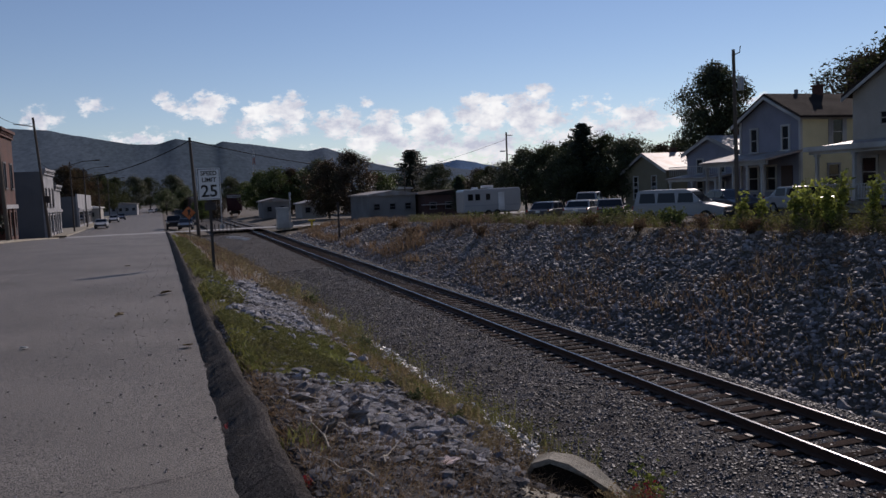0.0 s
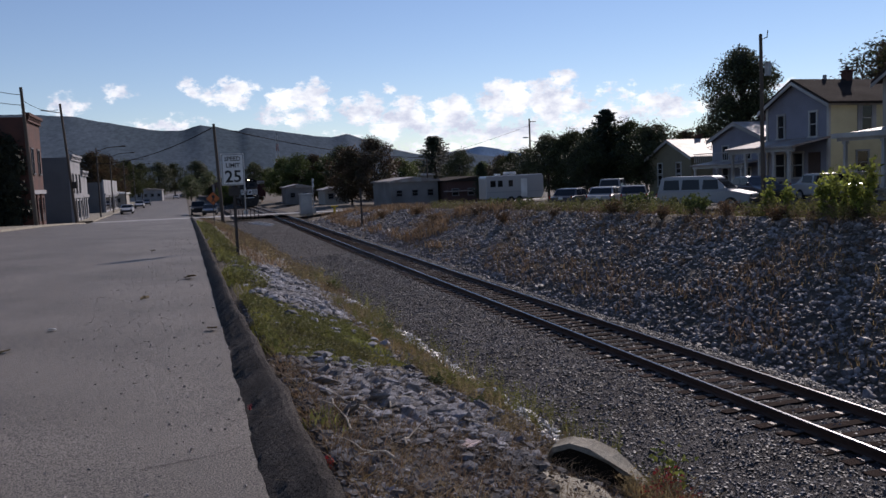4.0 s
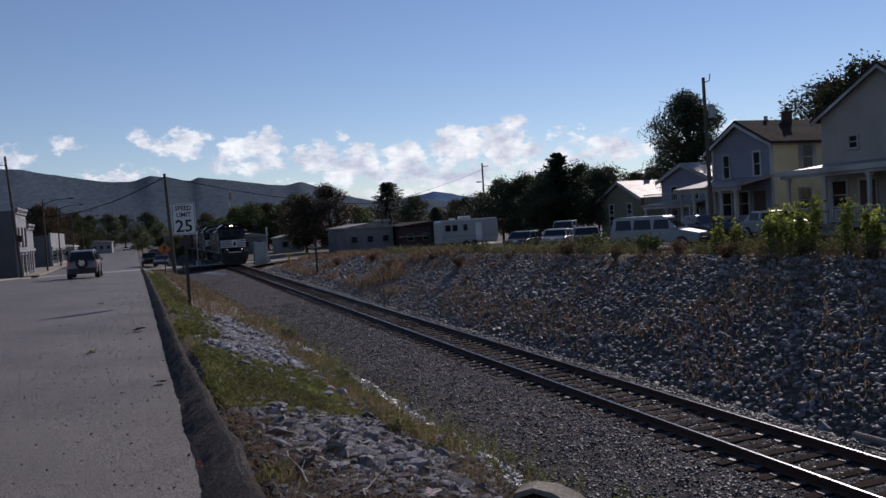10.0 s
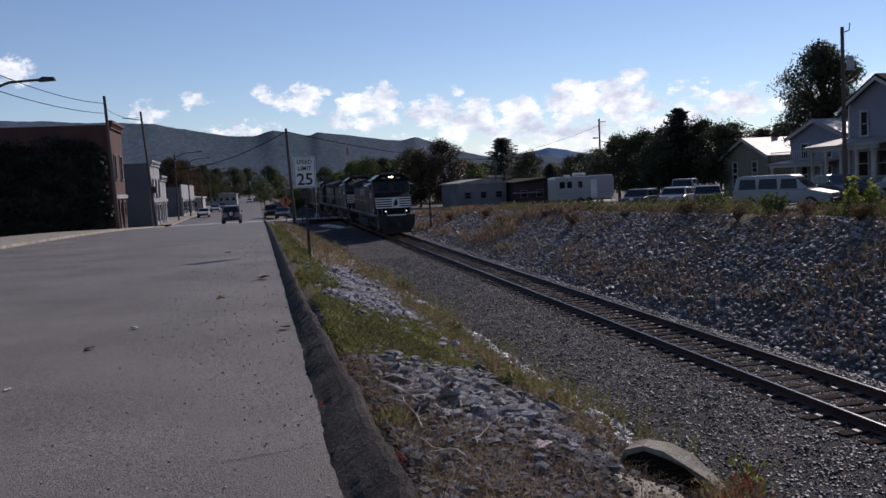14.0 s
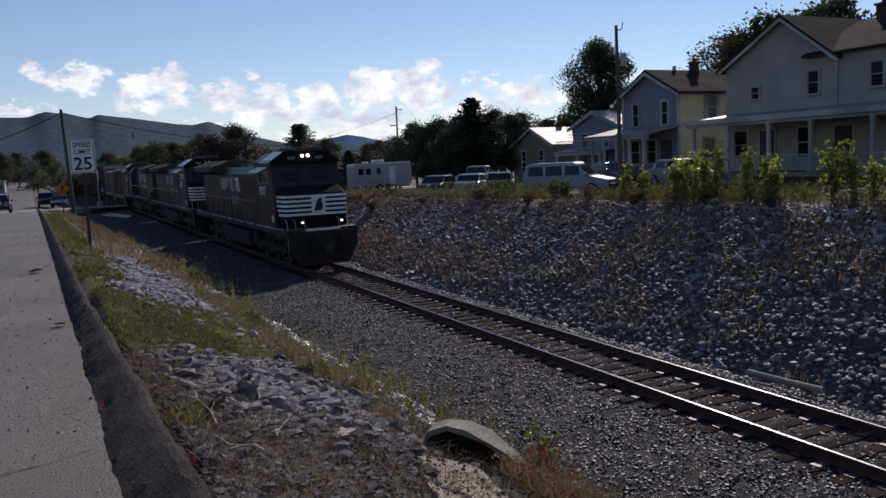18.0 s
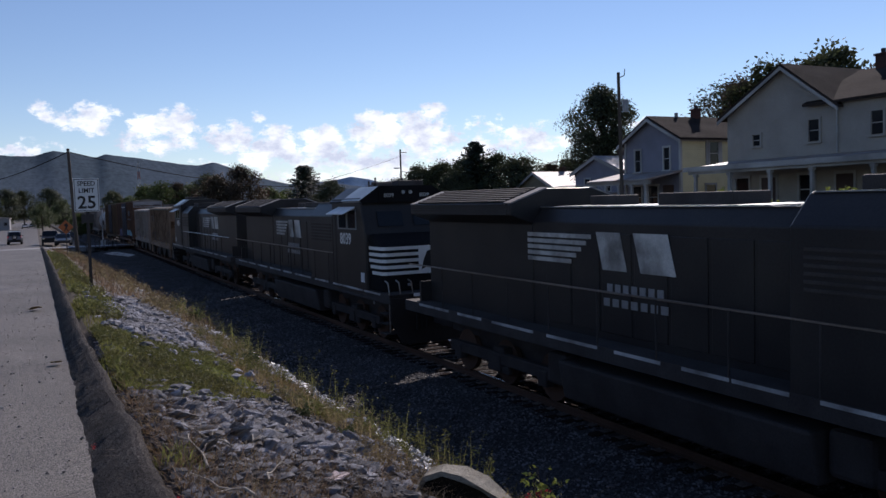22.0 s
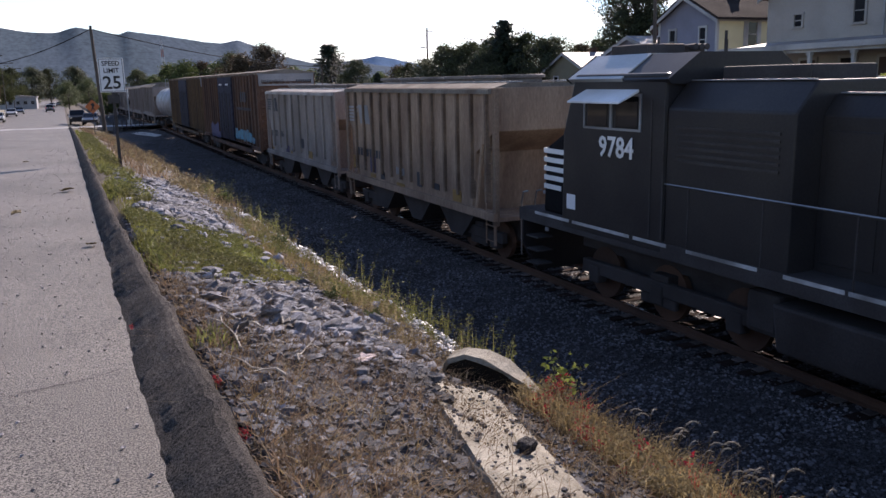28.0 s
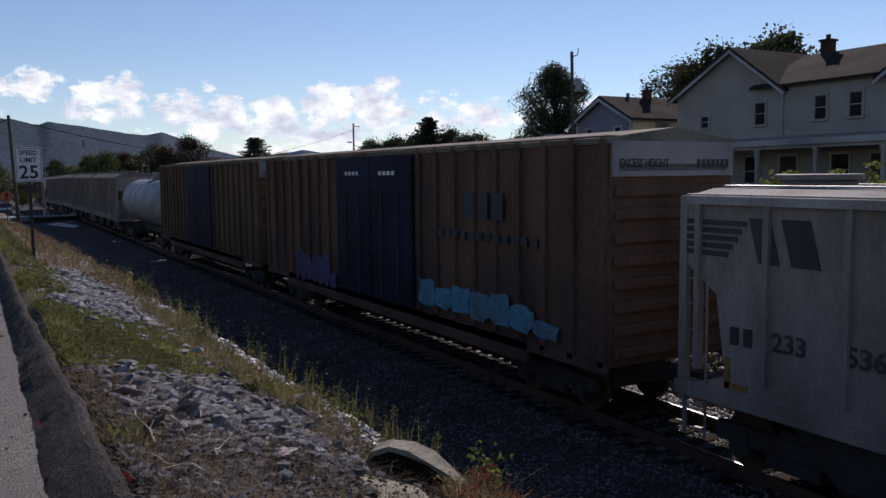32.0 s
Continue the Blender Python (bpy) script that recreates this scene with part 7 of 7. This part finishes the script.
OLIVE = leaf_mat("olive_weed_leaves", (0.2, 0.2, 0.06), (0.13, 0.12, 0.042), 0.5)
GOLD = leaf_mat("golden_weed_leaves", (0.3, 0.235, 0.12), (0.17, 0.125, 0.065), 0.5)
random.seed(61)
blades("green_grass", 22000, in_zone(0.7, 2.4, 7.8, 12.6, -0.25, 1.3, 1), 0.015, 0.06, 0.006, GRASS, "short green grass on the verge", 0.7)
leafy("verge_clover", 2600, in_zone(0.7, 2.3, 8.0, 12.4, -0.15, 1.1, 41), 0.03, 0.1, 0.018, 6, OLIVE, "low broad-leaved weeds in the grass")
blades("green_grass_far", 7000, in_zone(0.65, 1.5, 15, 45, 0.0, 0.9, 2), 0.03, 0.12, 0.01, GRASS, "green grass farther along the verge")
leafy("far_verge_weeds", 900, in_zone(0.7, 1.3, 14, 50, -0.1, 0.8, 42), 0.08, 0.25, 0.035, 6, OLIVE, "olive weeds farther along the verge")
blades("kerb_weeds", 3000, in_zone(0.66, 0.95, 5.2, 40, 0.05, 1.0, 3), 0.03, 0.13, 0.006, GRASS, "weeds along the kerb")
blades("dry_grass", 7000, in_zone(2.3, 3.3, 6.3, 20, 0.0, 1.0, 4), 0.03, 0.16, 0.005, STRAW, "dry brown grass on the verge", 0.7)
blades("dry_grass_far", 6000, in_zone(1.2, 3.6, 18, 80, 0.0, 0.6, 5), 0.08, 0.35, 0.01, WEED, "tall dry grass along the cut")
leafy("lip_weeds", 1000, in_zone(2.5, 3.3, 6.6, 22, 0.0, 0.9, 43), 0.06, 0.28, 0.02, 9, OLIVE, "olive weeds along the edge of the cut")
leafy("lip_gold_weeds", 900, in_zone(2.4, 3.3, 6.4, 26, 0.0, 0.9, 44), 0.06, 0.3, 0.017, 8, GOLD, "golden dry weeds along the edge of the cut")
leafy("far_lip_weeds", 420, in_zone(1.6, 3.7, 20, 75, -0.05, 0.5, 45), 0.15, 0.5, 0.045, 9, GOLD, "tall golden weeds along the cut")
leafy("lip_tall_weeds", 150, in_zone(3.2, 3.75, 6.0, 24, 0.0, 0.7, 50), 0.3, 0.65, 0.02, 9, OLIVE, "tall thin weeds standing at the edge of the cut")
leafy("slab_weeds", 520, in_zone(3.02, 3.66, 2.9, 5.35, -0.4, 1.2, 12), 0.1, 0.32, 0.017, 10, GOLD, "golden weeds beside the concrete slab")
leafy("slab_red_weeds", 60, in_zone(3.05, 3.6, 3.2, 5.35, -0.2, 1.5, 13), 0.12, 0.3, 0.02, 6, REDLEAF, "red-leaved weeds beside the concrete slab")
blades("dry_grass_near", 3400, in_zone(3.02, 3.6, 2.9, 5.3, -0.3, 1.2, 6), 0.08, 0.32, 0.003, STRAW, "dry grass beside the concrete slab", 0.6)
leafy("rubble_weeds", 520, in_zone(0.7, 2.9, 2.6, 7.2, 0.05, 1.4, 46), 0.04, 0.14, 0.014, 7, WEED, "small brown weeds among the stones")
blades("bank_grass", 20000, in_zone(13.4, 19.5, 8, 60, 0.1, 0.45, 7), 0.08, 0.32, 0.012, WEED, "dry grass tufts on the rock bank")
leafy("bank_weeds", 900, in_zone(15.8, 19.4, 7, 60, 0.0, 0.5, 47), 0.12, 0.42, 0.045, 10, WEED, "brown weeds growing through the rock bank")
leafy("crest_straw_weeds", 900, in_zone(18.2, 20.4, 6, 66, -0.1, 0.6, 49), 0.25, 0.7, 0.045, 10, WEED, "brown weeds along the crest of the bank")
leafy("crest_weeds", 1900, in_zone(18.6, 20.6, 6, 66, -0.2, 0.6, 48), 0.25, 0.85, 0.055, 12, OLIVE, "olive weeds along the crest of the bank")
blades("bank_straw", 9000, in_zone(13.4, 19.5, 8, 60, 0.15, 0.45, 17), 0.08, 0.3, 0.012, STRAW, "bleached grass tufts on the rock bank")
blades("kerb_grass", 6000, in_zone(0.52, 0.8, 8.0, 60, -0.1, 0.9, 21), 0.03, 0.1, 0.008, GRASS, "grass creeping over the kerb")
blades("kerb_litter", 3500, in_zone(0.68, 1.0, 2.5, 9.0, -0.3, 1.2, 22), 0.02, 0.08, 0.004, WEED, "dead stalks behind the kerb", 1.4)
blades("yard_grass", 9000, in_zone(19, 24, 8, 60, -0.1, 0.5, 8), 0.08, 0.3, 0.014, GRASS, "grass along the yard edge")
blades("crossing_weeds", 12000, in_zone(14, 22, 46, 96, 0.0, 0.4, 10), 0.2, 0.7, 0.03, WEED, "brown weeds between track and yard")
blades("straw_litter", 8000, in_zone(0.68, 3.0, 2.4, 7.8, -0.25, 1.4, 51), 0.02, 0.1, 0.0028, STRAW, "bleached straw lying among the stones", 2.0)
blades("dead_twigs", 9000, in_zone(0.68, 3.0, 2.6, 7.8, -0.2, 1.5, 11), 0.03, 0.14, 0.003, WEED, "dead weed stalks among the stones", 1.6)

# foxtail heads beside the slab
FLUFF = leaf_mat("pale_seed_head", (0.42, 0.38, 0.31), (0.3, 0.27, 0.22), 0.5)
random.seed(71)
foxtails = thing("foxtail_grass", pose(0, 0, 0), "foxtail grass with pale seed heads at the slab's edge", "grass")
for i in range(48):
    x, y = random.uniform(3.4, 3.72), random.uniform(2.9, 4.6)
    q = Vector((x, y, bumpy(x, y)))
    h = random.uniform(0.25, 0.46)
    d = Vector((random.uniform(0.2, 1.0), random.uniform(-0.9, 0.3), 0)).normalized()
    bend = [q, q + d * 0.04 * h + Vector((0, 0, 0.6 * h)), q + d * 0.2 * h + Vector((0, 0, h))]
    bm = bmesh.new()
    tube(bm, bend, 0.002, 4)
    st = part("stalk", bm, STRAW, foxtails)
    bm = bmesh.new()
    arc = [bend[2], bend[2] + d * 0.025 + Vector((0, 0, 0.02)), bend[2] + d * 0.055 + Vector((0, 0, 0.022)), bend[2] + d * 0.08 + Vector((0, 0, 0.008))]
    tube(bm, arc, 0.006, 6, True, 0.003)
    for k in range(46):
        f = random.random() * 2.99
        p = arc[int(f)].lerp(arc[int(f) + 1], f % 1)
        u = Vector((random.gauss(0, 1), random.gauss(0, 1), random.gauss(0, 1))).normalized()
        v = u.orthogonal().normalized() * 0.0012
        e = p + u * 0.017 + d * 0.008
        bm.faces.new([bm.verts.new(w) for w in (p - v, p + v, e)])
    part("seed_head", bm, FLUFF, st)
rs = shrub_mesh(81, 0.7, 0.6, REDLEAF, 0.035, 7, 100)
random.seed(72)
shrub("sumac", rs, 3.38, 5.25, 0.5, "small plant with red autumn leaves", "", -0.95)
shrub("weed_plant", shrub_mesh(82, 0.7, 0.5, LEAF_YELLOW, 0.04, 6, 90), 3.5, 5.4, 0.6, "yellow-green weed at the slab's edge", "", -0.95)
for x, y, s in ((0.68, 4.5, 0.18), (0.68, 3.7, 0.2), (0.35, 5.9, 0.12)):
    shrub("red_seedling", rs, x, y, s * 0.6, "tiny red-leaved seedling at the kerb", "red seedlings", level(y) + 0.02)
for x, y, s in ((2.95, 12.6, 0.22), (2.5, 8.3, 0.15), (2.7, 7.6, 0.14), (3.2, 19, 0.3)):
    shrub("weed_bush", BUSH[0], x, y, s, "weedy bush on the verge", "weeds on the verge")

# ---- stones ----
# very pale colour that paints the backlit rim along the cut's edge
RIMLIGHT_STONE = mat("rimlight_pale_stone", (0.55, 0.54, 0.52), rough=0.45, scale=2, vary=0.3, bump=0.3, col2=(0.28, 0.27, 0.26), big=1.3, island=0.6)

def stone_mesh(seed, flat=0.6, name="stone", material=None):
    random.seed(seed)
    bm = bmesh.new()
    bmesh.ops.create_icosphere(bm, subdivisions=1, radius=1)
    cut = [(Vector((random.gauss(0, 1), random.gauss(0, 1), random.gauss(0, 1))).normalized(), random.uniform(0.45, 0.8)) for _ in range(6)]
    for v in bm.verts:
        for nrm, d in cut:
            k = v.co.dot(nrm) - d
            if k > 0:
                v.co -= nrm * k
        v.co.z *= flat
        v.co.x *= random.uniform(0.92, 1.08)
    return mesh_of(bm, name, material or STONE)


STONES = [stone_mesh(100 + i, random.choice((0.18, 0.28, 0.4)), "stone", VERGESTONE) for i in range(10)]
RIPRAP = [stone_mesh(150 + i, random.choice((0.55, 0.7, 0.8)), "rock") for i in range(10)]


def stone_stuff(name, n, place, smin, smax, material, label, seed, flat=(0.5, 0.9)):
    """Thousands of angular stones joined into one mesh."""
    random.seed(seed)
    base = []
    for i in range(6):
        bm = bmesh.new()
        bmesh.ops.create_icosphere(bm, subdivisions=1, radius=1) if smax > 0.055 else bmesh.ops.create_cube(bm, size=1.5)
        for v in bm.verts:
            v.co *= random.uniform(0.7, 1.15)
        if smax > 0.055:
            for _ in range(5):
                nrm, d = Vector((random.gauss(0, 1), random.gauss(0, 1), random.gauss(0, 1))).normalized(), random.uniform(0.4, 0.75)
                for v in bm.verts:
                    k = v.co.dot(nrm) - d
                    if k > 0:
                        v.co -= nrm * k
        bm.verts.index_update()
        base.append((np.array([v.co[:] for v in bm.verts]), [[v.index for v in f.verts] for f in bm.faces]))
        bm.free()
    vs, fs, off = [], [], 0
    for i in range(n):
        q = place()
        if q is None:
            continue
        x, y, z = q
        s = smin + (smax - smin) * random.random() ** 2
        V, Fc = random.choice(base)
        e = np.array(Euler((random.uniform(0, 6), random.uniform(0, 6), random.uniform(0, 6))).to_matrix())
        P = V @ e.T * s
        P[:, 2] *= random.uniform(*flat)
        P += (x, y, z + s * 0.25)
        vs.append(P)
        fs += [[k + off for k in f] for f in Fc]
        off += len(V)
    me = bpy.data.meshes.new(name)
    me.from_pydata(np.concatenate(vs).tolist(), [], fs)
    me.materials.append(material)
    return tagged(new(name, me), label, "stones", kind="stuff")


def on_verge(x0, x1, y0, y1, seed, thr):
    def f():
        x, y = random.uniform(x0, x1), random.uniform(y0, y1)
        if noise.noise(Vector((x * 0.9, y * 0.55, seed))) < thr or (abs(x - 2.5 - 0.24 * (y - 5.1)) < 0.33 and y < 5.5 and random.random() < 0.95):
            return None
        return x, y, bumpy(x, y)
    return f


def on_ballast():
    x, y = random.uniform(3.55, 13.0), 3.2 + (46 if random.random() < 0.85 else 92) * random.random() ** 1.5
    if abs(x - TRACK_X) < 1.3 and random.random() < 0.45:
        return None
    return x, y, ballast_z(x, y) if x > 4.3 else bumpy(x, y) + 0.012


def on_bank(y0, y1, x0=12.9, x1=18.8):
    def f():
        x, y = random.uniform(x0, x1), y0 + (y1 - y0) * random.random() ** 1.25
        if noise.noise(Vector((x * 0.45, y * 0.3, 15))) > 0.6:
            return None
        return x, y, bumpy(x, y)
    return f


stone_stuff("ballast_stones", 108000, on_ballast, 0.013, 0.034, PEBBLE, "loose crushed ballast stones", 201)
stone_stuff("bank_rocks", 26000, on_bank(7, 62), 0.04, 0.12, RUBBLE, "grey riprap rocks covering the bank", 202)
stone_stuff("bank_rocks_far", 2500, on_bank(58, 92), 0.08, 0.2, RUBBLE, "riprap rocks farther along the bank", 203)
stone_stuff("verge_rubble", 8000, on_verge(0.68, 3.1, 2.0, 8.6, 31, -0.35), 0.009, 0.05, VERGESTONE, "broken grey stones on the verge", 204, (0.35, 0.75))
stone_stuff("verge_rubble_far", 2600, on_verge(1.0, 3.2, 12.0, 21, 33, -0.1), 0.04, 0.13, VERGESTONE, "broken grey rocks on the verge farther on", 205, (0.3, 0.7))
def on_heap(cx, cy, sx, sy):
    def f():
        x, y = random.gauss(cx, sx), random.gauss(cy, sy)
        if not 0.85 < x < 3.15:
            return None
        return x, y, bumpy(x, y) + 0.03 * random.random()
    return f


stone_stuff("heap_rubble", 2600, on_heap(1.85, 6.9, 0.5, 0.65), 0.018, 0.085, VERGESTONE, "smaller broken rocks of the near heap", 210, (0.25, 0.6))
stone_stuff("heap_rubble_far", 2600, on_heap(1.95, 15.8, 0.45, 2.0), 0.03, 0.12, VERGESTONE, "smaller broken rocks of the farther heap", 211, (0.3, 0.65))
stone_stuff("verge_gravel", 15000, on_verge(0.64, 3.5, -3.0, 12, 35, -0.45), 0.008, 0.028, VERGESTONE, "fine gravel between the stones", 206)
stone_stuff("edge_stones", 6000, on_verge(3.22, 3.52, 5.9, 34, 37, -0.35), 0.012, 0.045, RIMLIGHT_STONE, "pebbles along the edge of the cut, painted pale for its backlit rim", 207)
stone_stuff("road_grit", 1500, lambda: (lambda x, y: (x, y, level(y) + 0.02))(random.uniform(-1.5, 0.3) if random.random() < 0.8 else random.uniform(-9, 0), 2 + 30 * random.random() ** 1.5), 0.003, 0.012, RUBBLE, "loose grit on the street edge", 208)

# single stones that can be picked out: the slabs of the rock heap and the larger riprap
random.seed(301)
heap = thing("rock_heap", pose(0, 0, 0), "heap of flat grey broken rocks on the verge", "rocks")
for i in range(290):
    x, y = random.gauss(1.8, 0.55), random.gauss(6.9, 0.6)
    if x < 0.95:
        x = 0.95 + random.random() * 0.4
    s = (0.025 + 0.085 * random.random() ** 1.8) * (1 if y > 6 else 0.7)
    ob = part("rock", random.choice(STONES), None, heap, at=pose(x, y, bumpy(x, y) + s * 0.3 + 0.03, random.uniform(-42, 42), random.uniform(-42, 42), random.uniform(0, 360)))
    ob.scale = (s * 1.5, s, s * 1.3)
heap2 = thing("rock_heap", pose(0, 0, 0), "heap of broken grey rocks farther along the verge", "rocks")
for i in range(200):
    x, y = random.gauss(1.9, 0.5), random.uniform(12.5, 19.5)
    x = max(1.0, x)
    s = 0.05 + 0.1 * random.random() ** 1.5
    ob = part("rock", random.choice(STONES), None, heap2, at=pose(x, y, bumpy(x, y) + s * 0.3, random.uniform(-28, 28), random.uniform(-28, 28), random.uniform(0, 360)))
    ob.scale = (s * 1.4, s, s)
bank = thing("rock_bank", pose(0, 0, 0), "bank of large grey riprap rocks beside the track", "rocks")
for i in range(290):
    x, y = random.uniform(13.0, 18.4), 8 + 30 * random.random() ** 1.3
    s = random.uniform(0.08, 0.17)
    ob = part("rock", random.choice(RIPRAP), None, bank, at=pose(x, y, bumpy(x, y) + s * 0.35, random.uniform(-60, 60), random.uniform(-60, 60), random.uniform(0, 360)))
    ob.scale = (s, s * 1.15, s)

# ---- concrete slab, litter, sticks ----
random.seed(401)


# near-black colour for the shade inside the hollow under the hump
HOLLOW_SHADE = mat("painted_hollow_shade", (0.025, 0.02, 0.015), rough=1.0, spec=0.1, scale=6, vary=0.4, bump=0.8)
HUMP = pose(2.93, 5.6, -0.645, 0, 10, -43)


def slab():
    s = thing("concrete_slab", pose(0, 0, 0), "worn pale concrete slab with a broken hump at its end", "slab")
    verts, faces = [], []
    nx, ny = 10, 26
    for j in range(ny + 1):
        y = 2.3 + 3.2 * j / ny
        for i in range(nx + 1):
            k = i / nx
            x = 2.5 + 0.24 * (y - 5.1) + 0.74 * (k - 0.5) + 0.06 * noise.noise(Vector((i, y * 3, 0))) * (1 if i in (0, nx) else 0)
            z = land(x, y) + 0.05 + 0.012 * noise.noise(Vector((x * 4, y * 4, 2)))
            if i in (0, nx) or j in (0, ny):
                z -= 0.12
            verts.append((x, y, z))
    for j in range(ny):
        for i in range(nx):
            a = j * (nx + 1) + i
            faces.append((a, a + 1, a + nx + 2, a + nx + 1))
    me = bpy.data.meshes.new("slab_top")
    me.from_pydata(verts, [], faces)
    me.materials.append(CONCRETE)
    part("slab_top", me, None, s)
    # the hump: a broken lump of culvert head
    bm = bmesh.new()
    outer = [(-0.4, -0.1), (-0.34, 0.03), (-0.22, 0.085), (-0.05, 0.1), (0.14, 0.07), (0.32, -0.02), (0.48, -0.13)]
    inner = [(px * 0.93, pz - 0.038) for px, pz in outer]
    for k in range(6):
        prism(bm, [outer[k], outer[k + 1], inner[k + 1], inner[k]], 1, 0.0, 0.26 - 0.02 * k)
    bmesh.ops.remove_doubles(bm, verts=bm.verts, dist=0.001)
    for v in bm.verts:
        v.co += Vector((0.02, 0.05, 0.02)) * noise.noise(v.co * 7)
    part("hump", bm, CONCRETE, s, "rounded broken concrete lump", at=HUMP)
    bm = bmesh.new()
    # added filler face: its dark colour paints the hollow's shade
    prism(bm, inner + [(0.4, -0.32), (-0.34, -0.32)], 1, 0.03, 0.15)
    part("hollow_fill", bm, HOLLOW_SHADE, s, "near-black fill painting the shade of the hollow under the lump", at=HUMP)


slab()
DEADWOOD = mat("bleached_stick", (0.42, 0.37, 0.3), rough=0.9, scale=6, bump=0.4)
for x, y, ln, a in ((1.45, 6.15, 0.55, 80), (1.22, 5.75, 0.6, 95), (1.3, 5.1, 0.5, 75), (1.9, 6.9, 0.6, 60), (0.95, 5.2, 0.7, 100), (1.6, 6.5, 0.7, 20), (2.1, 6.3, 0.8, 10), (1.1, 4.6, 0.5, 110)):
    bm = bmesh.new()
    pts, px, py, ang = [], x, y, radians(a)
    for k in range(7):
        pts.append((px, py, bumpy(px, py) + 0.07 + 0.02 * math.sin(k * 1.7)))
        ang += random.uniform(-0.5, 0.5)
        px, py = px + math.cos(ang) * ln / 6, py + math.sin(ang) * ln / 6
    tube(bm, pts, 0.008, 6, True, 0.003)
    for q in (2, 4):
        tube(bm, [pts[q], (pts[q][0] + random.uniform(-0.12, 0.12), pts[q][1] + random.uniform(-0.12, 0.12), pts[q][2] + 0.03)], 0.004, 5, True, 0.002)
    tagged(part("stick", bm, DEADWOOD, None), "bleached dead stick lying on the stones", "stick", "sticks on the verge")
PINKISH = mat("crumpled_packaging", (0.72, 0.55, 0.5), rough=0.6, scale=6, bump=0.6)


def scrap(x, y, z, s, material, label, cat):
    bm = bmesh.new()
    bmesh.ops.create_grid(bm, x_segments=5, y_segments=4, size=s)
    for v in bm.verts:
        v.co.z = 0.35 * s * (1 + noise.noise(Vector((v.co.x * 30, v.co.y * 30, x))))
    bmesh.ops.solidify(bm, geom=bm.faces[:], thickness=0.006)
    tagged(part("litter", bm, material, None, at=pose(x, y, z, random.uniform(-10, 10), random.uniform(-10, 10), random.uniform(0, 360))), label, cat, "litter")


scrap(1.86, 5.5, land(1.86, 5.5) + 0.03, 0.08, PINKISH, "crumpled pale packaging among the stones", "litter")
for x, y, s in ((-1.6, 10.48, 0.04), (-0.67, 12.9, 0.06), (0.0, 15.57, 0.1), (-0.95, 24.0, 0.06), (0.2, 9.57, 0.05), (-1.87, 9.24, 0.05), (-2.2, 7.5, 0.025)):
    scrap(x, y, level(y) + 0.035, s, SIGNWHITE if s < 0.045 else STRAW, "scrap of litter on the street" if s < 0.045 else "dry leaf on the street", "litter")
bm = bmesh.new()
tube(bm, [(12.78, 11.9, -2.98), (12.83, 11.0, -2.99), (12.85, 10.2, -2.97)], 0.065, 10)
tagged(part("log", bm, DEADWOOD, None), "bleached log lying at the foot of the bank", "log")
bm = bmesh.new()
box(bm, (0, 0, 0), (0.11, 0.09, 0.07))
tagged(part("stone_block", bm, GRAVEL, None, at=pose(2.32, 3.94, land(2.32, 3.94) + 0.1, 10, 5, 30), bevel=0.015), "dark broken stone block on the concrete slab", "stone")

# grit and crumbs that lie on the slab, cracks in the street
stone_stuff("slab_grit", 900, lambda: (lambda x, y: (x, y, land(x, y) + 0.055))(random.uniform(1.6, 3.1), random.uniform(2.4, 5.5)), 0.003, 0.02, VERGESTONE, "crumbs of stone lying on the concrete slab", 209)
stone_stuff("slab_edge_rubble", 1500, lambda: (lambda y: (2.13 + 0.24 * (y - 5.1) + random.gauss(0, 0.07), y, land(2.1, y) + 0.015))(random.uniform(2.4, 5.5)), 0.008, 0.045, VERGESTONE, "broken stones banked against the slab", 212, (0.35, 0.75))
random.seed(501)
for x, y, ln, a in ((-0.35, 4.9, 0.6, 5), (-0.2, 15.5, 0.5, 172)):
    ang, pts = radians(a), []
    for k in range(12):
        pts.append(Vector((x, y, level(y) + 0.012 + 0.02 * (1 - ((x + 5) / 5.5) ** 2) + 0.004)))
        ang += random.uniform(-0.45, 0.45)
        x, y = x + math.cos(ang) * ln / 11, y + math.sin(ang) * ln / 11
    bm = bmesh.new()
    rows_ = []
    for i, p in enumerate(pts):
        d = (pts[min(i + 1, 11)] - pts[max(i - 1, 0)]).normalized()
        side = Vector((-d.y, d.x, 0)) * random.uniform(0.002, 0.006)
        rows_.append((bm.verts.new(p - side), bm.verts.new(p + side)))
    for q, w in zip(rows_, rows_[1:]):
        bm.faces.new((q[0], q[1], w[1], w[0]))
    part("crack", bm, TAR, road)


# ---- what moves ----
def motions():
    for ob, s, turned, length in TRAIN:
        walk(ob, train_rows(s, turned, length))
    drive = [(0, -4.6, -26.0, 0), (4, -4.8, 5.5, 0), (5.5, -4.9, 17.2, 1), (6, -4.75, 21.5, 2), (7, -4.0, 30.6, 2.5), (9, -3.15, 47.3, 1.5), (11, -2.9, 64.0, 0.5), (12, -2.75, 72.0, 0), (13, -2.65, 78.0, 0), (14, -2.6, 81.0, 0), (16.5, -2.6, 82.5, 0), (18, -2.6, 86.0, 0), (20, -2.5, 100.0, 0), (24, -2.5, 150.0, 0), (32, -2.8, 260.0, 0)]
    walk(SUV, [(t, pose(x, y, level(y) + 0.03, 0, 0, -rz)) for t, x, y, rz in drive])


motions()
